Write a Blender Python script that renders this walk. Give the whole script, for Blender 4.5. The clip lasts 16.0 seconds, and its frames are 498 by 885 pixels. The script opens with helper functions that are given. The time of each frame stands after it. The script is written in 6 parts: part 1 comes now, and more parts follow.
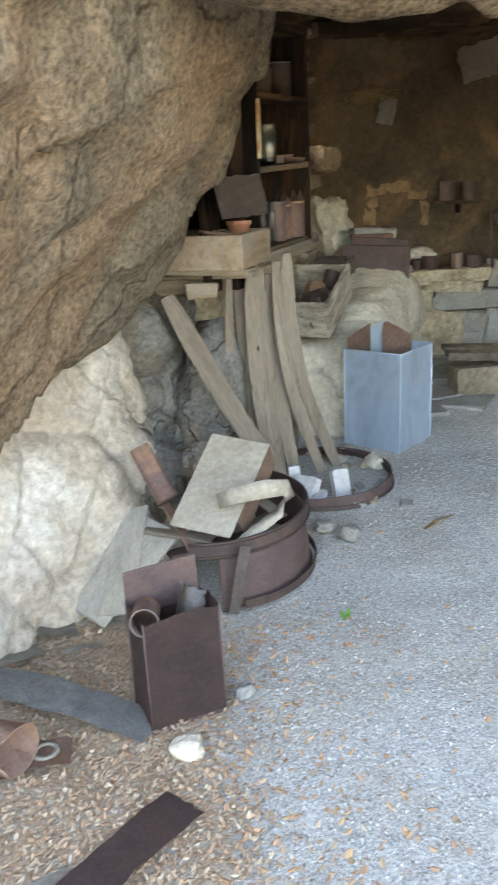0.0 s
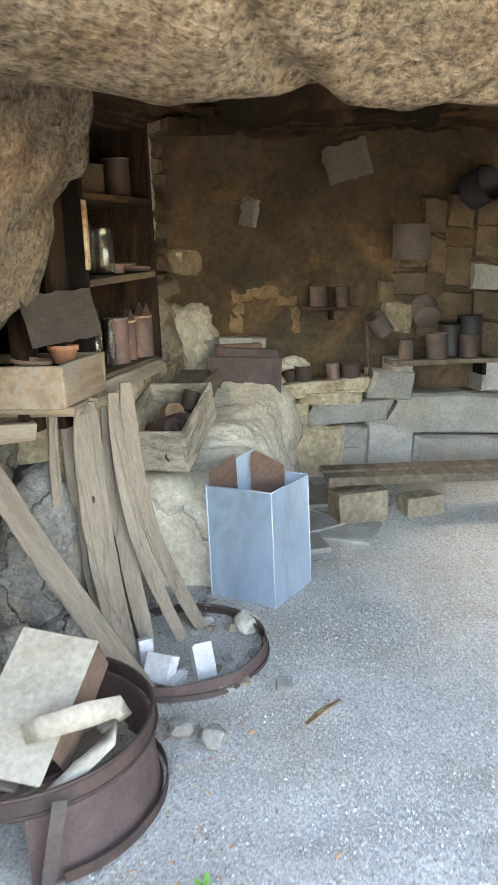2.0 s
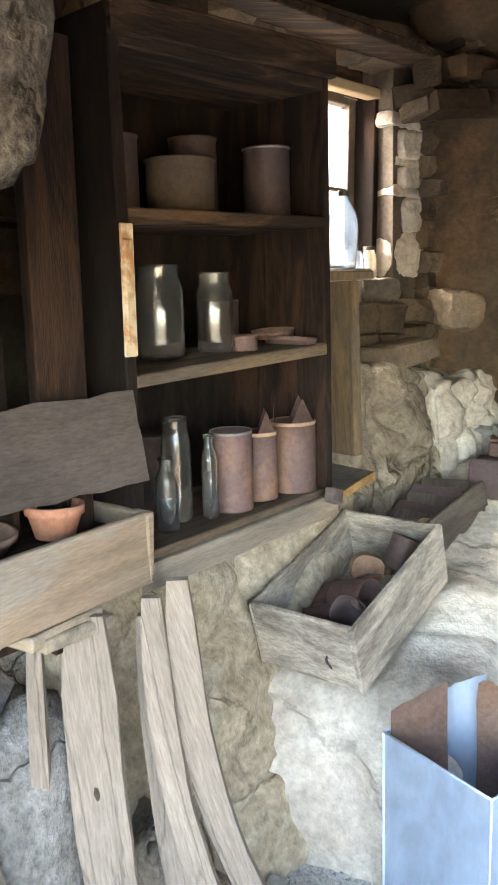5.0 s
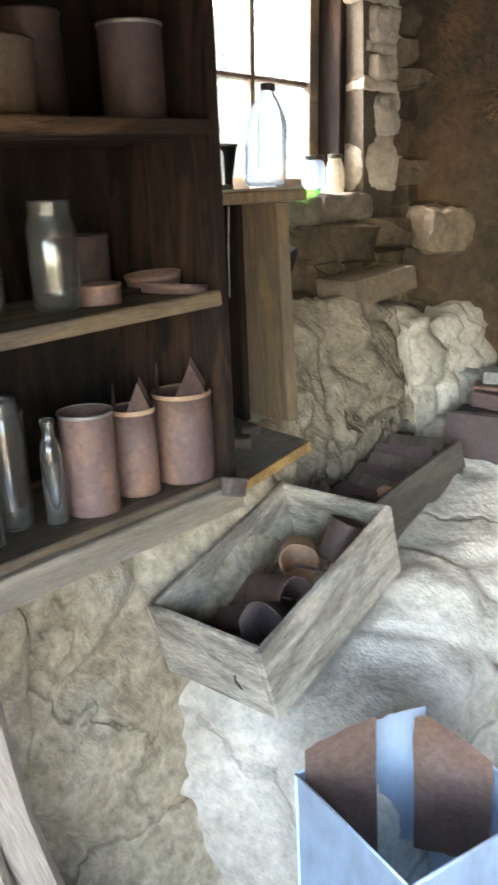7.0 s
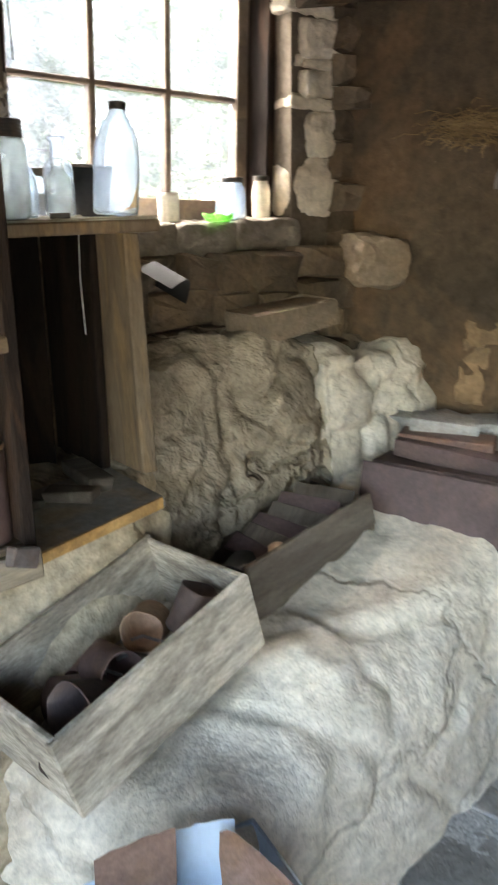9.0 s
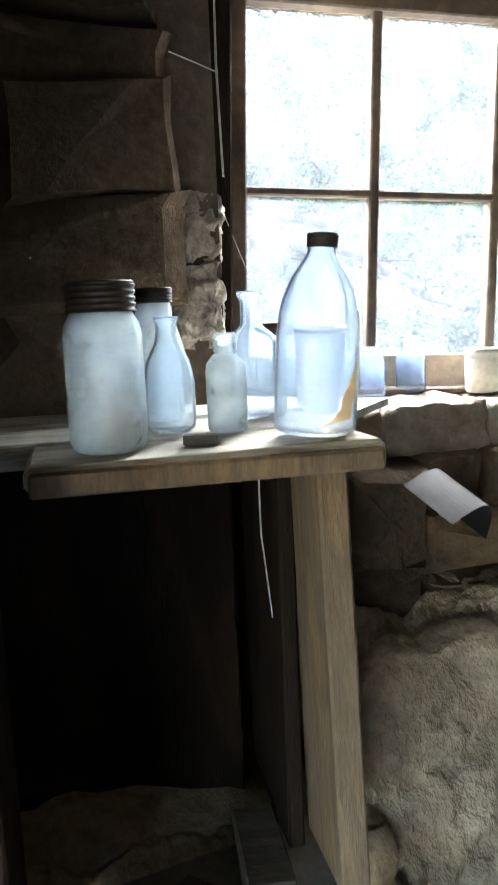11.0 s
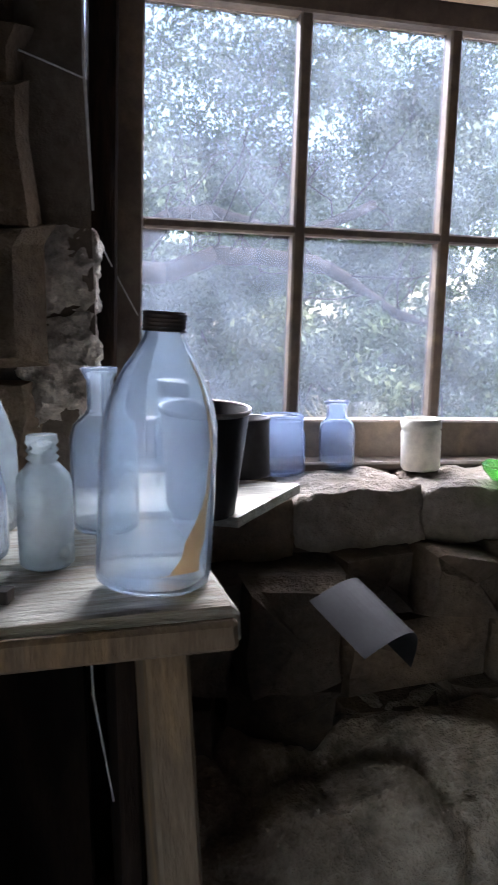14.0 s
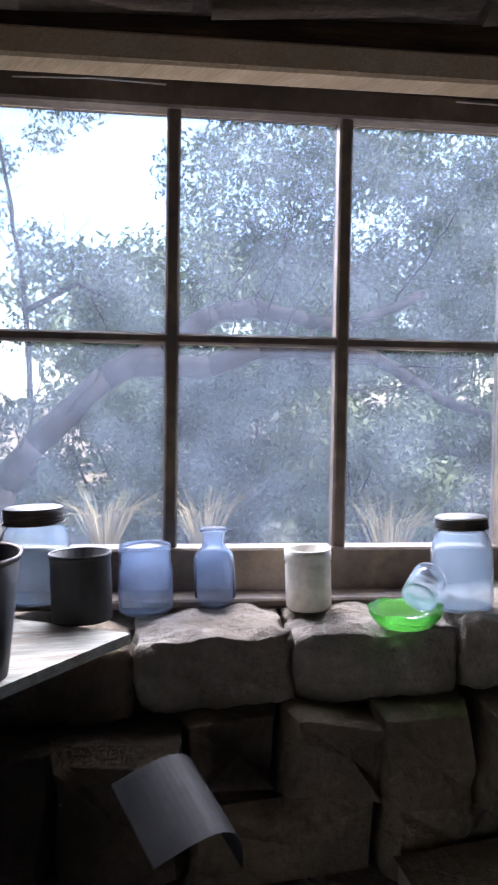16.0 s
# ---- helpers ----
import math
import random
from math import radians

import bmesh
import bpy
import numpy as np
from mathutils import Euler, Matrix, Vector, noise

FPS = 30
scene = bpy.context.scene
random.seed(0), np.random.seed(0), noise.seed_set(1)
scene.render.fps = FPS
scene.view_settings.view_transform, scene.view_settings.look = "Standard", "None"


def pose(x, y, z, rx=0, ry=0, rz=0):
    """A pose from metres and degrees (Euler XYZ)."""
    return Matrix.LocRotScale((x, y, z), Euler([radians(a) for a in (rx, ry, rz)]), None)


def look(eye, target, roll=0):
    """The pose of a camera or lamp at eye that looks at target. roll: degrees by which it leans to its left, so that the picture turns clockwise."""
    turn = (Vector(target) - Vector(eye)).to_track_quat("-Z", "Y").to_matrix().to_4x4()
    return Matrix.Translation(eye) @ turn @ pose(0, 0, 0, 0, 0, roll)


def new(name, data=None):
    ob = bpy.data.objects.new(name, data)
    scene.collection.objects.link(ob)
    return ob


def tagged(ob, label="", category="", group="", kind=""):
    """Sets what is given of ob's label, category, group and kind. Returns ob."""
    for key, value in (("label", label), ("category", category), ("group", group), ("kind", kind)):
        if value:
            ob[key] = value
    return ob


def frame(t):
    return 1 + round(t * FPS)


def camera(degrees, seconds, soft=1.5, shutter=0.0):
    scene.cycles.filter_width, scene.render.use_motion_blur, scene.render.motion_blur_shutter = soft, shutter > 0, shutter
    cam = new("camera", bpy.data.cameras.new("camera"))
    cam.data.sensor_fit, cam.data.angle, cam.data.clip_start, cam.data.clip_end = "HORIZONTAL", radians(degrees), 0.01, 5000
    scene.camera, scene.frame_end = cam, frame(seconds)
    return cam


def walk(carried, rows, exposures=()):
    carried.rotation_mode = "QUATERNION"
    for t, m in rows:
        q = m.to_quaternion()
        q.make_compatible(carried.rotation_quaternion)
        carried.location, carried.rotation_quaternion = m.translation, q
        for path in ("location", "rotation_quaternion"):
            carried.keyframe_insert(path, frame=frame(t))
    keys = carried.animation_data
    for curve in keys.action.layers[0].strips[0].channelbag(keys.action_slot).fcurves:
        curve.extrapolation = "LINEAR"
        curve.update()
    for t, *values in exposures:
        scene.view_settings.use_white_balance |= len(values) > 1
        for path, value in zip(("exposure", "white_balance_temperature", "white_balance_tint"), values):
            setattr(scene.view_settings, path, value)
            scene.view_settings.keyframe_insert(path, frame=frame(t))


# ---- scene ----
cam = camera(33.8, 16.0, shutter=0.35)
PATH = [
    (0, (0.0322, 0.0736, 1.4605), (-0.0184, 2.254, 0.7314), -2.9),
    (0.5, (0.0909, 0.0978, 1.4663), (0.2438, 2.2988, 0.8154), -3.1),
    (1, (0.1162, 0.2449, 1.4996), (0.3783, 2.4598, 0.9373), -2.7),
    (1.5, (0.1162, 0.4853, 1.5284), (0.4048, 2.7048, 1.0017), -2.7),
    (2, (0.2162, 0.7394, 1.5215), (0.4853, 2.9647, 1.0074), -2.6),
    (2.5, (0.3565, 1.0856, 1.5456), (0.4887, 3.3258, 1.0419), -2.6),
    (3, (0.437, 1.3708, 1.5353), (0.4381, 3.6167, 1.0431), -2.6),
    (3.5, (0.4933, 1.6836, 1.5709), (0.3151, 3.9295, 1.1098), -2.6),
    (4, (0.5784, 1.8538, 1.5709), (0.2035, 4.0813, 1.1385), -2.2),
    (6.5, (0.7394, 2.7174, 1.6859), (-0.1771, 4.7552, 1.1408), -2.5),
    (7, (0.7969, 2.7312, 1.6365), (0.0253, 4.7897, 0.9592), -2.6),
    (7.5, (0.8257, 2.7588, 1.6376), (0.1713, 4.8335, 0.8913), -2.9),
    (8, (0.8406, 2.8405, 1.6675), (0.2541, 4.9335, 0.9177), -3.4),
    (8.5, (0.943, 2.9267, 1.6526), (0.3036, 5.0209, 0.9476), -2.9),
    (9, (1.0821, 3.0567, 1.6664), (0.2035, 5.0784, 1.012), -0.8),
    (9.5, (0.9993, 3.3131, 1.6802), (-0.2438, 5.1704, 1.1374), -1.2),
    (10, (0.9154, 3.5328, 1.7032), (-0.5589, 5.2348, 1.2351), -2.4),
    (12.5, (0.751, 4.048, 1.8469), (-1.1603, 5.2889, 1.5318), -0.9),
    (13, (0.721, 4.0618, 1.8538), (-1.1304, 5.3854, 1.5226), -0.6),
    (13.5, (0.7118, 4.0744, 1.8481), (-1.0787, 5.4763, 1.5019), -0.6),
    (14, (0.7153, 4.0905, 1.8366), (-1.0028, 5.5775, 1.4778), -0.6),
    (14.5, (0.7429, 4.1665, 1.8515), (-0.9418, 5.6936, 1.5054), -0.6),
    (15, (0.7728, 4.2998, 1.8504), (-0.989, 5.7569, 1.5974), 0),
    (15.5, (0.7877, 4.3447, 1.8596), (-1.089, 5.6614, 1.6721), -0.2),
    (16, (0.7797, 4.4022, 1.8676), (-1.0994, 5.7247, 1.7549), -1.5),
]
# exposures follow the clip's own camera
walk(cam, [(t, look(eye, target, roll)) for t, eye, target, roll in PATH],
     exposures=[(0, 3.7, 9200, 11), (2, 4.2, 8900, 12), (4, 4.65, 8500, 16), (6.5, 4.9, 7500, 13), (7.5, 4.52, 7800, 15), (8.5, 4.45, 8000, 14), (9, 4.5, 7900, 13), (10, 4.95, 7300, 6), (12.5, 3.7, 6400, 15), (14, 3.1, 6200, 20), (15, 2.85, 6100, 21), (16, 2.72, 6000, 21)])

# ---- light: open shade under a bright sky, sun behind the rock mass ----
world = bpy.data.worlds.new("sky")
scene.world = world
world.use_nodes = True
wn = world.node_tree.nodes
sky = wn.new("ShaderNodeTexSky")
sky.sky_type, sky.sun_disc = "NISHITA", False
SUN_EL, SUN_AZ = 50.0, 35.0          # azimuth from +y, positive to +x
sky.sun_elevation, sky.sun_rotation = radians(SUN_EL), radians(SUN_AZ)
world.node_tree.links.new(sky.outputs[0], wn["Background"].inputs[0])
wn["Background"].inputs[1].default_value = 0.15
sun = new("sun", bpy.data.lights.new("sun", "SUN"))
sun.data.energy, sun.data.angle, sun.data.color = 3.5, radians(0.6), (1.0, 0.94, 0.84)
_a, _e = radians(SUN_AZ), radians(SUN_EL)
sun.matrix_world = look((math.sin(_a) * math.cos(_e) * 30, math.cos(_a) * math.cos(_e) * 30, math.sin(_e) * 30), (0, 0, 0))

# unseen lamp added outside, for open sky over the crowns; brightens the table
fill_lamp = new("window_fill_lamp", bpy.data.lights.new("window_fill_lamp", "AREA"))
fill_lamp.data.shape, fill_lamp.data.size, fill_lamp.data.size_y, fill_lamp.data.energy, fill_lamp.data.color = "RECTANGLE", 1.8, 0.35, 22.0, (0.95, 0.97, 1.0)
fill_lamp.matrix_world = pose(-0.1656, 4.947, 0, 0, 0, 62) @ look((0.10, 1.3, 2.98), (0.0, -0.5, 1.7))

# ---- materials ----
MATS = {}


def material(name, a, b, scale=6.0, rough=0.85, metal=0.0, bump=0.4, grain=90.0, c=None, cmix=0.35, cscale=2.0, stretch=(1, 1, 1), spread=0.15, bdist=0.004, gcon=(0.78, 1.18), cracks=0.0, crack=0.014):
    """Two-colour mottle, a third colour in large stains, fine grain and relief, a shift from object to object."""
    if name in MATS:
        return MATS[name]
    m = bpy.data.materials.new(name)
    m.use_nodes = True
    nt, nd, ln = m.node_tree, m.node_tree.nodes, m.node_tree.links
    bs = nd["Principled BSDF"]
    tc, mp = nd.new("ShaderNodeTexCoord"), nd.new("ShaderNodeMapping")
    oi = nd.new("ShaderNodeObjectInfo")
    mp.inputs["Scale"].default_value = stretch
    ln.new(tc.outputs["Object"], mp.inputs[0])
    off = nd.new("ShaderNodeVectorMath")
    off.operation = "MULTIPLY_ADD"
    ln.new(oi.outputs["Random"], off.inputs[0])
    off.inputs[1].default_value = (7.3, 3.1, 5.7)
    ln.new(mp.outputs[0], off.inputs[2])

    def noise_tex(sc, det=6, dist=0.0, ro=0.6):
        n = nd.new("ShaderNodeTexNoise")
        n.inputs["Scale"].default_value, n.inputs["Detail"].default_value = sc, det
        n.inputs["Roughness"].default_value, n.inputs["Distortion"].default_value = ro, dist
        ln.new(off.outputs[0], n.inputs["Vector"])
        return n

    def ramp(src, lo, hi):
        r = nd.new("ShaderNodeMapRange")
        r.inputs[1].default_value, r.inputs[2].default_value = lo, hi
        ln.new(src, r.inputs[0])
        return r.outputs[0]

    def mix(fac, x, y, kind="MIX"):
        k = nd.new("ShaderNodeMix")
        k.data_type, k.blend_type = "RGBA", kind
        for sock, val in ((k.inputs[0], fac), (k.inputs[6], x), (k.inputs[7], y)):
            if isinstance(val, (tuple, list)):
                sock.default_value = (*val, 1)
            elif isinstance(val, float):
                sock.default_value = val
            else:
                ln.new(val, sock)
        return k.outputs[2]

    n1, n2 = noise_tex(scale, 8, 0.4), noise_tex(grain, 4, 0, 0.7)
    col = mix(ramp(n1.outputs[0], 0.32, 0.68), a, b)
    if c:
        n3 = noise_tex(cscale, 5, 0.8)
        sm = nd.new("ShaderNodeMath")
        sm.operation = "MULTIPLY"
        ln.new(ramp(n3.outputs[0], 0.48, 0.62), sm.inputs[0])
        sm.inputs[1].default_value = cmix
        col = mix(sm.outputs[0], col, c)
    g = nd.new("ShaderNodeMapRange")
    g.inputs[1].default_value, g.inputs[2].default_value = 0.3, 0.7
    g.inputs[3].default_value, g.inputs[4].default_value = gcon
    ln.new(n2.outputs[0], g.inputs[0])
    gv = nd.new("ShaderNodeCombineColor")
    for i in range(3):
        ln.new(g.outputs[0], gv.inputs[i])
    col = mix(1.0, col, gv.outputs[0], "MULTIPLY")
    if spread:
        hv = nd.new("ShaderNodeHueSaturation")
        vr = nd.new("ShaderNodeMapRange")
        vr.inputs[3].default_value, vr.inputs[4].default_value = 1 - spread, 1 + spread
        ln.new(oi.outputs["Random"], vr.inputs[0])
        ln.new(vr.outputs[0], hv.inputs["Value"])
        ln.new(col, hv.inputs["Color"])
        col = hv.outputs[0]
    split = None
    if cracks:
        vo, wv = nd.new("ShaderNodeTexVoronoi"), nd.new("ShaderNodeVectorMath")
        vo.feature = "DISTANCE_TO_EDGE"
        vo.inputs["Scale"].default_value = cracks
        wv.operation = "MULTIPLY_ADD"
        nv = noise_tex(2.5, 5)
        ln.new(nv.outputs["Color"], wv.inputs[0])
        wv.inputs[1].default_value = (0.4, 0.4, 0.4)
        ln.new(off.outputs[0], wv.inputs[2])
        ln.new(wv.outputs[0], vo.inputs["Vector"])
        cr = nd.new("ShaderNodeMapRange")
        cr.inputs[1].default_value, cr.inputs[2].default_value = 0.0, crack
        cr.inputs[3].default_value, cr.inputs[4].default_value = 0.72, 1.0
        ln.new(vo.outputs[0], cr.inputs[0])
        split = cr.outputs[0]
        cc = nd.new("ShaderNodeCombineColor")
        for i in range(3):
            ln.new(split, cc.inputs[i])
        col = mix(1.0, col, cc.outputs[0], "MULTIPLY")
    ln.new(col, bs.inputs["Base Color"])
    bs.inputs["Metallic"].default_value = metal
    if rough >= 0.75:
        bs.inputs["Specular IOR Level"].default_value = 0.1
    rr = nd.new("ShaderNodeMapRange")
    rr.inputs[3].default_value, rr.inputs[4].default_value = max(rough - 0.12, 0.05), min(rough + 0.1, 1)
    ln.new(n1.outputs[0], rr.inputs[0])
    ln.new(rr.outputs[0], bs.inputs["Roughness"])
    bp = nd.new("ShaderNodeBump")
    bp.inputs["Strength"].default_value, bp.inputs["Distance"].default_value = bump, bdist
    ad = nd.new("ShaderNodeMath")
    ad.operation = "MULTIPLY_ADD"
    ln.new(n1.outputs[0], ad.inputs[0])
    ad.inputs[1].default_value = 2.0
    ln.new(n2.outputs[0], ad.inputs[2])
    height = ad.outputs[0]
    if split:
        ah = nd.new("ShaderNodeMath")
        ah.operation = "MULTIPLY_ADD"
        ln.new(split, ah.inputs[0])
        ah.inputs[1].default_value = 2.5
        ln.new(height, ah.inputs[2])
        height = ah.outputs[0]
    ln.new(height, bp.inputs["Height"])
    ln.new(bp.outputs[0], bs.inputs["Normal"])
    MATS[name] = m
    return m


def glass(name, tint, rough=0.05, dusty=0.0, dust=(0.75, 0.78, 0.8), alpha_shadow=True):
    m = bpy.data.materials.new(name)
    m.use_nodes = True
    nd, ln = m.node_tree.nodes, m.node_tree.links
    bs, out = nd["Principled BSDF"], nd["Material Output"]
    bs.inputs["Base Color"].default_value = (*tint, 1)
    bs.inputs["Roughness"].default_value = rough
    bs.inputs["Transmission Weight"].default_value = 1.0
    bs.inputs["IOR"].default_value = 1.45
    if dusty:
        df, tl = nd.new("ShaderNodeBsdfDiffuse"), nd.new("ShaderNodeBsdfTranslucent")
        df.inputs[0].default_value = tl.inputs[0].default_value = (*dust, 1)
        half, mixs = nd.new("ShaderNodeMixShader"), nd.new("ShaderNodeMixShader")
        half.inputs[0].default_value = 0.66
        ln.new(df.outputs[0], half.inputs[1])
        ln.new(tl.outputs[0], half.inputs[2])
        tc, n = nd.new("ShaderNodeTexCoord"), nd.new("ShaderNodeTexNoise")
        n.inputs["Scale"].default_value, n.inputs["Detail"].default_value = 14, 8
        ln.new(tc.outputs["Object"], n.inputs["Vector"])
        r = nd.new("ShaderNodeMapRange")
        r.inputs[1].default_value, r.inputs[2].default_value = 0.3, 0.75
        r.inputs[3].default_value, r.inputs[4].default_value = dusty * 0.5, min(dusty * 1.5, 1)
        ln.new(n.outputs[0], r.inputs[0])
        ln.new(r.outputs[0], mixs.inputs[0])
        ln.new(bs.outputs[0], mixs.inputs[1])
        ln.new(half.outputs[0], mixs.inputs[2])
        ln.new(mixs.outputs[0], out.inputs[0])
    return m


GRANITE = material("granite", (0.25, 0.20, 0.145), (0.125, 0.098, 0.068), 9.0, 0.92, bump=1.0, grain=58, c=(0.28, 0.175, 0.11), cmix=0.4, cscale=1.3, bdist=0.02, spread=0.0, gcon=(0.25, 1.7))
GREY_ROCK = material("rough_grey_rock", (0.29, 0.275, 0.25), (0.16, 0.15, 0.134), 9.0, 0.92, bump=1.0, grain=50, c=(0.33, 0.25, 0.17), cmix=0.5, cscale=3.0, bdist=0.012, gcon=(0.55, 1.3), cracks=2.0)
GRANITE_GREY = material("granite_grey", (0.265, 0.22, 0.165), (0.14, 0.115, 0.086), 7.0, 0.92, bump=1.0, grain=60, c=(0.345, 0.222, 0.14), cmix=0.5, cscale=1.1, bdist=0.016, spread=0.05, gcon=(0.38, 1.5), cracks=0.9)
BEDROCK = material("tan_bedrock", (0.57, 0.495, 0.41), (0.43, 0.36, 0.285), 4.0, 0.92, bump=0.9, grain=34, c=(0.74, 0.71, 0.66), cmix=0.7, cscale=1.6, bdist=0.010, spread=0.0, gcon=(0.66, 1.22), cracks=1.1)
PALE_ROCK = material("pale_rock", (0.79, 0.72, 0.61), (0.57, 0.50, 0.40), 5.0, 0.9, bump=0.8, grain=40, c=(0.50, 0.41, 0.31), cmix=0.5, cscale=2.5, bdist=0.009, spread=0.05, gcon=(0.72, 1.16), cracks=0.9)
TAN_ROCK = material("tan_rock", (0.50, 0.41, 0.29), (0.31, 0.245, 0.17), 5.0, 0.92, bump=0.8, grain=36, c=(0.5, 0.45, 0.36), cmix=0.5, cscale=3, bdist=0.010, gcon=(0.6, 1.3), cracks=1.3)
BACK_ROCK = material("smoked_rock", (0.115, 0.085, 0.058), (0.055, 0.042, 0.031), 2.2, 0.92, bump=1.0, grain=30, c=(0.27, 0.16, 0.085), cmix=0.5, cscale=1.3, bdist=0.010, spread=0.0, gcon=(0.72, 1.2))
SOOT_WALL = material("sooty_rock", (0.052, 0.037, 0.025), (0.026, 0.020, 0.015), 3.0, 0.92, bump=0.8, grain=60, c=(0.22, 0.125, 0.065), cmix=0.42, cscale=1.4, bdist=0.008, spread=0.05)
WALL_STONE = material("wall_stone", (0.40, 0.39, 0.37), (0.28, 0.272, 0.255), 7.0, 0.9, bump=0.9, grain=70, c=(0.38, 0.31, 0.24), cmix=0.4, cscale=4, spread=0.15, bdist=0.008)
DARK_STONE = material("dark_stone", (0.26, 0.20, 0.145), (0.17, 0.135, 0.10), 7.0, 0.92, bump=0.9, grain=70, c=(0.30, 0.20, 0.12), cmix=0.4, cscale=5, spread=0.25, bdist=0.008)
MORTAR = material("mortar", (0.17, 0.14, 0.11), (0.11, 0.09, 0.07), 9.0, 0.95, bump=1.0, grain=60)
GRAVEL = material("gravel", (0.54, 0.53, 0.505), (0.42, 0.41, 0.39), 60.0, 0.95, bump=0.6, grain=110, c=(0.40, 0.35, 0.29), cmix=0.4, cscale=2.2, bdist=0.006, gcon=(0.5, 1.4))
DIRT = material("stony_dirt", (0.27, 0.22, 0.165), (0.17, 0.135, 0.10), 2.0, 0.95, bump=1.0, grain=30, c=(0.33, 0.28, 0.18), cmix=0.6, cscale=0.8, bdist=0.02, spread=0.0)
SOIL = material("soil", (0.66, 0.57, 0.47), (0.46, 0.36, 0.27), 8.0, 0.95, bump=1.0, grain=90, bdist=0.01)
OLD_WOOD = material("weathered_wood", (0.32, 0.265, 0.212), (0.195, 0.158, 0.126), 4.0, 0.85, bump=0.8, grain=45, c=(0.255, 0.212, 0.17), cmix=0.5, cscale=2.5, stretch=(5, 5, 0.5), bdist=0.003, gcon=(0.72, 1.18), cracks=1.8, crack=0.02)
OLD_WOOD_X = material("weathered_board", (0.34, 0.285, 0.225), (0.18, 0.15, 0.115), 5.0, 0.85, bump=0.8, grain=60, c=(0.46, 0.34, 0.2), cmix=0.35, cscale=3, stretch=(0.7, 6, 6), bdist=0.003)
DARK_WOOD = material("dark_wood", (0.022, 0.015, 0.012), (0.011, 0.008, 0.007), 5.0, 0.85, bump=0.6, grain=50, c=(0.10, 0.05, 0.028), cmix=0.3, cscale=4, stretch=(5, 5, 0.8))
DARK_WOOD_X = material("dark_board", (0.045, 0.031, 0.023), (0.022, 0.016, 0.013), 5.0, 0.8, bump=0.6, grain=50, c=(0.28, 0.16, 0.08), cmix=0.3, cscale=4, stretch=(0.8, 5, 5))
RUST = material("rusty_tin", (0.132, 0.085, 0.083), (0.088, 0.058, 0.057), 9.0, 0.72, 0.2, bump=0.5, grain=90, c=(0.165, 0.10, 0.08), cmix=0.5, cscale=6, bdist=0.002)
RUST_PINK = material("rusty_red_tin", (0.175, 0.108, 0.097), (0.118, 0.07, 0.063), 9.0, 0.7, 0.15, bump=0.4, grain=90, c=(0.32, 0.17, 0.1), cmix=0.5, cscale=6, bdist=0.002)
BLUE_TIN = material("blue_grey_tin", (0.60, 0.71, 0.82), (0.46, 0.57, 0.70), 4.0, 0.5, 0.0, bump=0.25, grain=40, gcon=(0.92, 1.05), c=(0.36, 0.44, 0.54), cmix=0.6, cscale=5, stretch=(1, 1, 0.45), spread=0.0, bdist=0.002)
RUST_GREY = material("grey_rust", (0.135, 0.115, 0.108), (0.085, 0.07, 0.066), 8.0, 0.75, 0.2, bump=0.4, grain=80, c=(0.14, 0.085, 0.065), cmix=0.5, cscale=7, bdist=0.002)
TIN_GREY = material("grey_tin", (0.30, 0.29, 0.28), (0.2, 0.18, 0.17), 8.0, 0.5, 0.6, bump=0.3, grain=80, c=(0.22, 0.12, 0.08), cmix=0.5, cscale=8, bdist=0.002)
BLACK_TIN = material("black_tin", (0.02, 0.02, 0.024), (0.035, 0.033, 0.035), 8.0, 0.55, 0.2, bump=0.2, grain=80, bdist=0.002)

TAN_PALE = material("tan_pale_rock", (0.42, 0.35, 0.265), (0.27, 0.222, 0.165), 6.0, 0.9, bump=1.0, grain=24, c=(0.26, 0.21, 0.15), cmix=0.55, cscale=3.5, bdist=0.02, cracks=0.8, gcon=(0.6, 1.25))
# dull colour keeps warm bounce from the unseen blocker low
HILL = material("unseen_hill_blocker", (0.15, 0.15, 0.12), (0.10, 0.105, 0.08), 1.0, 0.95, bump=0.5, grain=8, c=(0.24, 0.22, 0.18), cmix=0.5, cscale=0.5)
# near-black wood: shade inside the shelves and under the table, put into colour
SHADE_WOOD = material("shade_dark_board", (0.016, 0.012, 0.010), (0.009, 0.007, 0.006), 5, 0.9, bump=0.4, grain=50, c=(0.05, 0.03, 0.02), cmix=0.3, cscale=3, stretch=(4, 4, 0.8))
SILL_STONE = material("sill_stone", (0.33, 0.29, 0.25), (0.19, 0.165, 0.14), 9.0, 0.9, bump=1.0, grain=60, c=(0.2, 0.16, 0.12), cmix=0.5, cscale=9, bdist=0.008)
BROWN_STONE = material("brown_stone", (0.14, 0.107, 0.078), (0.08, 0.062, 0.046), 7.0, 0.92, bump=0.9, grain=70, c=(0.25, 0.17, 0.10), cmix=0.4, cscale=4, spread=0.25, bdist=0.008)
DARK_PAPER = material("brown_tin", (0.12, 0.092, 0.065), (0.08, 0.06, 0.044), 8.0, 0.75, 0.1, bump=0.3)
RUST_DARK = material("dark_rust", (0.075, 0.05, 0.046), (0.05, 0.035, 0.033), 9.0, 0.7, 0.25, bump=0.4, grain=90, c=(0.13, 0.075, 0.055), cmix=0.5, cscale=7, bdist=0.002)
RUST_PLATE = material("rust_plate", (0.32, 0.205, 0.165), (0.22, 0.135, 0.105), 8.0, 0.8, 0.1, bump=0.4, grain=90, c=(0.30, 0.17, 0.09), cmix=0.5, cscale=6, bdist=0.002)
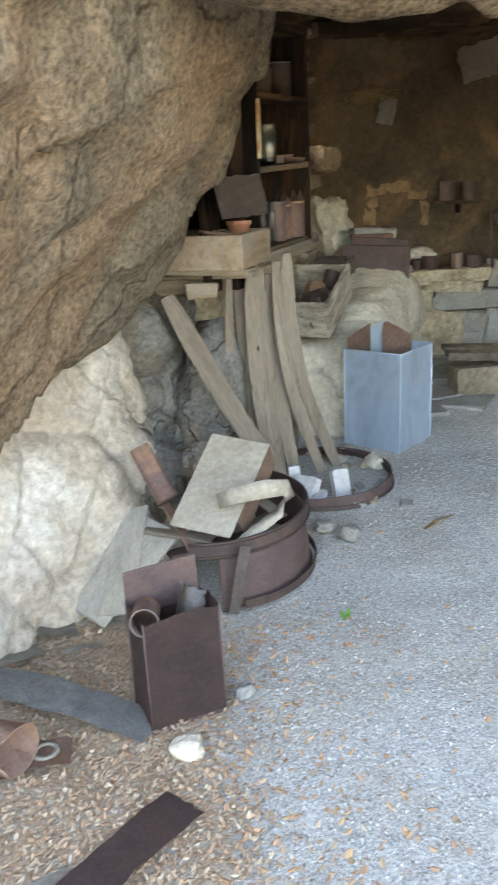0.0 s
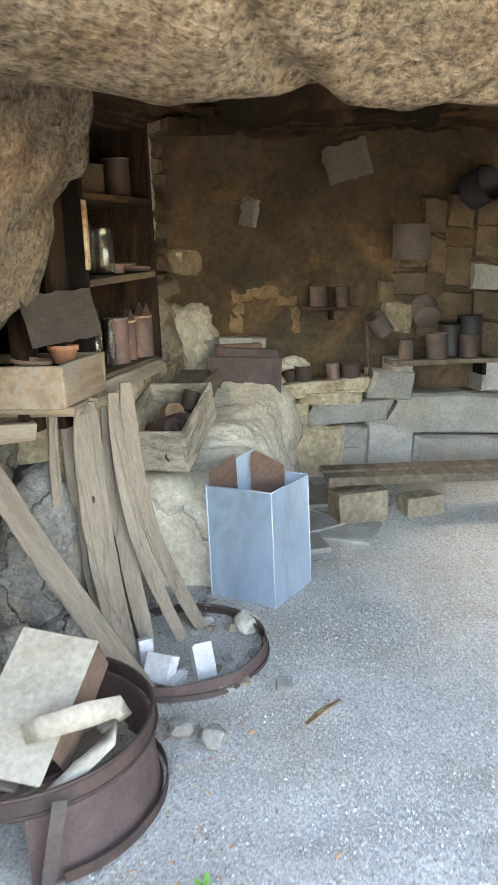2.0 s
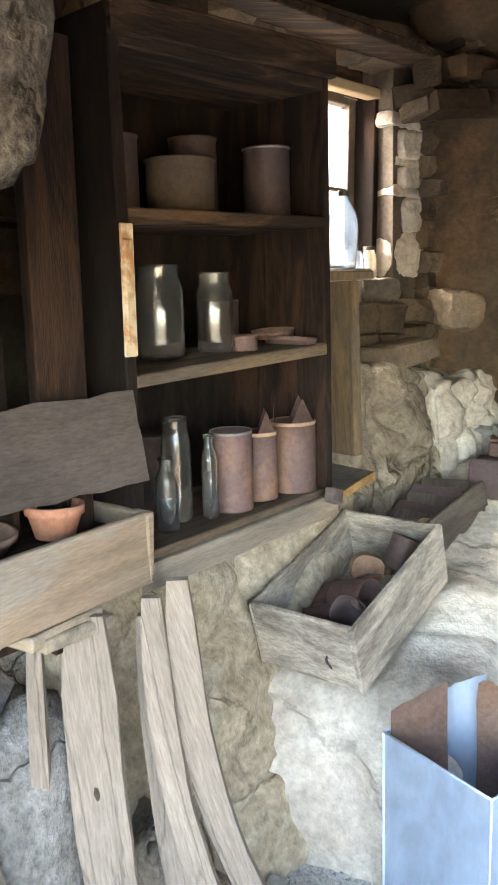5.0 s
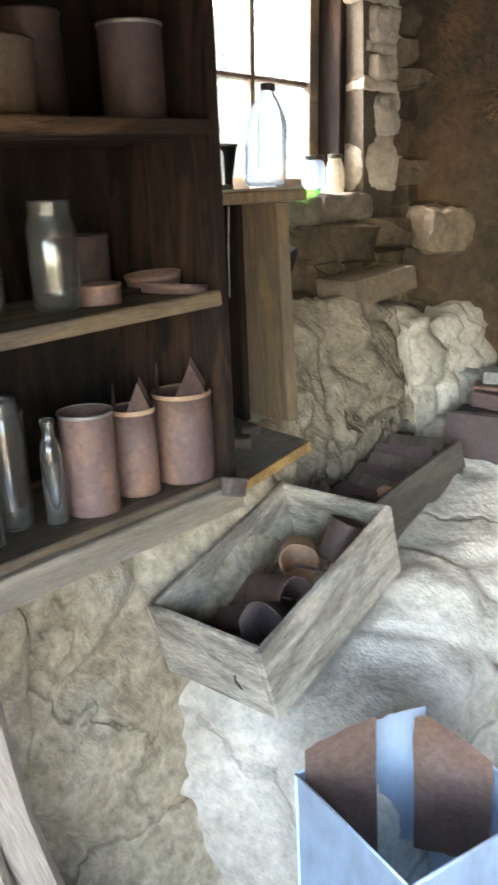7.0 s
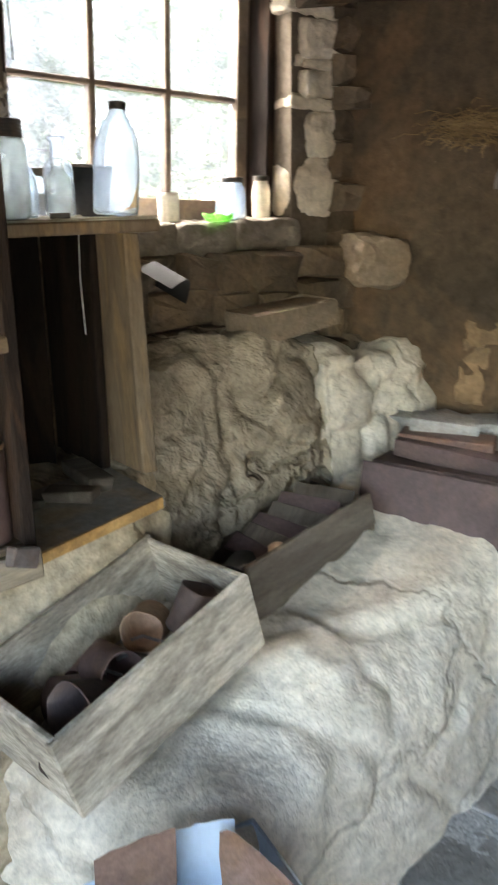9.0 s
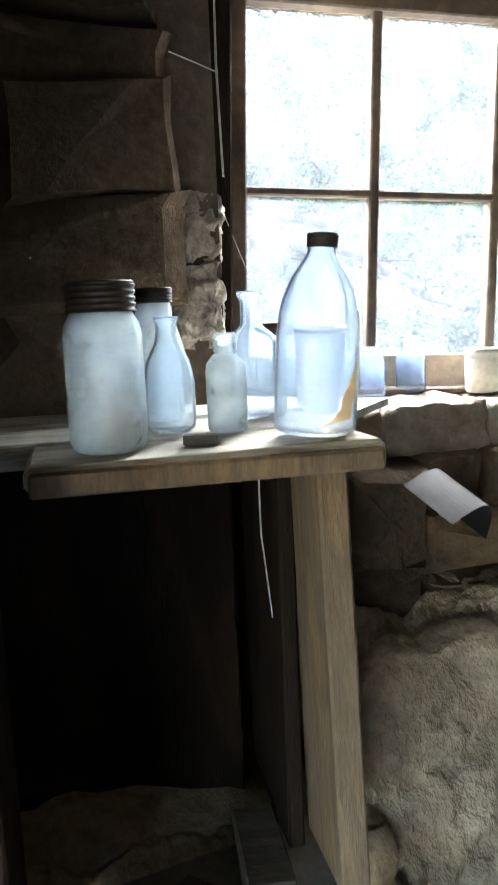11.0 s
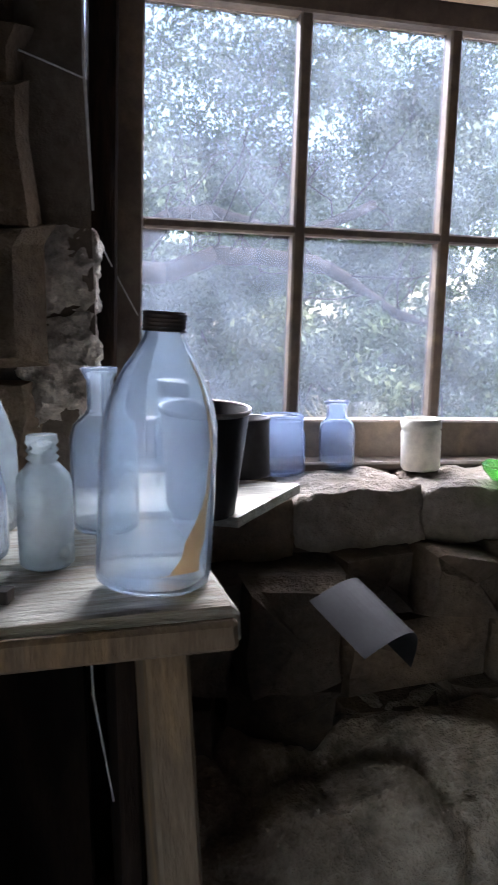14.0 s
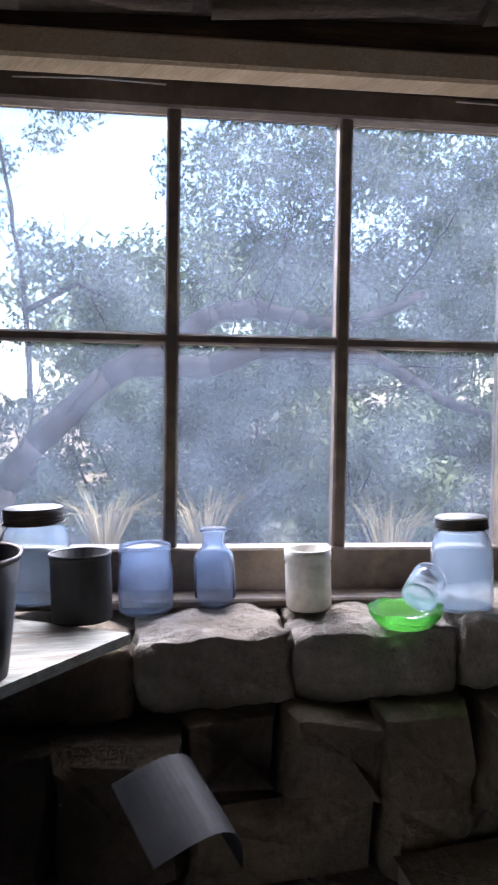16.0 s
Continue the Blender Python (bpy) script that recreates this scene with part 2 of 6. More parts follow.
WARM_BOARD = material("warm_board", (0.37, 0.272, 0.192), (0.225, 0.165, 0.116), 5.0, 0.8, bump=0.6, grain=60, c=(0.34, 0.30, 0.25), cmix=0.6, cscale=4, stretch=(0.7, 5, 5), bdist=0.003)
CRATE_WOOD = material("crate_wood", (0.58, 0.505, 0.41), (0.33, 0.285, 0.23), 5.0, 0.85, bump=0.9, grain=50, c=(0.14, 0.12, 0.10), cmix=0.5, cscale=5, stretch=(1.2, 0.9, 4), bdist=0.004, gcon=(0.6, 1.25))
BROKEN_WOOD = material("broken_wood", (0.55, 0.34, 0.14), (0.40, 0.22, 0.08), 9, 0.8, bump=0.8, grain=60, c=(0.2, 0.12, 0.06), cmix=0.5, cscale=12)
GREY_BOARD = material("grey_plank", (0.34, 0.31, 0.265), (0.15, 0.135, 0.115), 5.0, 0.85, bump=0.8, grain=60, c=(0.40, 0.36, 0.3), cmix=0.5, cscale=4, stretch=(5, 0.8, 6), bdist=0.003)
DARK_BOARD = material("dark_plank", (0.15, 0.125, 0.10), (0.10, 0.08, 0.065), 5.0, 0.85, bump=0.7, grain=60, c=(0.24, 0.2, 0.16), cmix=0.4, cscale=4, stretch=(5, 0.8, 5), bdist=0.003)
TERRACOTTA = material("terracotta", (0.42, 0.20, 0.13), (0.34, 0.155, 0.10), 10, 0.85, bump=0.3)
BROWN_POT = material("brown_clay", (0.22, 0.14, 0.10), (0.16, 0.10, 0.075), 10, 0.85, bump=0.3)
RIM_BLUE = material("pale_blue_rim", (0.46, 0.55, 0.65), (0.34, 0.42, 0.52), 20, 0.45, 0.2, bump=0.1, spread=0.0)
CARD = material("pale_card", (0.42, 0.375, 0.315), (0.33, 0.29, 0.24), 6, 0.85, bump=0.3, grain=60, c=(0.25, 0.21, 0.165), cmix=0.5, cscale=5)
GREY_PLANK_SPECK = material("speckled_board", (0.46, 0.45, 0.43), (0.28, 0.275, 0.27), 14, 0.9, bump=0.9, grain=110, c=(0.4, 0.4, 0.4), cmix=0.4, cscale=10)
LEAF_DRY = material("dry_leaf", (0.40, 0.27, 0.15), (0.28, 0.16, 0.08), 30, 0.85, bump=0.2, c=(0.52, 0.42, 0.28), cmix=0.7, cscale=22)
LEAF_GREEN = material("oak_leaf", (0.065, 0.115, 0.03), (0.045, 0.08, 0.022), 3, 0.6, bump=0.1, c=(0.13, 0.15, 0.06), cmix=0.5, cscale=2)
BARK = material("bark", (0.05, 0.04, 0.037), (0.03, 0.024, 0.022), 8, 0.95, bump=1.0, grain=50, bdist=0.01)
DRY_GRASS = material("dry_grass", (0.40, 0.34, 0.18), (0.30, 0.25, 0.12), 6, 0.9, bump=0.1)
RAG = material("pale_rag", (0.36, 0.33, 0.29), (0.26, 0.24, 0.21), 8, 0.9, bump=0.3)
STRAW = material("straw", (0.25, 0.175, 0.09), (0.16, 0.11, 0.06), 20, 0.9, bump=0.3)

LOW_BOARD = material("low_board", (0.38, 0.35, 0.31), (0.24, 0.215, 0.18), 6, 0.85, bump=0.6, grain=60, c=(0.46, 0.26, 0.10), cmix=0.4, cscale=4, stretch=(1, 1, 3))
MILK_DUST = glass("dusty_milk", (0.95, 0.94, 0.9), 0.2, 0.6, (0.85, 0.8, 0.7))
SHEET_GREY = material("grey_sheet", (0.036, 0.035, 0.037), (0.022, 0.021, 0.023), 9, 0.62, 0.15, bump=0.04)
DARK_CARD = material("brown_card", (0.20, 0.13, 0.10), (0.14, 0.09, 0.07), 8, 0.85, bump=0.3)
PALE_GREY_BOARD = material("pale_grey_board", (0.44, 0.41, 0.36), (0.33, 0.31, 0.27), 6, 0.88, bump=0.5, grain=60, c=(0.5, 0.44, 0.35), cmix=0.4, cscale=5, stretch=(3, 0.8, 3))
QUARTZ = material("quartz_white", (0.64, 0.64, 0.64), (0.50, 0.50, 0.51), 14, 0.6, bump=0.5, grain=60)
SCRUB = material("scrub_leaf", (0.10, 0.15, 0.05), (0.06, 0.095, 0.035), 3, 0.7, bump=0.1, c=(0.19, 0.19, 0.08), cmix=0.5, cscale=1.5)
FRESH_LEAF = material("fresh_leaf", (0.12, 0.34, 0.05), (0.08, 0.26, 0.04), 20, 0.6, bump=0.1)


# ---- mesh helpers ----
def part(name, bm, mat, parent=None, label="", smooth=False):
    me = bpy.data.meshes.new(name)
    bmesh.ops.recalc_face_normals(bm, faces=bm.faces)
    bm.to_mesh(me)
    bm.free()
    for one in (mat if isinstance(mat, (list, tuple)) else [mat]):
        me.materials.append(one)
    if smooth:
        me.polygons.foreach_set("use_smooth", [True] * len(me.polygons))
    ob = new(name, me)
    if parent:
        ob.parent = parent
    return tagged(ob, label)


def thing(name, m, label, category, group="", kind=""):
    ob = new(name)
    ob.empty_display_size = 0.05
    ob.matrix_world = m
    return tagged(ob, label, category, group, kind)


def box(bm, size, m=Matrix(), bevel=0.0, jitter=0.0, seed=0, seg=1):
    """A box of that size centred on m, with bevelled, slightly uneven edges."""
    vs = bmesh.ops.create_cube(bm, size=1.0)["verts"]
    rnd = random.Random(seed)
    for v in vs:
        v.co = Vector(v.co[i] * size[i] + (rnd.uniform(-jitter, jitter) if jitter else 0) for i in range(3))
    if bevel:
        es = list(dict.fromkeys(e for v in vs for e in v.link_edges))
        got = bmesh.ops.bevel(bm, geom=es, offset=bevel, segments=seg, affect="EDGES", profile=0.6)
        vs = list(dict.fromkeys([v for f in got["faces"] for v in f.verts] + [v for v in vs if v.is_valid]))
    for v in vs:
        v.co = m @ v.co
    return vs


def lathe(bm, profile, seg=24, m=Matrix()):
    """A surface of revolution round z from (radius, height) pairs; a radius of 0 closes it."""
    rings = []
    for r, z in profile:
        if r <= 1e-6:
            rings.append([bm.verts.new(m @ Vector((0, 0, z)))])
        else:
            rings.append([bm.verts.new(m @ Vector((r * math.cos(2 * math.pi * i / seg), r * math.sin(2 * math.pi * i / seg), z))) for i in range(seg)])
    for p, q in zip(rings, rings[1:]):
        for i in range(seg):
            j = (i + 1) % seg
            if len(p) == 1 and len(q) == 1:
                continue
            if len(p) == 1:
                bm.faces.new((p[0], q[i], q[j]))
            elif len(q) == 1:
                bm.faces.new((p[i], p[j], q[0]))
            else:
                bm.faces.new((p[i], p[j], q[j], q[i]))


def tube(bm, pts, radii, seg=8):
    """A tapered round bar along points."""
    rings = []
    for k, p in enumerate(pts):
        a, b = pts[max(k - 1, 0)], pts[min(k + 1, len(pts) - 1)]
        q = (Vector(b) - Vector(a)).to_track_quat("Z", "Y")
        r = radii[k] if isinstance(radii, (list, tuple)) else radii
        rings.append([bm.verts.new(Vector(p) + q @ Vector((r * math.cos(2 * math.pi * i / seg), r * math.sin(2 * math.pi * i / seg), 0))) for i in range(seg)])
    for p, q in zip(rings, rings[1:]):
        for i in range(seg):
            bm.faces.new((p[i], p[(i + 1) % seg], q[(i + 1) % seg], q[i]))
    bm.faces.new(rings[0][::-1])
    bm.faces.new(rings[-1])


def strip(bm, pts, width, thick, side):
    """A flat bar of that width along points; side: the direction of its width at each point or one for all."""
    rings = []
    for k, p in enumerate(pts):
        a, b = Vector(pts[max(k - 1, 0)]), Vector(pts[min(k + 1, len(pts) - 1)])
        t = (b - a).normalized()
        s = Vector(side[k] if isinstance(side[0], (tuple, list, Vector)) else side)
        s = (s - t * s.dot(t)).normalized()
        n = t.cross(s)
        w = width[k] if isinstance(width, (list, tuple)) else width
        rings.append([bm.verts.new(Vector(p) + s * (x * w / 2) + n * (y * thick / 2)) for x, y in ((-1, -1), (1, -1), (1, 1), (-1, 1))])
    for p, q in zip(rings, rings[1:]):
        for i in range(4):
            bm.faces.new((p[i], p[(i + 1) % 4], q[(i + 1) % 4], q[i]))
    bm.faces.new(rings[0][::-1])
    bm.faces.new(rings[-1])


def fbm(p, octaves=5, lac=2.0, gain=0.5):
    s, a, q = 0.0, 1.0, Vector(p)
    for _ in range(octaves):
        s += a * noise.noise(q)
        q, a = q * lac, a * gain
    return s


def boulder(name, centre, planes, mat, rough=0.06, scale=1.6, sub=5, sharp=14, seed=0.0, label="", category="rock", ledges=0.0, kind="", strata=None, fissures=None):
    """A rock: the round-edged body that planes (normal, distance from the centre) bound, weathered by noise, ledges, strata (normal, spacing, height) and fissures (stretch, depth)."""
    bm = bmesh.new()
    bmesh.ops.create_icosphere(bm, subdivisions=sub, radius=1.0)
    ps = [(Vector(n).normalized(), d) for n, d in planes]
    c = Vector(centre)
    for v in bm.verts:
        d = v.co.normalized()
        acc = sum(max(n.dot(d), 1e-4) ** sharp / dist ** sharp for n, dist in ps if n.dot(d) > 0)
        r = acc ** (-1 / sharp) if acc > 0 else 5.0
        v.co = d * min(r, 12.0)
    bm.normal_update()
    off = Vector((seed * 3.7, seed * 1.3, seed * 2.1))
    moves = []
    for v in bm.verts:
        p = (v.co + c) * scale + off
        k = fbm(p, 6) * rough
        if ledges:
            k += ledges * (abs(noise.noise(Vector((p.x * 0.8, p.y * 0.8, p.z * 3.0)))) - 0.2)
            cell = noise.voronoi(p * 0.9)[0]
            k -= ledges * 0.8 * max(0.0, 1 - (cell[1] - cell[0]) * 9)
        if strata:
            (nx, ny, nz), gap, high = strata
            w = (v.co.x * nx + v.co.y * ny + v.co.z * nz) / gap + 0.9 * noise.noise(p * 0.5)
            k += high * ((w % 1.0) ** 2 - 0.3) * (0.5 + noise.noise(Vector((math.floor(w) * 5.1, 0.3, seed))))
        if fissures:
            (fx, fy, fz), deep = fissures
            q = Vector((v.co.x * fx, v.co.y * fy, v.co.z * fz)) + 0.35 * noise.noise_vector(v.co * 6 + off)
            cell = noise.voronoi(q)[0]
            k += deep * (noise.cell(noise.voronoi(q)[1][0] * 7.1) * 0.5 - max(0.0, 1 - (cell[1] - cell[0]) * 5))
        moves.append(v.normal * k)
    for v, k in zip(bm.verts, moves):
        v.co += k
    ob = part(name, bm, mat, smooth=True)
    ob.location = c
    return tagged(ob, label, category, "", kind)


def ground_z(x, y):
    y = min(max(y, -3.0), 6.5)
    return 0.0035 + 0.02 * y + 0.0050 * max(y, 0) ** 2


def stone_mesh(bm, size, m, seed, bulge=0.012):
    """One rough-hewn angular stone: the hull of points strewn near the faces of a block."""
    rnd = random.Random(seed)
    own = bmesh.new()
    for sx in (-1, 1):
        for sy in (-1, 1):
            for sz in (-1, 1):
                cut = rnd.uniform(0.0, 0.34)
                for k in range(3):
                    c = [sx * rnd.uniform(0.94, 1.0), sy * rnd.uniform(0.90, 1.0), sz * rnd.uniform(0.92, 1.0)]
                    c[k] *= 1 - cut * rnd.uniform(0.3, 1.0)
                    own.verts.new([c[i] * size[i] / 2 for i in range(3)])
    hull = bmesh.ops.convex_hull(own, input=own.verts[:])
    bmesh.ops.delete(own, geom=list(dict.fromkeys(g for g in hull["geom_interior"] + hull["geom_unused"] if isinstance(g, bmesh.types.BMVert))), context="VERTS")
    at = {}
    for f in own.faces:
        vs = []
        for v in f.verts:
            if v not in at:
                at[v] = bm.verts.new(m @ (v.co + Vector(rnd.uniform(-bulge, bulge) * 0.5 for _ in range(3))))
            vs.append(at[v])
        bm.faces.new(vs)
    own.free()


# ---- the large structure ----
W = pose(-0.1656, 4.947, 0, 0, 0, 62)      # window wall: x along it, y outwards, glass at y = 0
SILL, HEAD = 1.61, 2.27
WIN_LEAN = pose(0, 0, 1.955) @ pose(0, -0.006, 0, 0, 2.4, 0) @ pose(0, 0, -1.955)   # the old frame has sagged
WL, WR = -0.30, 0.52                        # window opening along the wall


def axis_spread(lo, hi, mid_lo, mid_hi, fine, coarse):
    xs = list(np.arange(mid_lo, mid_hi, fine))
    k, x = coarse, mid_lo
    while x > lo:
        x -= k
        k *= 1.5
        xs.insert(0, max(x, lo))
    k, x = coarse, mid_hi
    while x < hi:
        xs.append(min(x, hi))
        x += k
        k *= 1.5
    xs.append(hi)
    return sorted(set(round(float(v), 4) for v in xs))


def build_ground():
    xs = axis_spread(-900, 900, -1.2, 3.0, 0.03, 0.3)
    ys = axis_spread(-900, 900, -0.6, 5.6, 0.03, 0.3)
    verts = []
    for y in ys:
        for x in xs:
            z = ground_z(x, y)
            if -2 < x < 4 and -2 < y < 7:
                z += 0.006 * fbm((x * 6, y * 6, 0), 4) + 0.012 * fbm((x * 1.3, y * 1.3, 3), 2)
            if x < -1.4 and y > 4:
                z += 0.05 * min(-1.4 - x, 8) + 0.05 * fbm((x, y, 1), 3)
            verts.append((x, y, z))
    n = len(xs)
    faces = [(j * n + i, j * n + i + 1, (j + 1) * n + i + 1, (j + 1) * n + i) for j in range(len(ys) - 1) for i in range(n - 1)]
    me = bpy.data.meshes.new("ground")
    me.from_pydata(verts, [], faces)
    me.materials.append(GRAVEL)
    me.materials.append(DIRT)
    outside = [0 if ys[j] > -0.7 + 0.5 * noise.noise(Vector((xs[i] * 0.9, 0, 4))) and xs[i] > -1.5 + 0.4 * noise.noise(Vector((0, ys[j] * 0.9, 7))) else 1 for j in range(len(ys) - 1) for i in range(n - 1)]
    me.polygons.foreach_set("material_index", outside)
    me.polygons.foreach_set("use_smooth", [True] * len(me.polygons))
    tagged(new("ground", me), "pale grey gravel floor rising gently into the shelter", "ground", "", "structure")


build_ground()


def wall_mesh(name, boxes, mat, label, m=Matrix()):
    bm = bmesh.new()
    for (x0, x1), (y0, y1), (z0, z1) in boxes:
        box(bm, (x1 - x0, y1 - y0, z1 - z0), Matrix.Translation(((x0 + x1) / 2, (y0 + y1) / 2, (z0 + z1) / 2)))
    ob = part(name, bm, mat)
    ob.matrix_world = m
    return tagged(ob, label, "wall", "", "structure")


# window wall core (stones are laid on its inner face)
wall_window = wall_mesh("wall_window", [((-1.6, WL), (-0.18, 0.06), (0.0, 2.9)), ((WR, 1.05), (-0.18, 0.06), (0.0, 2.9)),
                                        ((WL, WR), (-0.18, 0.06), (0.0, SILL - 0.05)), ((WL, WR), (-0.18, 0.06), (HEAD + 0.08, 2.9))],
                        MORTAR, "dark rubble stone wall round the cabin window", W)
wall_back_lower = wall_mesh("wall_back_lower", [((0.62, 3.2), (5.33, 5.62), (0.0, 0.68))], MORTAR, "low dry-stone base of the back wall")


def rough_wall(name, x0, x1, z0, z1, y, mat, label, rough=0.03, step=0.035):
    nx, nz = int((x1 - x0) / step), int((z1 - z0) / step)
    bm = bmesh.new()
    g = [[bm.verts.new((x0 + (x1 - x0) * i / nx, y + rough * fbm((i * step * 2.2, j * step * 2.2, y), 5) - 0.02 * abs(noise.noise(Vector((i * step * 4, j * step * 4, 9)))), z0 + (z1 - z0) * j / nz)) for i in range(nx + 1)] for j in range(nz + 1)]
    for j in range(nz):
        for i in range(nx):
            bm.faces.new((g[j][i], g[j][i + 1], g[j + 1][i + 1], g[j + 1][i]))
    back = [bm.verts.new((x, y + 0.3, z)) for x, z in ((x0, z0), (x1, z0), (x1, z1), (x0, z1))]
    bm.faces.new(back)
    ob = part(name, bm, mat, smooth=True)
    return tagged(ob, label, "wall", "", "structure")


rough_wall("wall_back", 0.3, 3.3, 0.5, 2.9, 5.47, BACK_ROCK, "smoke-blackened natural rock back wall with ochre patches", 0.04)
wall_mesh("wall_right", [((3.2, 3.6), (1.2, 5.9), (0.0, 3.2))], SOOT_WALL, "rock wall closing the shelter")
wall_mesh("wall_left", [((-3.4, -1.25), (1.5, 4.1), (0.0, 3.2))], GRANITE_GREY, "rock mass behind the boulders")

# rock roof: big overhanging boulder, and the ceiling behind it
boulder("roof_boulder", (0.9, 1.9, 3.0), [((0.087, -0.7, -1), 0.795), ((-0.05, 0.96, -1), 1.20), ((0, -1, -0.35), 0.66), ((0.0, 1, -0.25), 1.35), ((1, 0, 0), 2.8), ((-1, 0, 0), 2.4), ((0, 0, 1), 1.2), ((-0.55, 0, -1), 1.45)],
        GRANITE, 0.05, 1.7, 7, 18, 3.0, "huge tan granite boulder forming the overhanging roof", "boulder", 0.04)
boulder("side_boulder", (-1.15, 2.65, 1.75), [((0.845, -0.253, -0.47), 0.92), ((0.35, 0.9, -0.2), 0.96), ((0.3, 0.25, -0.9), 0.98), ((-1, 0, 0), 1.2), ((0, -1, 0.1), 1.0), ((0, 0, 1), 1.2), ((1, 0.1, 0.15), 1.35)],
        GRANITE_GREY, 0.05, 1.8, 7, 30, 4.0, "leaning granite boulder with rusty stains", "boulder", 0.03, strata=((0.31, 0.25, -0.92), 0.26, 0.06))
# out of view: added over the roof so the foreground stays sunless
boulder("cliff", (-0.2, 2.2, 5.6), [((0, 0, -1), 2.3), ((1, 0, 0), 5.0), ((-1, 0, 0), 4.0), ((-0.883, 0.469, 0), 1.0), ((0, 1, 0), 4.2), ((0, -1, 0.1), 1.3), ((0, 0, 1), 3.0)], GRANITE_GREY, 0.2, 0.7, 5, 20, 7.0,
        "unseen granite mass above the shelter, added to block the sun", "cliff", 0.1)
# never in view: added to cut low-angle light into the shelter
boulder("hillside", (0.0, -12.0, 0.0), [((0, 0, 1), 1.5), ((0, 1, 0.35), 5.2), ((0, -1, 0), 6.0), ((1, 0.2, 0), 14.0), ((-1, 0.2, 0), 14.0), ((0, 0, -1), 2.0)], HILL, 0.6, 0.3, 5, 12, 15.0,
        "unseen mass behind the camera, added to block the low sky", "hillside", 0.1)
ceiling_bm = bmesh.new()
box(ceiling_bm, (2.9, 3.9, 0.3), W @ Matrix.Translation((-0.1, -1.95, 2.62)))
box(ceiling_bm, (3.2, 3.4, 0.26), Matrix.Translation((2.2, 4.4, 2.64)))
tagged(part("ceiling", ceiling_bm, SOOT_WALL), "soot-black rock ceiling", "ceiling", "", "structure")
# added to cover the upper back wall and cast shade on it
boulder("ceiling_rock", (1.5, 5.5, 2.62), [((0, 0, -1), 0.47), ((0, -1, -0.55), 0.52), ((0, 1, 0), 0.4), ((1, 0, 0), 1.8), ((-1, 0, 0), 1.25), ((0, 0, 1), 0.4), ((-0.5, -0.3, -1), 0.75)],
        SOOT_WALL, 0.07, 3.0, 6, 12, 21.0, "soot-black rock added low over the back wall to shade it", "rock", 0.05)
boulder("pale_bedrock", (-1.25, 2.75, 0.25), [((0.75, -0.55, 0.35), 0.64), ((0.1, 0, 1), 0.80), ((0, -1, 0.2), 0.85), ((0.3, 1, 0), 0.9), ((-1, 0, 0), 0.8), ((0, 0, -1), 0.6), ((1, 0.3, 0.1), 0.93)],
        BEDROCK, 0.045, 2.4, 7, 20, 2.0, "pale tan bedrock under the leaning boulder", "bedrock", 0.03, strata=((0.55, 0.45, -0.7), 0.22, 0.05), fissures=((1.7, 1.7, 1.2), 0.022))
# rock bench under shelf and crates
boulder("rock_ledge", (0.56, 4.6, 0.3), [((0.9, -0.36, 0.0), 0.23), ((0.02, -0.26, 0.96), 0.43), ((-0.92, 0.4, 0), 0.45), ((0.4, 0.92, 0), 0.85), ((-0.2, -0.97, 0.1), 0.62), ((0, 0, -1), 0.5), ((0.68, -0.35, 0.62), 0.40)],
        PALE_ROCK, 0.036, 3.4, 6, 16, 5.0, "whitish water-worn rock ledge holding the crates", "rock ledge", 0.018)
boulder("shelf_rock", (-0.25, 4.12, 0.5), [((0.9, -0.42, 0.22), 0.355), ((0, 0, 1), 0.61), ((-1, 0.3, 0), 0.5), ((0.4, 0.92, 0), 0.62), ((-0.4, -0.92, 0.1), 0.52), ((0, 0, -1), 0.6)],
        TAN_ROCK, 0.03, 3.0, 6, 16, 6.0, "rough tan bedrock under the shelves", "bedrock", 0.05)
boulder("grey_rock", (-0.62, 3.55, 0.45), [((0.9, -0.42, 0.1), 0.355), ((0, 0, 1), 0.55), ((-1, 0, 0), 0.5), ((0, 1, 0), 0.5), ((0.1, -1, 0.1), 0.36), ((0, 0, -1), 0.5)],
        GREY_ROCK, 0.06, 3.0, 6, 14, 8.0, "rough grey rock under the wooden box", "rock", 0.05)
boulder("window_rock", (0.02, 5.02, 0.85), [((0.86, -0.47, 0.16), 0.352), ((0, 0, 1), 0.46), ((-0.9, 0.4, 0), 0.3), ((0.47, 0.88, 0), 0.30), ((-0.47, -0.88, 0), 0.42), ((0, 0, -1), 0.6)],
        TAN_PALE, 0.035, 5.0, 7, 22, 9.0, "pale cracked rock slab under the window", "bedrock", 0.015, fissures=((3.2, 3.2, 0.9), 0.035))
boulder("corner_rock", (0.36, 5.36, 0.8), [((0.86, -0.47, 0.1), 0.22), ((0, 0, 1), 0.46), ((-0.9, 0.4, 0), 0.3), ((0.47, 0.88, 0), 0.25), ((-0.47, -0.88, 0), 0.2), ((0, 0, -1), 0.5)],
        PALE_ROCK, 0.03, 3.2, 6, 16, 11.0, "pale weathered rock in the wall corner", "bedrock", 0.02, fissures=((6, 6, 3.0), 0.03))

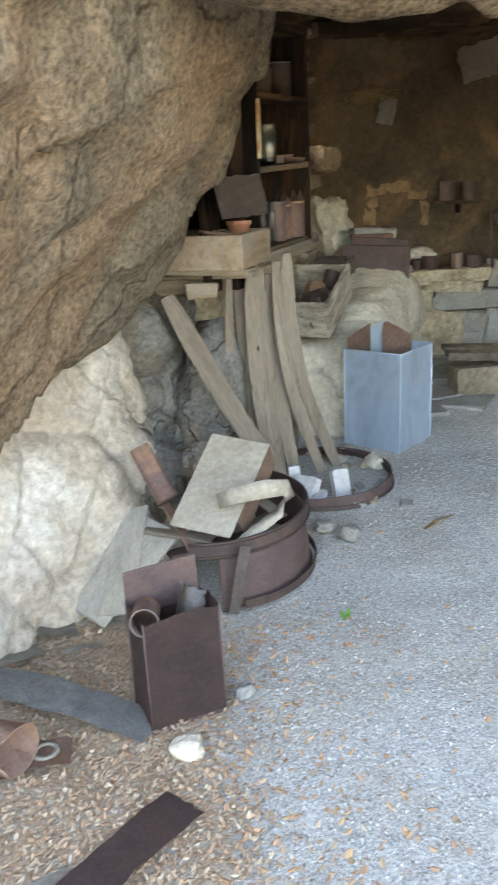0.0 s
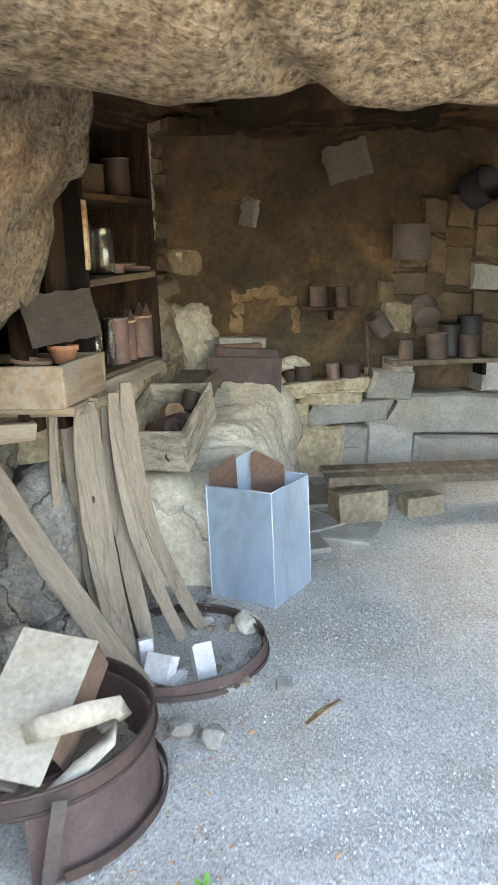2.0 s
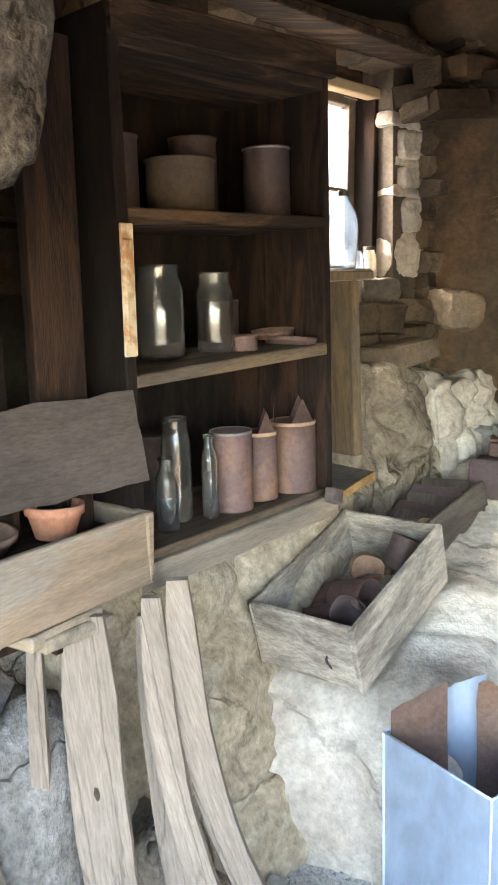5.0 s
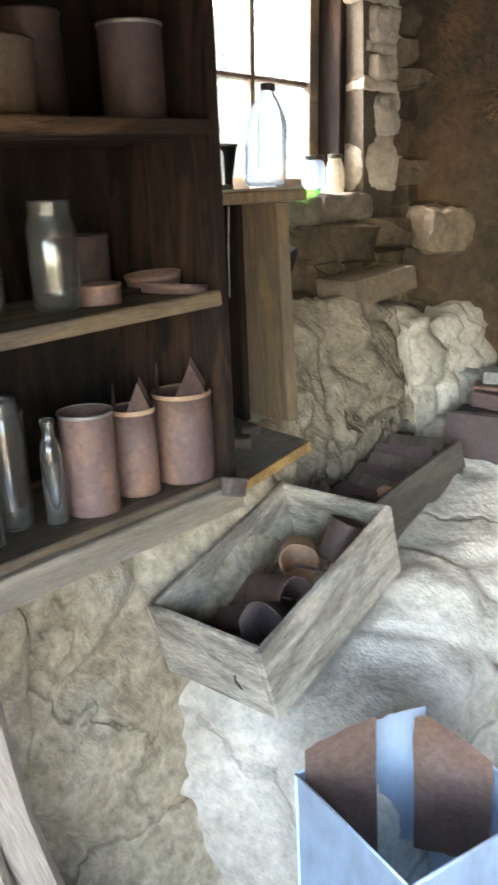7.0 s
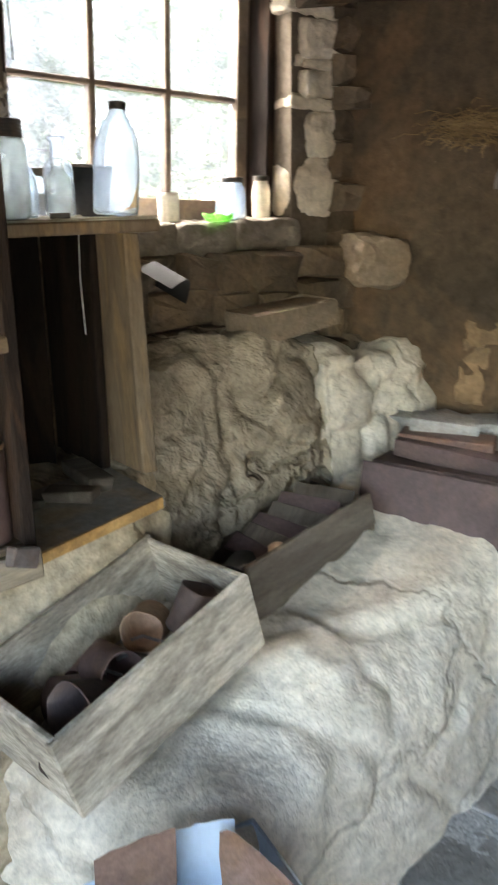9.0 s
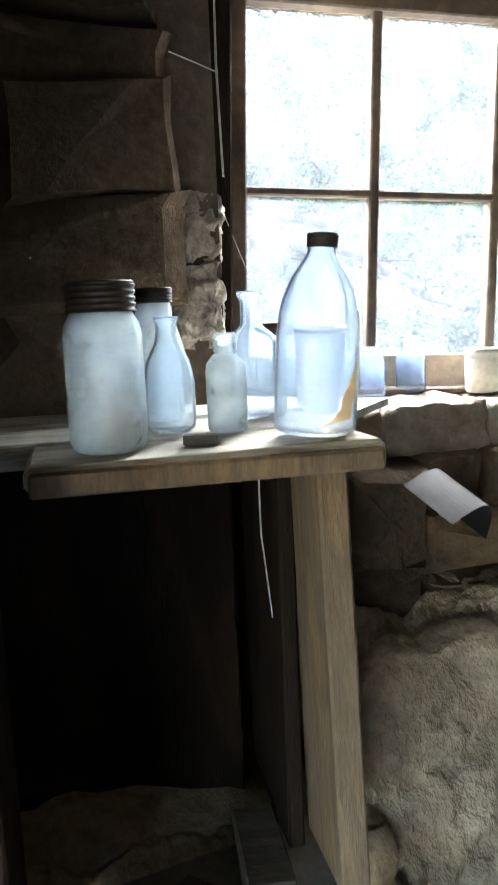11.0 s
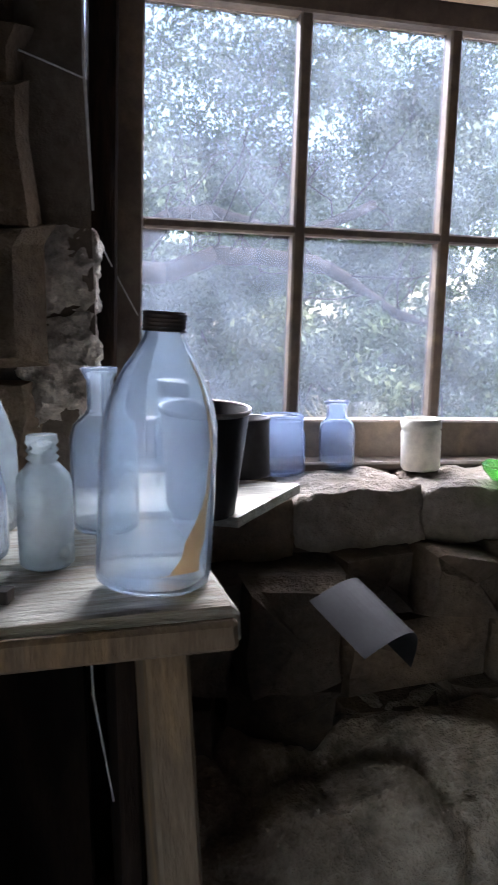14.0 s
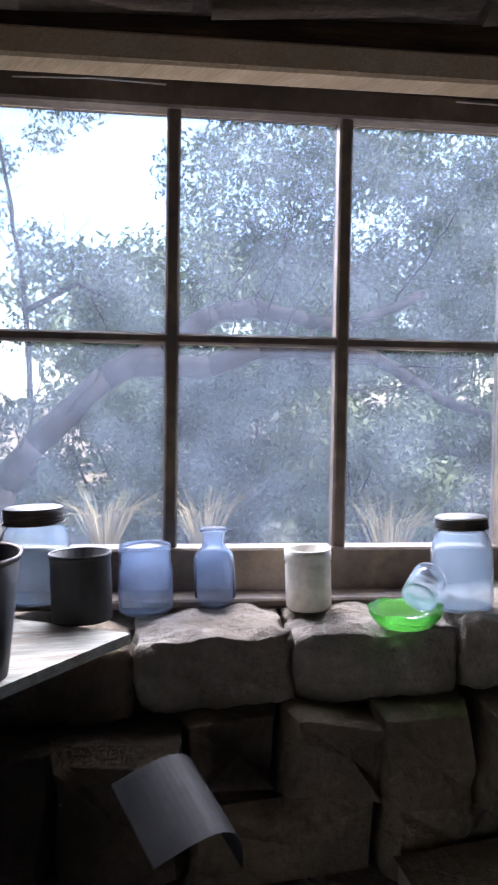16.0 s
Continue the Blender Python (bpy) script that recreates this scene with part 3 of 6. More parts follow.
# ---- window ----
def window():
    win = thing("window_1", W @ WIN_LEAN, "six-pane timber window with dusty glass", "window", "", "structure")
    zb, zm, zt, s0, s1, s2, s3 = 1.68, 1.953, 2.245, -0.224, 0.0, 0.226, 0.452
    bm = bmesh.new()
    for s in (s1, s2):
        box(bm, (0.018, 0.03, zt - zb + 0.01), Matrix.Translation((s, 0, (zb + zt) / 2)), 0.003)
    part("muntin", bm, WIN_WOOD, win)
    bm = bmesh.new()
    box(bm, (s3 - s0, 0.028, 0.014), Matrix.Translation(((s0 + s3) / 2, 0.0, zm)), 0.003)
    part("glazing_bar", bm, WIN_WOOD, win)
    for name, s, z, w, h in (("stile", s0 - 0.02, (zb + zt) / 2, 0.04, zt - zb + 0.13), ("stile", s3 + 0.02, (zb + zt) / 2, 0.04, zt - zb + 0.13),
                             ("rail", (s0 + s3) / 2, zt + 0.018, s3 - s0, 0.036), ("rail", (s0 + s3) / 2, zb - 0.03, s3 - s0, 0.06)):
        bm = bmesh.new()
        box(bm, (w, 0.045, h), Matrix.Translation((s, 0, z)), 0.003)
        part(name, bm, WIN_WOOD, win)
    bm = bmesh.new()
    box(bm, (WR - WL, 0.08, 0.09), Matrix.Translation(((WL + WR) / 2, -0.0, 2.328)), 0.004)
    part("head_board", bm, DARK_WOOD_X, win)
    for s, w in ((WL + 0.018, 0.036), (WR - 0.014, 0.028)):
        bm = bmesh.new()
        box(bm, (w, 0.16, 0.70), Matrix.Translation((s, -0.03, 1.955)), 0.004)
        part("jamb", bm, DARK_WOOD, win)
    bm = bmesh.new()
    box(bm, (s3 - s0 + 0.09, 0.07, 0.012), Matrix.Translation(((s0 + s3) / 2, -0.04, 1.619)), 0.003)
    part("window_sill", bm, WIN_WOOD, win)
    for i, (a, b) in enumerate(((s0, s1), (s1, s2), (s2, s3))):
        for lo, hi in ((zb, zm), (zm, zt)):
            bm = bmesh.new()
            box(bm, (b - a - 0.004, 0.003, hi - lo - 0.004), Matrix.Translation(((a + b) / 2, 0.004, (lo + hi) / 2)))
            part("pane", bm, PANE, win).visible_shadow = False
    bm = bmesh.new()
    box(bm, (1.05, 0.05, 0.035), W @ pose(0.12, -0.10, 2.272, 0, 2.0, 0), 0.004)
    tagged(part("lintel_board", bm, LINTEL), "yellowish planed lintel board above the window", "lintel", "", "structure")
    bm = bmesh.new()
    box(bm, (1.5, 0.2, 0.03), W @ pose(0.1, -0.28, 2.36, 8, 2.0, 0), 0.004, 0.006, 3)
    tagged(part("ceiling_plank", bm, DARK_WOOD_X), "dark rough plank under the ceiling over the window", "plank", "", "structure")


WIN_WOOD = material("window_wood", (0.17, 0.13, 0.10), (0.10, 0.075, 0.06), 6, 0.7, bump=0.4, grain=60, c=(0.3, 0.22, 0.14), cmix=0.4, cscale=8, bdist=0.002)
LINTEL = material("lintel_wood", (0.50, 0.38, 0.24), (0.42, 0.31, 0.19), 6, 0.75, bump=0.3, grain=60, stretch=(0.6, 5, 5), bdist=0.002)
# grey tint dims the bright view outside; bluish dust also paints its haze
PANE = glass("dusty_dimmed_pane", (0.56, 0.58, 0.60), 0.022, 0.06, (0.60, 0.71, 0.86))
window()


# ---- masonry: stones of their own on the walls ----
def stone(parent, size, m, mat, seed, name="stone"):
    bm = bmesh.new()
    stone_mesh(bm, size, Matrix(), seed)
    ob = part(name, bm, mat, parent)
    ob.matrix_world = m
    if parent:
        ob.matrix_local = parent.matrix_world.inverted() @ m
    return ob


def wall_block(parent, w, d, h, m, mat, seed, bow=0.02):
    """One flat-faced wall stone with an uneven outline and worn edges; its face looks along local -y."""
    rnd = random.Random(seed)
    outline = []
    for cx, cz, ex, ez in ((-1, -1, 1, 0), (1, -1, 0, 1), (1, 1, -1, 0), (-1, 1, 0, -1)):
        jx, jz = rnd.uniform(0.80, 1.0), rnd.uniform(0.78, 1.0)
        outline.append((cx * jx * w / 2 - 0.06 * w * ex, cz * jz * h / 2 - 0.06 * h * ez))
        outline.append((cx * jx * w / 2 + 0.14 * w * ex, cz * jz * h / 2 + 0.14 * h * ez))
        f = rnd.uniform(0.9, 1.7)
        outline.append((cx * w / 2 * (1 if ez else 1 - f) * (1 + rnd.uniform(-0.05, 0.05)), cz * h / 2 * (1 if ex else 1 - f) * (1 + rnd.uniform(-0.08, 0.06))))
    bm = bmesh.new()
    rings = []
    for k, y in ((0.97, d / 2), (1.0, -d / 2 + min(0.03, d * 0.3)), (0.86, -d / 2 - 0.002)):
        rings.append([bm.verts.new((x * k, y + (rnd.uniform(-0.5, 0.5) * bow if k < 0.9 else 0), z * k)) for x, z in outline])
    top = bm.verts.new((rnd.uniform(-0.1, 0.1) * w, -d / 2 - bow * rnd.uniform(0, 0.8), rnd.uniform(-0.1, 0.1) * h))
    n = len(outline)
    for p, q in zip(rings, rings[1:]):
        for i in range(n):
            bm.faces.new((p[i], p[(i + 1) % n], q[(i + 1) % n], q[i]))
    for i in range(n):
        bm.faces.new((rings[2][i], rings[2][(i + 1) % n], top))
    ob = part("stone", bm, mat, parent)
    ob.matrix_local = parent.matrix_world.inverted() @ m
    return ob


def rubble(parent, frame_m, x0, x1, z0, z1, depth, face, mats, least, seed, flat=1.7):
    """Random rubble: the stretch of wall is split again and again, unevenly, into stones wider than high."""
    rnd = random.Random(seed)
    todo = [(x0, x1, z0, z1)]
    while todo:
        a, b, c, d = todo.pop()
        w, h = b - a, d - c
        if w * h > least * least * rnd.uniform(0.9, 2.6) or w > h * 3.6:
            f = rnd.uniform(0.32, 0.68)
            if w > h * flat:
                todo += [(a, a + w * f, c, d), (a + w * f, b, c, d)]
            else:
                todo += [(a, b, c, c + h * f), (a, b, c + h * f, d)]
            continue
        wall_block(parent, w * 1.06, depth * rnd.uniform(0.8, 1.15), h * 1.08, frame_m @ pose((a + b) / 2, face + depth / 2 - rnd.uniform(-0.02, 0.03), (c + d) / 2, rnd.uniform(-7, 7), rnd.uniform(-6, 6), rnd.uniform(-7, 7)), rnd.choice(mats), rnd.random())


rubble(wall_window, W, -0.30, 0.95, 0.95, 1.53, 0.13, -0.25, (BROWN_STONE,), 0.125, 1)
rubble(wall_window, W, -1.25, -0.37, 1.60, 2.45, 0.12, -0.22, (DARK_STONE, BROWN_STONE), 0.19, 2)
rubble(wall_window, W, 0.66, 1.0, 1.50, 2.40, 0.12, -0.24, (DARK_STONE, BROWN_STONE), 0.11, 3, 2.4)
rubble(wall_window, W, -0.45, 0.95, 2.34, 2.6, 0.12, -0.20, (DARK_STONE,), 0.2, 4)
LIME = material("lime_plaster", (0.78, 0.73, 0.65), (0.50, 0.45, 0.39), 22, 0.95, bump=1.0, grain=90, c=(0.22, 0.19, 0.16), cmix=0.6, cscale=16, bdist=0.008, gcon=(0.6, 1.25))


def lumpy_block(name, size, m, mat, seed, rough, scale, cuts, parent):
    """A block knocked rough all over: crumbling plaster or a worn stone."""
    bm = bmesh.new()
    box(bm, size, Matrix(), min(size) * 0.28, 0.0, 0, 2)
    bmesh.ops.triangulate(bm, faces=bm.faces[:])
    for _ in range(cuts):
        bmesh.ops.subdivide_edges(bm, edges=[e for e in bm.edges if e.calc_length() > max(size) / 22], cuts=1)
        bmesh.ops.triangulate(bm, faces=bm.faces[:])
    for v in bm.verts:
        d = noise.noise_vector(v.co * scale + Vector((seed, seed, 0))) + 0.5 * noise.noise_vector(v.co * scale * 2.7 + Vector((0, seed, 0)))
        v.co += d * rough
    ob = part(name, bm, mat, parent, smooth=True)
    ob.matrix_local = parent.matrix_world.inverted() @ m
    return ob


# sill stones and the stones beside the window
for s0, s1, dz in ((-0.30, -0.06, -0.006), (-0.055, 0.115, 0.0), (0.125, 0.31, -0.004), (0.315, 0.53, 0.002)):
    lumpy_block("stone", (s1 - s0 + 0.01, 0.27, 0.085), W @ pose((s0 + s1) / 2, -0.075, 1.570 + dz, 0, 0, 3 * dz / 0.006), SILL_STONE if s0 > -0.1 else DARK_STONE, s0 * 9, 0.008, 24, 4, wall_window)
_z = 1.615
for k, (h, w, t) in enumerate(((0.165, 0.155, 3), (0.12, 0.12, -7), (0.035, 0.17, 5), (0.07, 0.13, -3), (0.03, 0.16, 4), (0.10, 0.14, -2), (0.05, 0.17, 6), (0.06, 0.15, -4))):
    lumpy_block("stone", (w * 1.3, 0.22, h * 1.08), W @ pose(0.618 + 0.012 * ((k * 2) % 3), -0.085 - 0.01 * (k % 2), _z + h / 2, 0, t, (-6, 5, -3, 8)[k % 4]), PALE_ROCK, k * 3.3, 0.007, 22, 4, wall_window)
    _z += h
lumpy_block("plaster", (0.088, 0.12, 0.115), W @ pose(-0.336, -0.125, 1.885, 0, 2, 0), LIME, 3, 0.008, 45, 5, wall_window)
lumpy_block("plaster", (0.098, 0.13, 0.135), W @ pose(-0.345, -0.125, 1.772, 0, -2, 0), LIME, 5, 0.010, 45, 5, wall_window)
lumpy_block("stone", (0.17, 0.16, 0.14), pose(0.452, 5.425, 1.495, 8, 6, 40), DARK_STONE, 7, 0.016, 14, 4, wall_window)
stone(wall_window, (0.30, 0.14, 0.07), W @ pose(0.36, -0.33, 1.36, 0, -4, 3), DARK_STONE, 32)

STONE_KINDS = {"g": WALL_STONE, "t": TAN_ROCK, "b": BROWN_STONE, "p": TAN_PALE}
rnd = random.Random(21)
# the big stones of the base and the ledge on it
for x0, x1, z0, z1, kind in ((1.60, 2.36, 0.44, 0.68, "g"), (1.74, 2.28, 0.21, 0.44, "g"), (1.45, 1.74, 0.22, 0.54, "g"), (1.10, 1.60, 0.545, 0.675, "g"), (0.88, 1.30, 0.26, 0.56, "t"), (1.285, 1.46, 0.41, 0.54, "g"), (1.11, 1.45, 0.22, 0.42, "g"),
                             (0.86, 1.475, 0.715, 0.805, "t"), (1.05, 1.42, 0.66, 0.735, "t"), (0.96, 1.11, 0.55, 0.70, "t"), (1.47, 1.73, 0.67, 0.84, "g"), (1.61, 1.72, 0.82, 0.90, "g"), (2.15, 2.34, 0.67, 0.85, "g"), (2.32, 2.55, 0.65, 0.82, "g"), (2.27, 2.75, 0.20, 0.43, "g"), (2.35, 2.85, 0.43, 0.67, "g")):
    wall_block(wall_back_lower, (x1 - x0) * 1.06, 0.22, (z1 - z0) * 1.07, pose((x0 + x1) / 2, 5.36 - rnd.uniform(0.0, 0.04), (z0 + z1) / 2, rnd.uniform(-3, 3), rnd.uniform(-2, 2), rnd.uniform(-3, 3)), STONE_KINDS[kind], rnd.random())
# flush stones set in clay above the wall shelf
for x0, x1, z0, z1, kind in ((2.15, 2.34, 1.25, 1.42, "g"), (1.98, 2.15, 1.28, 1.52, "b"), (1.87, 1.99, 1.36, 1.59, "b"), (1.66, 1.88, 1.25, 1.39, "b"), (2.15, 2.36, 1.07, 1.25, "b"), (1.87, 2.16, 1.08, 1.26, "b"), (1.60, 1.80, 1.03, 1.22, "p"), (2.16, 2.36, 1.43, 1.63, "b"),
                             (1.99, 2.17, 1.61, 1.81, "b"), (1.85, 2.0, 1.59, 1.80, "b"), (2.16, 2.36, 1.62, 1.81, "b"), (2.19, 2.36, 0.94, 1.07, "b"), (1.79, 2.19, 0.93, 1.09, "b"), (1.70, 1.88, 1.40, 1.50, "b"), (1.58, 1.68, 1.20, 1.34, "b")):
    wall_block(wall_back_lower, (x1 - x0) * 1.03, 0.10, (z1 - z0) * 1.03, pose((x0 + x1) / 2, 5.492 - rnd.uniform(0.0, 0.015), (z0 + z1) / 2, rnd.uniform(-3, 3), rnd.uniform(-3, 3), rnd.uniform(-3, 3)), STONE_KINDS[kind], rnd.random(), 0.012)
rubble(wall_back_lower, Matrix(), 2.38, 3.1, 0.84, 2.0, 0.12, 5.42, (BROWN_STONE, WALL_STONE), 0.2, 18)
rubble(wall_back_lower, Matrix(), 0.50, 0.90, 0.80, 1.06, 0.12, 5.34, (WALL_STONE,), 0.12, 9)
stone(wall_back_lower, (0.19, 0.12, 0.07), pose(0.70, 5.30, 1.045, 0, 2, 10), WALL_STONE, 40)


# ---- shelf unit ----
SF = pose(0.278, 4.03, 0, 0, 0, 65.9)     # x along the shelf front, y to its back
SHELVES = (1.145, 1.470, 1.745, 2.02)


def board(parent, name, size, m, mat, label="", seed=0, bevel=0.003, jitter=0.002):
    bm = bmesh.new()
    box(bm, size, Matrix(), bevel, jitter, seed)
    ob = part(name, bm, mat, parent, label)
    ob.matrix_local = m
    return ob


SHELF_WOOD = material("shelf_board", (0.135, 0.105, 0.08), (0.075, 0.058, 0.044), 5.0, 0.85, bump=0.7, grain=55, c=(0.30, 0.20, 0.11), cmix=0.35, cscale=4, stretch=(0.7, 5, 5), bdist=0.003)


def shelf_unit():
    u = thing("shelf_unit", SF, "wooden shelf unit with shade-darkened inside, holding old tins and jars", "shelf")
    for k, z in enumerate(SHELVES):
        # upper two boards get a darker wood for the shade up there
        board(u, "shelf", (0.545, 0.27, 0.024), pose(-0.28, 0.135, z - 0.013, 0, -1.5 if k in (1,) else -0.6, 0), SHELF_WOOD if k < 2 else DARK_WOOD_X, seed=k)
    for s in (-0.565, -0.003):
        # side and back panels coloured near-black to paint the shadowed interior
        board(u, "side_panel", (0.024, 0.28, 0.93), pose(s, 0.14, 1.59, 0, 0, 0), DARK_WOOD if s > -0.1 else SHADE_WOOD, seed=5)
    board(u, "back_panel", (0.56, 0.012, 0.92), pose(-0.28, 0.285, 1.58), SHADE_WOOD)
    board(u, "front_rail", (0.60, 0.02, 0.06), pose(-0.28, -0.008, 2.045, 0, -2, 0), DARK_WOOD_X)
    bm = bmesh.new()
    box(bm, (0.038, 0.006, 0.22), Matrix(), 0.002)
    box(bm, (0.022, 0.008, 0.17), Matrix.Translation((0, -0.003, 0.0)), 0.003)
    for v in bm.verts:
        if abs(v.co.z) > 0.1:
            v.co.x *= 0.72
    p = part("finger_plate", bm, ENAMEL, u, "rust-streaked cream enamel plate")
    p.matrix_local = pose(-0.567, -0.006, 1.605, 0, 1, 0)
    board(u, "foot_board", (0.60, 0.035, 0.05), pose(-0.29, 0.0, 1.105, 0, -1.0, 0), OLD_WOOD_X)


ENAMEL = material("cream_enamel", (0.68, 0.57, 0.40), (0.60, 0.46, 0.28), 12, 0.5, bump=0.2, grain=60, c=(0.38, 0.16, 0.05), cmix=0.9, cscale=14, bdist=0.001)
shelf_unit()
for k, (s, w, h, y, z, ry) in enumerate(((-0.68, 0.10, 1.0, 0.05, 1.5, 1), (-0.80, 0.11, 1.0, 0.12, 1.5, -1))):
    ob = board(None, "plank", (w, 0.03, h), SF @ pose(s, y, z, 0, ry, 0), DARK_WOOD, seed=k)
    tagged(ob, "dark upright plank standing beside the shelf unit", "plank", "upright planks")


def warped(name, w, h, thick, m, mat, label, cat, bend=0.03, seed=0, nx=10, nz=6, ragged=0.006, crumple=0.3, smooth=False, top=None):
    """A thin warped sheet or board with a ragged outline."""
    bm = bmesh.new()
    rows = []
    for j in range(nz + 1):
        for i in range(nx + 1):
            a, b = i / nx - 0.5, j / nz - 0.5
            e = ragged if i in (0, nx) or j in (0, nz) else 0
            x = a * w + e * noise.noise(Vector((i * 1.3, j * 0.9, seed))) * 2
            z = b * h + e * noise.noise(Vector((i * 1.1, j * 1.7, seed + 5))) * 2
            z += top(a) * (b + 0.5) if top else 0
            rows.append(bm.verts.new((x, bend * math.cos(a * math.pi) + crumple * bend * noise.noise(Vector((x * 8, z * 8, seed))), z)))
    for j in range(nz):
        for i in range(nx):
            p = j * (nx + 1) + i
            bm.faces.new((rows[p], rows[p + 1], rows[p + nx + 2], rows[p + nx + 1]))
    bmesh.ops.solidify(bm, geom=bm.faces[:], thickness=thick)
    ob = part(name, bm, mat, smooth=smooth)
    ob.matrix_world = m
    return tagged(ob, label, cat)


warped("tin_sheet", 0.46, 0.155, 0.008, SF @ pose(-0.80, -0.03, 1.365, -12, 1, 2), material("grey_board", (0.225, 0.185, 0.16), (0.155, 0.125, 0.108), 6, 0.8, bump=0.5, grain=50, stretch=(1, 4, 4)), "dark grey warped board leaning beside the shelf unit", "board", 0.02, 3)


# ---- tins, jars and bottles ----
def tin(name, m, r, h, mat, label, lid=False, open_top=True, crush=0.0, seed=0, category="tin", group="", rim=None):
    t = 0.0012
    bm = bmesh.new()
    prof = [(0, 0), (r, 0), (r * 1.02, 0.003), (r, 0.006), (r, h - 0.006), (r * 1.02, h - 0.003), (r, h)]
    prof += [(r - t * 2, h), (r - t * 2, 0.004), (0, 0.004)] if open_top else [(r * 0.9, h - 0.003), (0, h - 0.003)]
    lathe(bm, prof, 22)
    if crush:
        for v in bm.verts:
            d = noise.noise_vector(v.co * 22 + Vector((seed, 0, 0)))
            v.co += Vector((d.x, d.y, 0)) * crush * (0.3 + v.co.z / h)
    root = thing(name, m, label, category, group)
    part("body", bm, mat, root, smooth=True)
    if not crush:
        bm = bmesh.new()
        lathe(bm, [(r * 1.02, h - 0.004), (r * 1.045, h - 0.001), (r * 1.03, h + 0.002), (r * 0.97, h + 0.001), (r * 0.97, h - 0.004)], 22)
        part("rim", bm, rim or mat, root, smooth=True)
    return root


def vessel(name, m, prof, mat, label, cap=None, cap_mat=None, wall=0.0028, category="bottle", stain=None, group=""):
    """A hollow glass vessel from its outer profile, with an optional screw cap (radius, low, high)."""
    bm = bmesh.new()
    inner = [(max(r - wall, 0.002), max(z, wall * 1.6)) for r, z in reversed(prof)]
    lathe(bm, [(0, 0)] + list(prof) + inner + [(0, wall * 1.6)], 28)
    root = thing(name, m, label, category, group)
    part("glass_body", bm, mat, root, smooth=True)
    if cap:
        r, lo, hi = cap
        bm = bmesh.new()
        n = 5
        pr = [(r * 0.97, lo)]
        for i in range(n):
            z = lo + (hi - lo) * i / n
            pr += [(r * (1.05 if i == 0 else 1.02), z), (r * 1.02, z + (hi - lo) / n * 0.35), (r * 0.965, z + (hi - lo) / n * 0.6)]
        pr += [(r, hi - 0.002), (r * 0.95, hi), (0, hi)]
        lathe(bm, pr, 26)
        part("cap", bm, cap_mat or CAP, root, smooth=True)
    if stain:
        bm = bmesh.new()
        h = prof[-1][1]
        body = [(r - wall * 1.15, z) for r, z in prof if z > 0.004]
        a0, a1, zlo, zhi, smat = stain
        g = []
        steps = 14
        for j in range(steps + 1):
            z = zlo + (zhi - zlo) * j / steps
            k = next((i for i in range(len(body) - 1) if body[i][1] <= z <= body[i + 1][1]), len(body) - 2)
            (ra, za), (rb, zb) = body[k], body[k + 1]
            r = ra + (rb - ra) * (z - za) / max(zb - za, 1e-6) if za <= z <= zb else ra
            f = j / steps
            wide = (a1 - a0) * (0.22 + 0.95 * max(0.0, 1 - f * 2.3)) * (0.85 + 0.7 * noise.noise(Vector((j * 0.9, 1, 0))))
            mid = a0 + (a1 - a0) * min(1.0, 0.1 + 2.0 * f) + 0.10 * noise.noise(Vector((j * 0.5, 4, 2)))
            g.append([bm.verts.new((r * math.cos(mid + wide * (i / 6 - 0.5)), r * math.sin(mid + wide * (i / 6 - 0.5)), z)) for i in range(7)])
        for p, q in zip(g, g[1:]):
            for i in range(6):
                bm.faces.new((p[i], p[i + 1], q[i + 1], q[i]))
        part("stain", bm, smat, root, "rusty residue inside the glass", smooth=True)
    return root


SHELF_GLASS = glass("clear_jar_glass", (0.90, 0.92, 0.90), 0.05, 0.10, (0.5, 0.5, 0.46))
CAP = material("black_cap", (0.025, 0.023, 0.022), (0.04, 0.035, 0.03), 20, 0.5, bump=0.2, grain=100, c=(0.12, 0.07, 0.03), cmix=0.4, cscale=30, bdist=0.001)
CLEAR = glass("clear_old_glass", (0.90, 0.95, 0.98), 0.04, 0.17, (0.66, 0.80, 0.98))
FROST = glass("dusty_white_glass", (0.92, 0.96, 0.97), 0.08, 0.36, (0.80, 0.90, 0.94))
BLUE_GLASS = glass("pale_blue_glass", (0.78, 0.87, 0.99), 0.04, 0.10, (0.55, 0.68, 0.95))
MILK = material("milk_glass", (0.85, 0.83, 0.76), (0.80, 0.77, 0.68), 10, 0.35, bump=0.05, grain=40)
GREEN_GLASS = glass("green_glass", (0.28, 0.70, 0.22), 0.05, 0.3, (0.22, 0.6, 0.16))
BROWN_STAIN = glass("brown_residue", (0.8, 0.36, 0.07), 0.3, 0.62, (0.50, 0.19, 0.025))

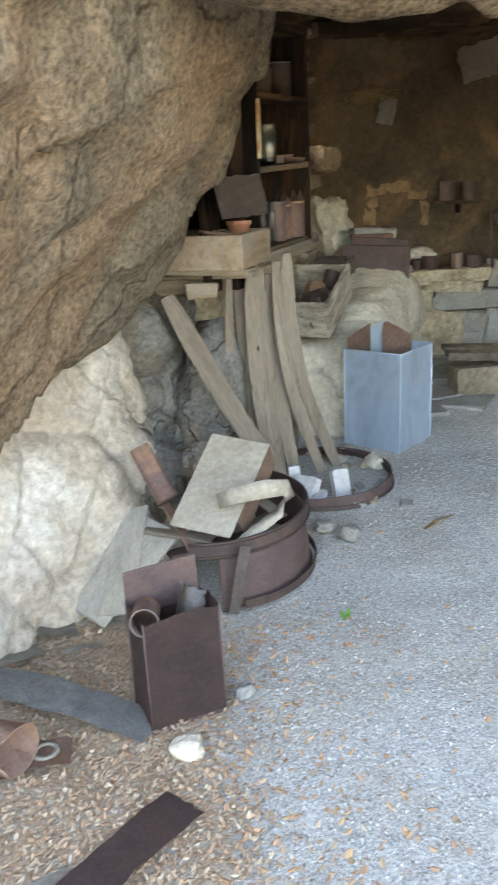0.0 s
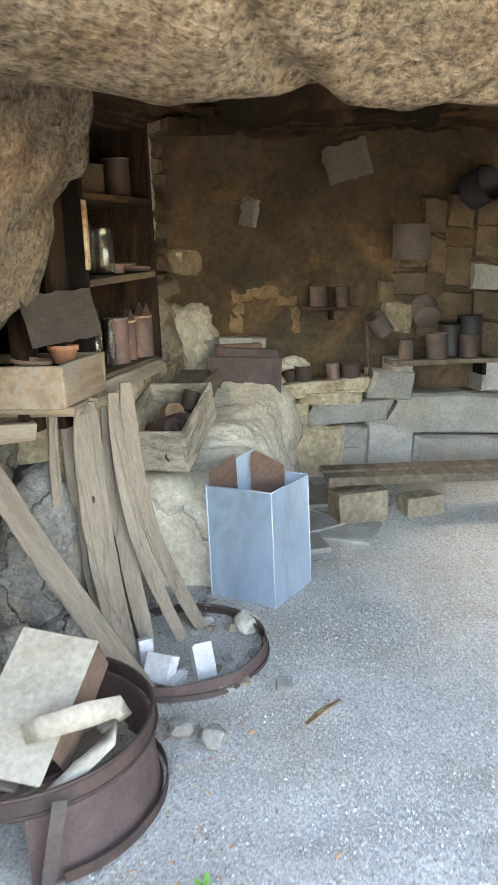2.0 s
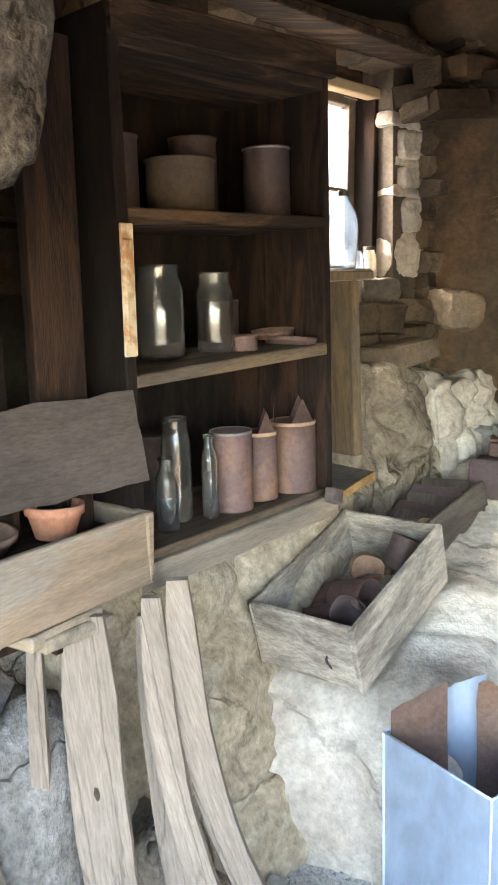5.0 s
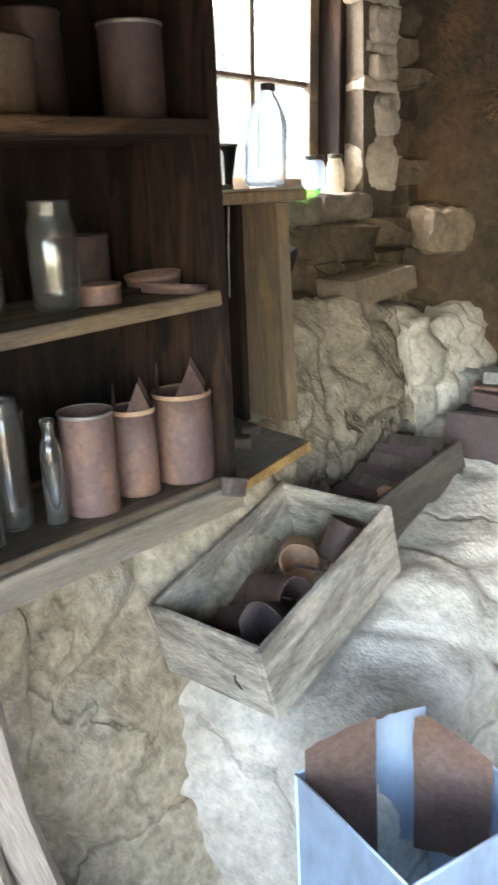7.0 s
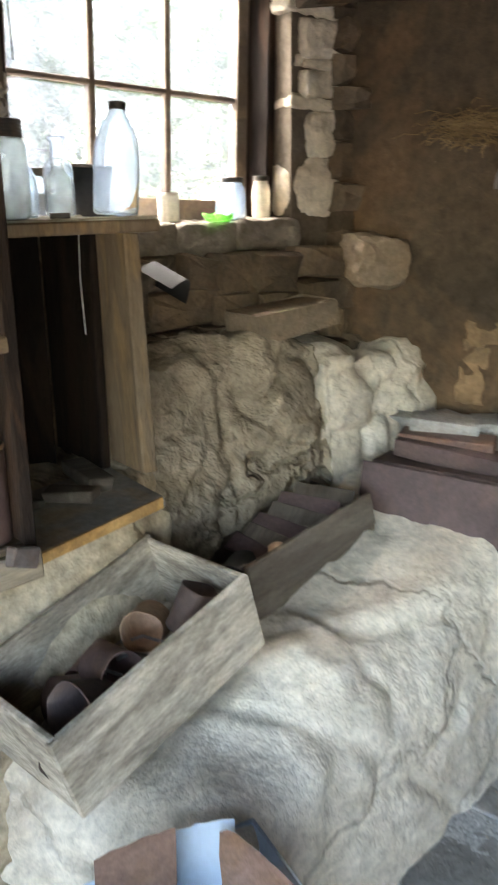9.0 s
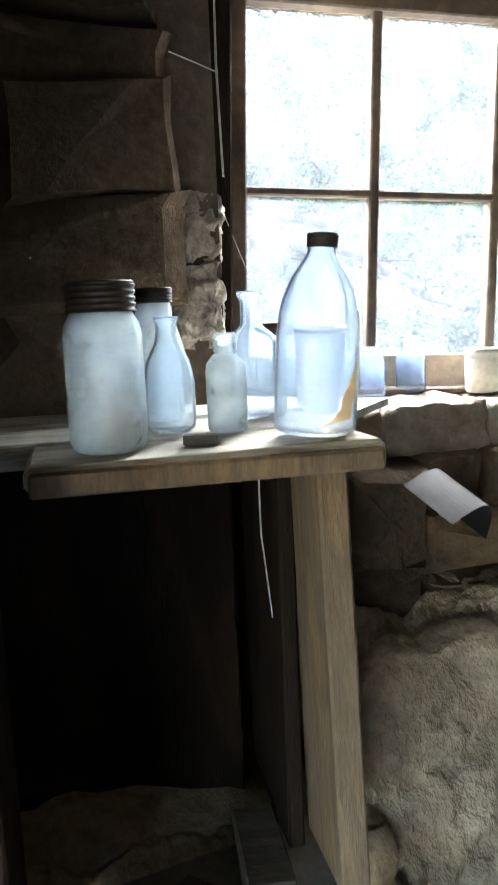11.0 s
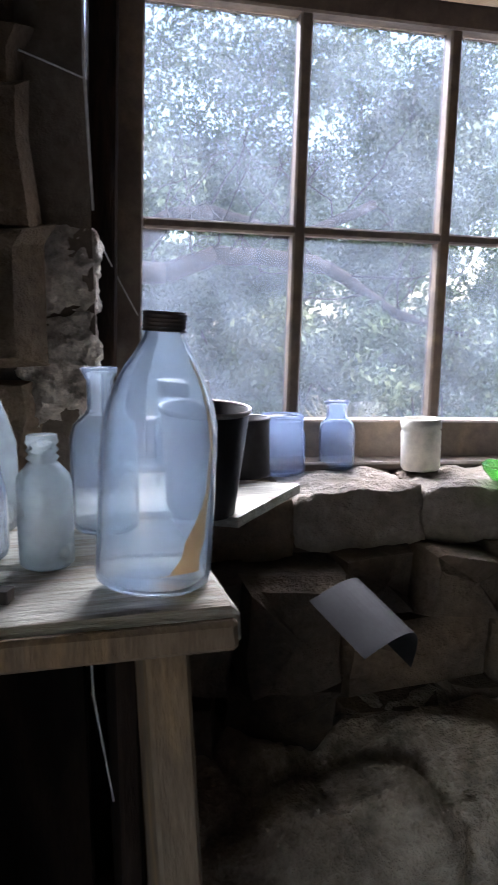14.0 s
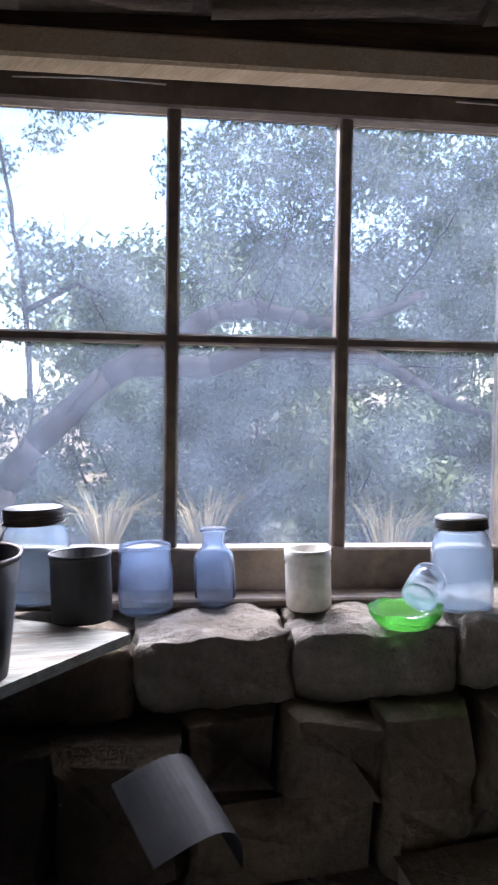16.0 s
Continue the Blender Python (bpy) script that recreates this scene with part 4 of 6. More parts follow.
# on the shelves: (shelf, s, back, radius, height, material, label)
for k, (sh, s, y, r, h, mat, lab, op) in enumerate((
        (2, -0.335, 0.10, 0.066, 0.095, DARK_PAPER, "dull brown open tin on the top shelf", True), (2, -0.035 - 0.045, 0.10, 0.050, 0.14, RUST_DARK, "tall dark rusty tin on the top shelf", True),
        (2, -0.20, 0.2, 0.05, 0.16, RUST_DARK, "dark tin at the back of the top shelf", True), (2, -0.47, 0.14, 0.05, 0.13, RUST_DARK, "dark rusty tin on the top shelf", True),
        (1, -0.20, 0.08, 0.036, 0.03, RUST_PINK, "small rusty lid lying on the shelf", True), (1, -0.14, 0.2, 0.045, 0.10, RUST_DARK, "dark rusty tin behind the pans", True),
        (0, -0.262, 0.06, 0.043, 0.165, RUST_PINK, "rust-red tin with a pale metal rim", True), (0, -0.35, 0.2, 0.05, 0.16, RUST_DARK, "dark tin at the back of the shelf", False))):
    tin("tin", SF @ pose(s, y, SHELVES[sh] + 0.004), r, h, mat, lab, open_top=op, rim=TIN_GREY if k in (1, 6) else None)


def peaked_can(m, r, h, peak, label):
    """A can whose torn top stands up in points."""
    root = thing("tin", m, label, "tin", "peaked tins")
    bm = bmesh.new()
    lathe(bm, [(0, 0), (r, 0), (r * 1.02, 0.004), (r, 0.008), (r * 1.0, h * 0.5), (r, h), (r - 0.002, h), (r - 0.002, 0.004), (0, 0.004)], 24)
    part("body", bm, RUST_PINK, root, smooth=True)
    bm = bmesh.new()
    lathe(bm, [(r, h - 0.004), (r * 1.03, h), (r, h + 0.004)], 24)
    part("rim", bm, TIN_ORANGE, root, smooth=True)
    for k in range(3):
        a = 2.1 * k - 1.9
        bm = bmesh.new()
        vs = [bm.verts.new((r * math.cos(a + d) * s, r * math.sin(a + d) * s, z)) for d, s, z in ((-0.62, 1, h), (0.62, 1, h), (0.1, 0.75, h + peak))]
        bm.faces.new(vs)
        bmesh.ops.solidify(bm, geom=bm.faces[:], thickness=0.0015)
        part("torn_flap", bm, RUST_PINK, root)
    return root


TIN_ORANGE = material("orange_rust", (0.42, 0.27, 0.17), (0.28, 0.16, 0.10), 12, 0.7, bump=0.4)
peaked_can(SF @ pose(-0.162, 0.07, 1.149), 0.038, 0.145, 0.05, "rusty can with its torn top bent up in points")
peaked_can(SF @ pose(-0.060, 0.06, 1.149), 0.052, 0.155, 0.055, "rusty red can with torn pointed flaps")
MASON = [(0.030, 0), (0.036, 0.006), (0.037, 0.03), (0.037, 0.118), (0.034, 0.130), (0.030, 0.137), (0.031, 0.142), (0.030, 0.148), (0.031, 0.154), (0.030, 0.160)]
vessel("jar", SF @ pose(-0.275, 0.08, 1.475), MASON, SHELF_GLASS, "ribbed clear glass jar with dust", category="jar")
vessel("jar", SF @ pose(-0.405, 0.10, 1.475), [(r * 1.25, z * 1.1) for r, z in MASON], SHELF_GLASS, "dark empty glass jar on the middle shelf", category="jar")
SLIM = [(0.015, 0), (0.017, 0.004), (0.017, 0.115), (0.013, 0.135), (0.009, 0.142), (0.009, 0.160), (0.011, 0.163), (0.011, 0.170)]
vessel("bottle", SF @ pose(-0.338, 0.05, 1.150), SLIM, SHELF_GLASS, "small slim clear glass bottle on the shelf")
vessel("bottle", SF @ pose(-0.455, 0.05, 1.150), [(r * 1.3, z * 0.85) for r, z in SLIM], SHELF_GLASS, "squat dusty clear glass bottle")
vessel("jar", SF @ pose(-0.39, 0.09, 1.150), [(r * 0.8, z * 1.3) for r, z in MASON], SHELF_GLASS, "tall clear glass jar in shadow", category="jar")
for k, (s, y, r, tilt) in enumerate(((-0.06, 0.06, 0.055, 6), (-0.07, 0.10, 0.045, -4))):
    bm = bmesh.new()
    lathe(bm, [(0, 0), (r, 0), (r * 1.05, 0.016), (r * 1.09, 0.017), (r * 1.0, 0.003 + 0.002), (0, 0.003)], 24)
    ob = part("pan", bm, RUST_PINK, smooth=True)
    ob.matrix_world = SF @ pose(s, y, 1.476 + k * 0.016, 0, tilt, 0)
    tagged(ob, "shallow rusty pan lying on the shelf end", "pan", "rusty pans")

# ---- left box with pots, its supports, and the leaning staves ----
LB = pose(-0.162, 3.396, 1.10, 0, 0, 71.8)


def open_crate(name, m, sx, sy, h, mats, label, t=0.014, planks=2, out=0.0):
    """An open box of boards: bottom, two ends, two sides of planks."""
    root = thing(name, m, label, "crate")
    board(root, "bottom", (sx, sy, t), pose(0, 0, t / 2), mats[0], seed=1)
    for k, y in enumerate((-sy / 2, sy / 2)):
        for j in range(planks):
            hh = h / planks
            board(root, "end_plank", (sx, t, hh - 0.002), pose(0, y, hh * (j + 0.5), 0, 0.6 * (-1) ** j, 0), mats[k % len(mats)], seed=7 * k + j, jitter=0.003)
    for k, x in enumerate((-sx / 2, sx / 2)):
        for j in range(planks):
            hh = h / planks
            board(root, "side_plank", (t, sy + t, hh - 0.002), pose(x, 0, hh * (j + 0.5), 0.5 * (-1) ** j, out * x, 0), mats[(k + 1) % len(mats)], seed=9 * k + j + 3, jitter=0.003)
    return root


open_crate("wooden_box", LB, 0.33, 0.38, 0.13, [WARM_BOARD, WARM_BOARD], "weathered open wooden box holding flower pots", planks=1)
for k, (x, y, r, h, mt) in enumerate(((0.02, -0.12, 0.047, 0.055, TERRACOTTA), (-0.09, -0.06, 0.06, 0.04, BROWN_POT))):
    bm = bmesh.new()
    lathe(bm, [(0, 0), (r * 0.7, 0), (r * 0.94, h * 0.7), (r * 1.03, h * 0.72), (r * 1.05, h), (r * 0.93, h), (r * 0.85, h * 0.6), (r * 0.6, 0.006), (0, 0.006)], 26)
    ob = part("flower_pot", bm, mt, smooth=True)
    ob.matrix_world = LB @ pose(x, y, 0.113 if k == 0 else 0.10, 6 * k, 3, 0)
    tagged(ob, "small terracotta pot in the wooden box" if k == 0 else "broken brown clay pot in the wooden box", "pot")
board(bpy.data.objects["wooden_box"], "packing_board", (0.31, 0.36, 0.012), pose(0, 0, 0.09), DARK_WOOD_X)
for k, (x, y, z, sx, sy, sz, rz, mt) in enumerate(((-0.20, 3.36, 1.085, 0.42, 0.16, 0.02, -12, "b"), (-0.16, 3.40, 1.062, 0.38, 0.14, 0.018, -20, "b"), (-0.20, 3.30, 1.02, 0.12, 0.10, 0.055, 8, "w"), (-0.30, 3.48, 1.02, 0.2, 0.12, 0.06, 8, "w"))):
    ob = board(None, "board" if mt == "b" else "wood_block", (sx, sy, sz), pose(x, y, z, 0, 2 * (-1) ** k, rz), OLD_WOOD_X if mt == "b" else WARM_BOARD, seed=k, jitter=0.006)
    tagged(ob, "weathered board laid under the wooden box" if mt == "b" else "sawn yellowish wood block under the box", "board" if mt == "b" else "wood block")


KNOT = material("knot_wood", (0.075, 0.055, 0.042), (0.035, 0.027, 0.022), 60, 0.9, bump=0.8, grain=150)


def stave(top, bot, w, bulge, lab, side=(1, 0.25, 0), thick=0.016, seed=0, away=(-0.85, -0.5, 0)):
    """A bowed board from its foot to its head, built upright and then leant."""
    a, b = Vector(top), Vector(bot) - Vector((0, 0, 0.02))
    c = (a + b) / 2
    m = Matrix.Translation(c) @ (a - b).to_track_quat("Z", "Y").to_matrix().to_4x4()
    inv = m.inverted()
    sd, d = inv.to_3x3() @ Vector(side), inv.to_3x3() @ Vector(away).normalized()
    half = (a - b).length / 2
    bm = bmesh.new()
    pts, ws = [], []
    for i in range(15):
        f = i / 14
        pts.append(Vector((0, 0, half * (1 - 2 * f))) + d * bulge * math.sin(math.pi * f) + Vector((0.004 * noise.noise(Vector((i * 0.5, seed, 0))), 0, 0)))
        ws.append(w * (0.72 if i == 0 else 0.9 if i == 1 else 1.0) * (0.82 + 0.26 * math.sin(math.pi * (0.2 + 0.7 * f))) * (1 + 0.08 * noise.noise(Vector((i * 0.9, seed, 3)))))
    strip(bm, pts, ws, thick, sd)
    bmesh.ops.bevel(bm, geom=[e for e in bm.edges if e.calc_face_angle(0) > 0.7], offset=0.003, segments=1, affect="EDGES")
    ob = part("barrel_stave", bm, OLD_WOOD)
    ob.matrix_world = m
    if "knot" in lab:
        bm = bmesh.new()
        bmesh.ops.create_icosphere(bm, subdivisions=2, radius=1.0)
        across, out = sd.normalized(), Vector((0, 0, 1)).cross(sd).normalized()
        mid = pts[5] + Vector((0, 0, 0.02))
        for v in bm.verts:
            v.co = mid + across * v.co.x * 0.010 + Vector((0, 0, v.co.z * 0.026)) + out * v.co.y * (thick / 2 + 0.0015)
        part("knot", bm, KNOT, ob, "dark hollow knot", smooth=True)
    tagged(ob, lab, "stave", "leaning barrel staves")


for k, (tp, bt, w, bul, lab) in enumerate((((-0.095, 3.375, 1.055), (-0.065, 3.39, 0.15), 0.030, 0.025, "narrow grey barrel stave leaning on the box"), ((0.010, 3.365, 1.085), (0.083, 3.40, 0.15), 0.088, 0.03, "broad weathered barrel stave with a knot hole"),
                                           ((0.100, 3.43, 1.10), (0.276, 3.555, 0.165), 0.046, 0.062, "bowed grey barrel stave leaning on the box"), ((0.142, 3.445, 1.13), (0.353, 3.635, 0.165), 0.052, 0.075, "split bowed barrel stave, outermost of the row"),
                                           ((0.075, 3.47, 1.05), (0.148, 3.525, 0.165), 0.060, 0.02, "grey barrel stave behind the others"), ((-0.057, 3.43, 1.05), (0.030, 3.43, 0.155), 0.050, 0.02, "shadowed barrel stave behind the row"))):
    stave(tp, bt, w, bul, lab, seed=k * 3.1)
stave((-0.335, 3.29, 1.0), (0.15, 3.19, 0.15), 0.075, 0.02, "long grey plank slanting down from the boulder", (0.6, 0.2, 0.7), 0.02, 20)

# ---- crates and rusty things on the ledge ----
open_crate("wooden_crate", pose(0.298, 4.264, 0.727, 15.7, 0, -20), 0.285, 0.467, 0.185, [CRATE_WOOD, CRATE_WOOD], "open weathered wooden crate tilted on the rock, full of rusty tins", planks=1)
CR = pose(0.298, 4.264, 0.727, 15.7, 0, -20)
for k, (x, y, z, r, h, rx, rz, mt) in enumerate(((-0.03, 0.11, 0.09, 0.042, 0.09, 60, 40, "o"), (0.06, 0.12, 0.10, 0.040, 0.09, 40, 160, "g"), (-0.02, -0.03, 0.09, 0.047, 0.11, 72, 80, "r"), (0.07, -0.10, 0.10, 0.046, 0.10, 50, 20, "g"),
                                                 (-0.08, -0.12, 0.05, 0.045, 0.10, 85, 120, "r"), (0.0, -0.16, 0.05, 0.04, 0.1, 80, 60, "g"), (-0.08, 0.02, 0.05, 0.04, 0.09, 88, 10, "r"), (0.05, 0.0, 0.05, 0.036, 0.09, 85, 100, "g"))):
    tin("tin", CR @ pose(x, y, z, rx, 0, rz), r, h, {"o": TIN_ORANGE, "r": RUST_PINK, "g": RUST_DARK}[mt], "crumpled rusty tin lying in the crate", crush=0.012, seed=k * 5.0, group="tins in the crate")
for k in range(6):
    a, b = Vector((random.uniform(-0.1, 0.06), random.uniform(-0.18, 0.12), 0.08)), Vector((random.uniform(-0.1, 0.1), random.uniform(-0.12, 0.16), 0.11))
    bm = bmesh.new()
    strip(bm, [a, a.lerp(b, 0.5) + Vector((0, 0, 0.02)), b], 0.007, 0.002, (0.3, 0.2, 1))
    ob = part("metal_strip", bm, TIN_GREY)
    ob.matrix_world = CR
    tagged(ob, "bent rusty metal strip in the crate", "scrap", "scrap in the crate")

B2 = pose(0.50, 4.80, 0.735, 9, 0, -24)
b2 = thing("wooden_crate", B2, "dark weathered crate with one side broken away", "crate")
board(b2, "bottom", (0.22, 0.44, 0.012), pose(-0.10, 0, 0.006), DARK_BOARD)
board(b2, "side_plank", (0.014, 0.45, 0.10), pose(0.0, 0, 0.05, 0, -8, 0), DARK_BOARD, seed=3)
board(b2, "side_plank", (0.014, 0.43, 0.085), pose(0.012, 0, 0.143, 0, -8, 0), DARK_BOARD, seed=4)
board(b2, "end_plank", (0.22, 0.014, 0.16), pose(-0.10, 0.22, 0.08), DARK_BOARD, seed=5)
board(b2, "side_plank", (0.014, 0.43, 0.13), pose(-0.21, 0, 0.065), DARK_BOARD, seed=6)
for k in range(6):
    ob = board(None, "shingle", (0.16, 0.05, 0.012), B2 @ pose(-0.10 + 0.01 * (k % 2), -0.10 + 0.05 * k, 0.13 + 0.01 * k, 25, 6, 5 * k), DARK_BOARD if k % 2 else RUST, seed=k, jitter=0.004)
    tagged(ob, "dark rough slat stacked in the broken crate", "slat", "slats in the broken crate")
tin("tin", B2 @ pose(-0.11, -0.12, 0.09, 80, 0, 30), 0.05, 0.11, BLACK_TIN, "black sooty can lying in the broken crate", crush=0.006, seed=2)
tin("tin", B2 @ pose(-0.06, -0.06, 0.12, 75, 0, 70), 0.03, 0.07, TIN_ORANGE, "orange rusted tin in the broken crate", crush=0.006, seed=9)
for k in range(2):
    ob = board(None, "plank", (0.045, 0.30, 0.012), pose(0.535 + 0.035 * k, 4.70, 0.70 + 0.008 * k, 12, 0, -30), GREY_BOARD, seed=k)
    tagged(ob, "thin grey plank lying on the rock beside the crate", "plank", "thin planks on the rock")

tr = thing("metal_chest", pose(0.72, 5.10, 0.745, -8, 4, -2), "rusty purple-brown sheet metal box leaning at the wall", "chest")
board(tr, "front_sheet", (0.40, 0.008, 0.235), pose(0.0, -0.07, 0.118), RUST, seed=2, jitter=0.004)
board(tr, "body", (0.36, 0.17, 0.24), pose(0.0, 0.03, 0.12), RUST_DARK)
board(tr, "top_sheet", (0.34, 0.10, 0.05), pose(0.03, 0.06, 0.268, 10, 3, -4), RUST, seed=7, jitter=0.006)
board(tr, "top_sheet", (0.26, 0.09, 0.03), pose(-0.02, 0.10, 0.30, 4, -2, 3), RUST_PINK, seed=8, jitter=0.006)

# ---- blue can ----
def square_can(name, m, w, d, h, mat, label, torn=0.0):
    root = thing(name, m, label, "can")
    t = 0.003
    for nm, sx, sy, px, py in (("side", w, t, 0, -d / 2), ("side", w, t, 0, d / 2), ("side", t, d, -w / 2, 0), ("side", t, d, w / 2, 0)):
        bm = bmesh.new()
        n = 8
        along = 0 if sx > sy else 1
        g = []
        for j in range(n + 1):
            row = []
            for i in range(n + 1):
                a = i / n - 0.5
                z = h * j / n
                if j == n:
                    z += torn * noise.noise(Vector((a * 4 + px * 9, py * 9, 1.3)))
                bow = 0.006 * (0.25 - a * a) * 4 * math.sin(math.pi * j / n)
                x, y = (a * w, py + bow * (1 if py < 0 else -1)) if along == 0 else (px + bow * (1 if px < 0 else -1), a * d)
                row.append(bm.verts.new((x, y, z)))
            g.append(row)
        for j in range(n):
            for i in range(n):
                bm.faces.new((g[j][i], g[j][i + 1], g[j + 1][i + 1], g[j + 1][i]))
        bmesh.ops.solidify(bm, geom=bm.faces[:], thickness=t)
        part(nm, bm, mat, root, smooth=False)
    for px, py in ((-w / 2, -d / 2), (w / 2, -d / 2), (w / 2, d / 2), (-w / 2, d / 2)):
        bm = bmesh.new()
        tube(bm, [(px, py, 0), (px, py, h * 0.5), (px, py, h)], 0.003, 8)
        part("seam", bm, mat, root, smooth=True)
    for (ax, ay), (bx, by) in (((-1, -1), (1, -1)), ((1, -1), (1, 1)), ((1, 1), (-1, 1)), ((-1, 1), (-1, -1))):
        bm = bmesh.new()
        tube(bm, [(ax * w / 2, ay * d / 2, 0.004), (bx * w / 2, by * d / 2, 0.004)], 0.005, 6)
        part("bottom_rim", bm, mat, root, smooth=True)
        if not torn:
            bm = bmesh.new()
            tube(bm, [(ax * w / 2, ay * d / 2, h), (bx * w / 2, by * d / 2, h)], 0.0032, 6)
            part("top_rim", bm, RIM_BLUE, root, smooth=True)
    bm = bmesh.new()
    box(bm, (w, d, 0.004), Matrix.Translation((0, 0, 0.01)))
    part("base", bm, mat, root)
    return root


square_can("blue_can", pose(0.63, 3.93, 0.128, 0, 0, 51), 0.302, 0.302, 0.499, BLUE_TIN, "tall square blue-grey metal can standing open on gravel")
for k, (x, y, z, w, h, rx, rz, mt) in enumerate(((0.09, 0.005, 0.415, 0.14, 0.30, 4, -55, RUST_PLATE), (-0.08, 0.110, 0.40, 0.13, 0.30, -4, -27, RUST_PLATE), (0.035, 0.10, 0.41, 0.11, 0.30, 4, -40, BLUE_TIN))):
    ob = warped("metal_sheet", w, h, 0.003, pose(0.63, 3.93, 0.152, 0, 0, 51) @ pose(x, y, z, rx, 0, rz), mt, "bent rusty sheet metal offcut standing in the blue can" if mt is RUST_PLATE else "bent pale blue metal offcut in the blue can", "sheet metal", 0.006, k * 3, ragged=0.002, top=(lambda a: 0.02 - 0.085 * abs(a + 0.36), lambda a: 0.055 * a, lambda a: 0.05 * a)[k])

# ---- table with bottles, behind the shelf unit ----
def table():
    tb = thing("table", W, "weathered wooden table under the window crowded with old bottles", "table")
    board(tb, "top_board", (0.335, 0.137, 0.026), pose(-0.400, -0.592, 1.624), TABLE_TOP, seed=1, jitter=0.004, bevel=0.006)
    board(tb, "top_board", (0.78, 0.14, 0.026), pose(-0.622, -0.452, 1.624), TABLE_TOP, seed=2, jitter=0.004, bevel=0.006)
    board(tb, "top_board", (0.78, 0.13, 0.026), pose(-0.622, -0.315, 1.624), TABLE_TOP, seed=3, jitter=0.004, bevel=0.006)
    board(tb, "front_edge", (0.332, 0.008, 0.023), pose(-0.400, -0.664, 1.6225), TABLE_LEG, "bare brown front edge", seed=9, jitter=0.002)
    board(tb, "leg", (0.032, 0.13, 0.47), pose(-0.272, -0.575, 1.375, 0, -2, 0), TABLE_LEG, seed=5)
    # two near-black boards paint the shade below the table top
    board(tb, "back_panel", (0.66, 0.02, 0.78), pose(-0.66, -0.345, 1.22), SHADE_WOOD, seed=7)
    board(tb, "side_cloth", (0.02, 0.22, 0.48), pose(-0.30, -0.42, 1.37), SHADE_WOOD, seed=8)


TABLE_TOP = material("table_top_wood", (0.60, 0.59, 0.52), (0.42, 0.41, 0.35), 6, 0.85, bump=0.8, grain=50, c=(0.26, 0.20, 0.14), cmix=0.6, cscale=7, stretch=(0.6, 4, 5), bdist=0.004, gcon=(0.68, 1.2))
TABLE_LEG = material("table_leg_wood", (0.20, 0.148, 0.10), (0.12, 0.09, 0.062), 5, 0.85, bump=0.6, grain=60, c=(0.42, 0.27, 0.13), cmix=0.35, cscale=5, stretch=(5, 5, 0.7), bdist=0.003)
table()
bm = bmesh.new()
q = [(0.245, 4.00), (0.325, 4.385), (0.10, 4.52), (0.0, 4.10)]
lo, hi = [bm.verts.new((x, y, 1.082)) for x, y in q], [bm.verts.new((x, y, 1.106)) for x, y in q]
bm.faces.new(hi)
bm.faces.new(lo[::-1])
for i in range(4):
    bm.faces.new((lo[i], lo[(i + 1) % 4], hi[(i + 1) % 4], hi[i]))
bmesh.ops.bevel(bm, geom=bm.edges[:], offset=0.004, segments=1, affect="EDGES")
plank = tagged(part("floor_plank", bm, LOW_BOARD), "broad low board with a broken orange edge", "plank")
for k, ((xa, ya), (xb, yb)) in enumerate(((q[0], q[1]), (q[3], q[0]))):
    ln = math.hypot(xb - xa, yb - ya)
    board(plank, "broken_edge", (ln * 0.96, 0.008, 0.020), pose((xa + xb) / 2, (ya + yb) / 2, 1.095, 0, 0, math.degrees(math.atan2(yb - ya, xb - xa))), BROKEN_WOOD, "splintered orange edge", k, 0.001, 0.004)
for k, (x, y, w, h, rz) in enumerate(((0.16, 4.30, 0.10, 0.02, 20), (0.13, 4.40, 0.14, 0.03, -30), (0.10, 4.22, 0.08, 0.015, 60))):
    ob = board(None, "scrap_board", (w, 0.05, h), pose(x, y, 1.107 + h / 2, 0, 3, rz), DARK_BOARD, seed=k, jitter=0.006)
    tagged(ob, "dark splintered wood scrap on the low board", "wood scrap", "scraps on the low board")
ob = board(None, "latch", (0.045, 0.02, 0.032), SF @ pose(-0.035, -0.035, 1.142, 0, 20, 12), RUST_GREY, seed=1, jitter=0.004)
tagged(ob, "grey iron latch piece on the shelf corner", "latch")

TZ = 1.638
JAR = [(0.031, 0), (0.036, 0.004), (0.038, 0.012), (0.038, 0.110), (0.036, 0.122), (0.030, 0.132), (0.029, 0.150)]
vessel("jar", pose(0.125, 4.238, TZ), JAR, FROST, "large frosted jar with a ridged black lid", (0.033, 0.133, 0.162), CAP, category="jar", stain=(-0.5, -0.15, 0.012, 0.05, BROWN_STAIN))
MILKB = [(0.030, 0), (0.035, 0.004), (0.037, 0.012), (0.036, 0.082), (0.030, 0.104), (0.023, 0.124), (0.021, 0.140), (0.021, 0.150)]
vessel("bottle", pose(-0.017, 4.390, TZ), MILKB, FROST, "milk bottle with a dark metal cap", (0.0235, 0.142, 0.160), CAP)
CLR3 = [(0.022, 0), (0.027, 0.004), (0.0285, 0.01), (0.0285, 0.055), (0.024, 0.078), (0.014, 0.097), (0.0115, 0.110), (0.0115, 0.118), (0.0135, 0.121), (0.0135, 0.126)]
vessel("bottle", pose(0.073, 4.346, TZ), CLR3, CLEAR, "small clear glass bottle without a stopper")
SML = [(0.018, 0), (0.0215, 0.003), (0.022, 0.01), (0.022, 0.066), (0.0205, 0.074), (0.013, 0.083), (0.0105, 0.085), (0.0132, 0.088), (0.0105, 0.091), (0.0132, 0.094), (0.0105, 0.097), (0.0132, 0.100), (0.0118, 0.106)]
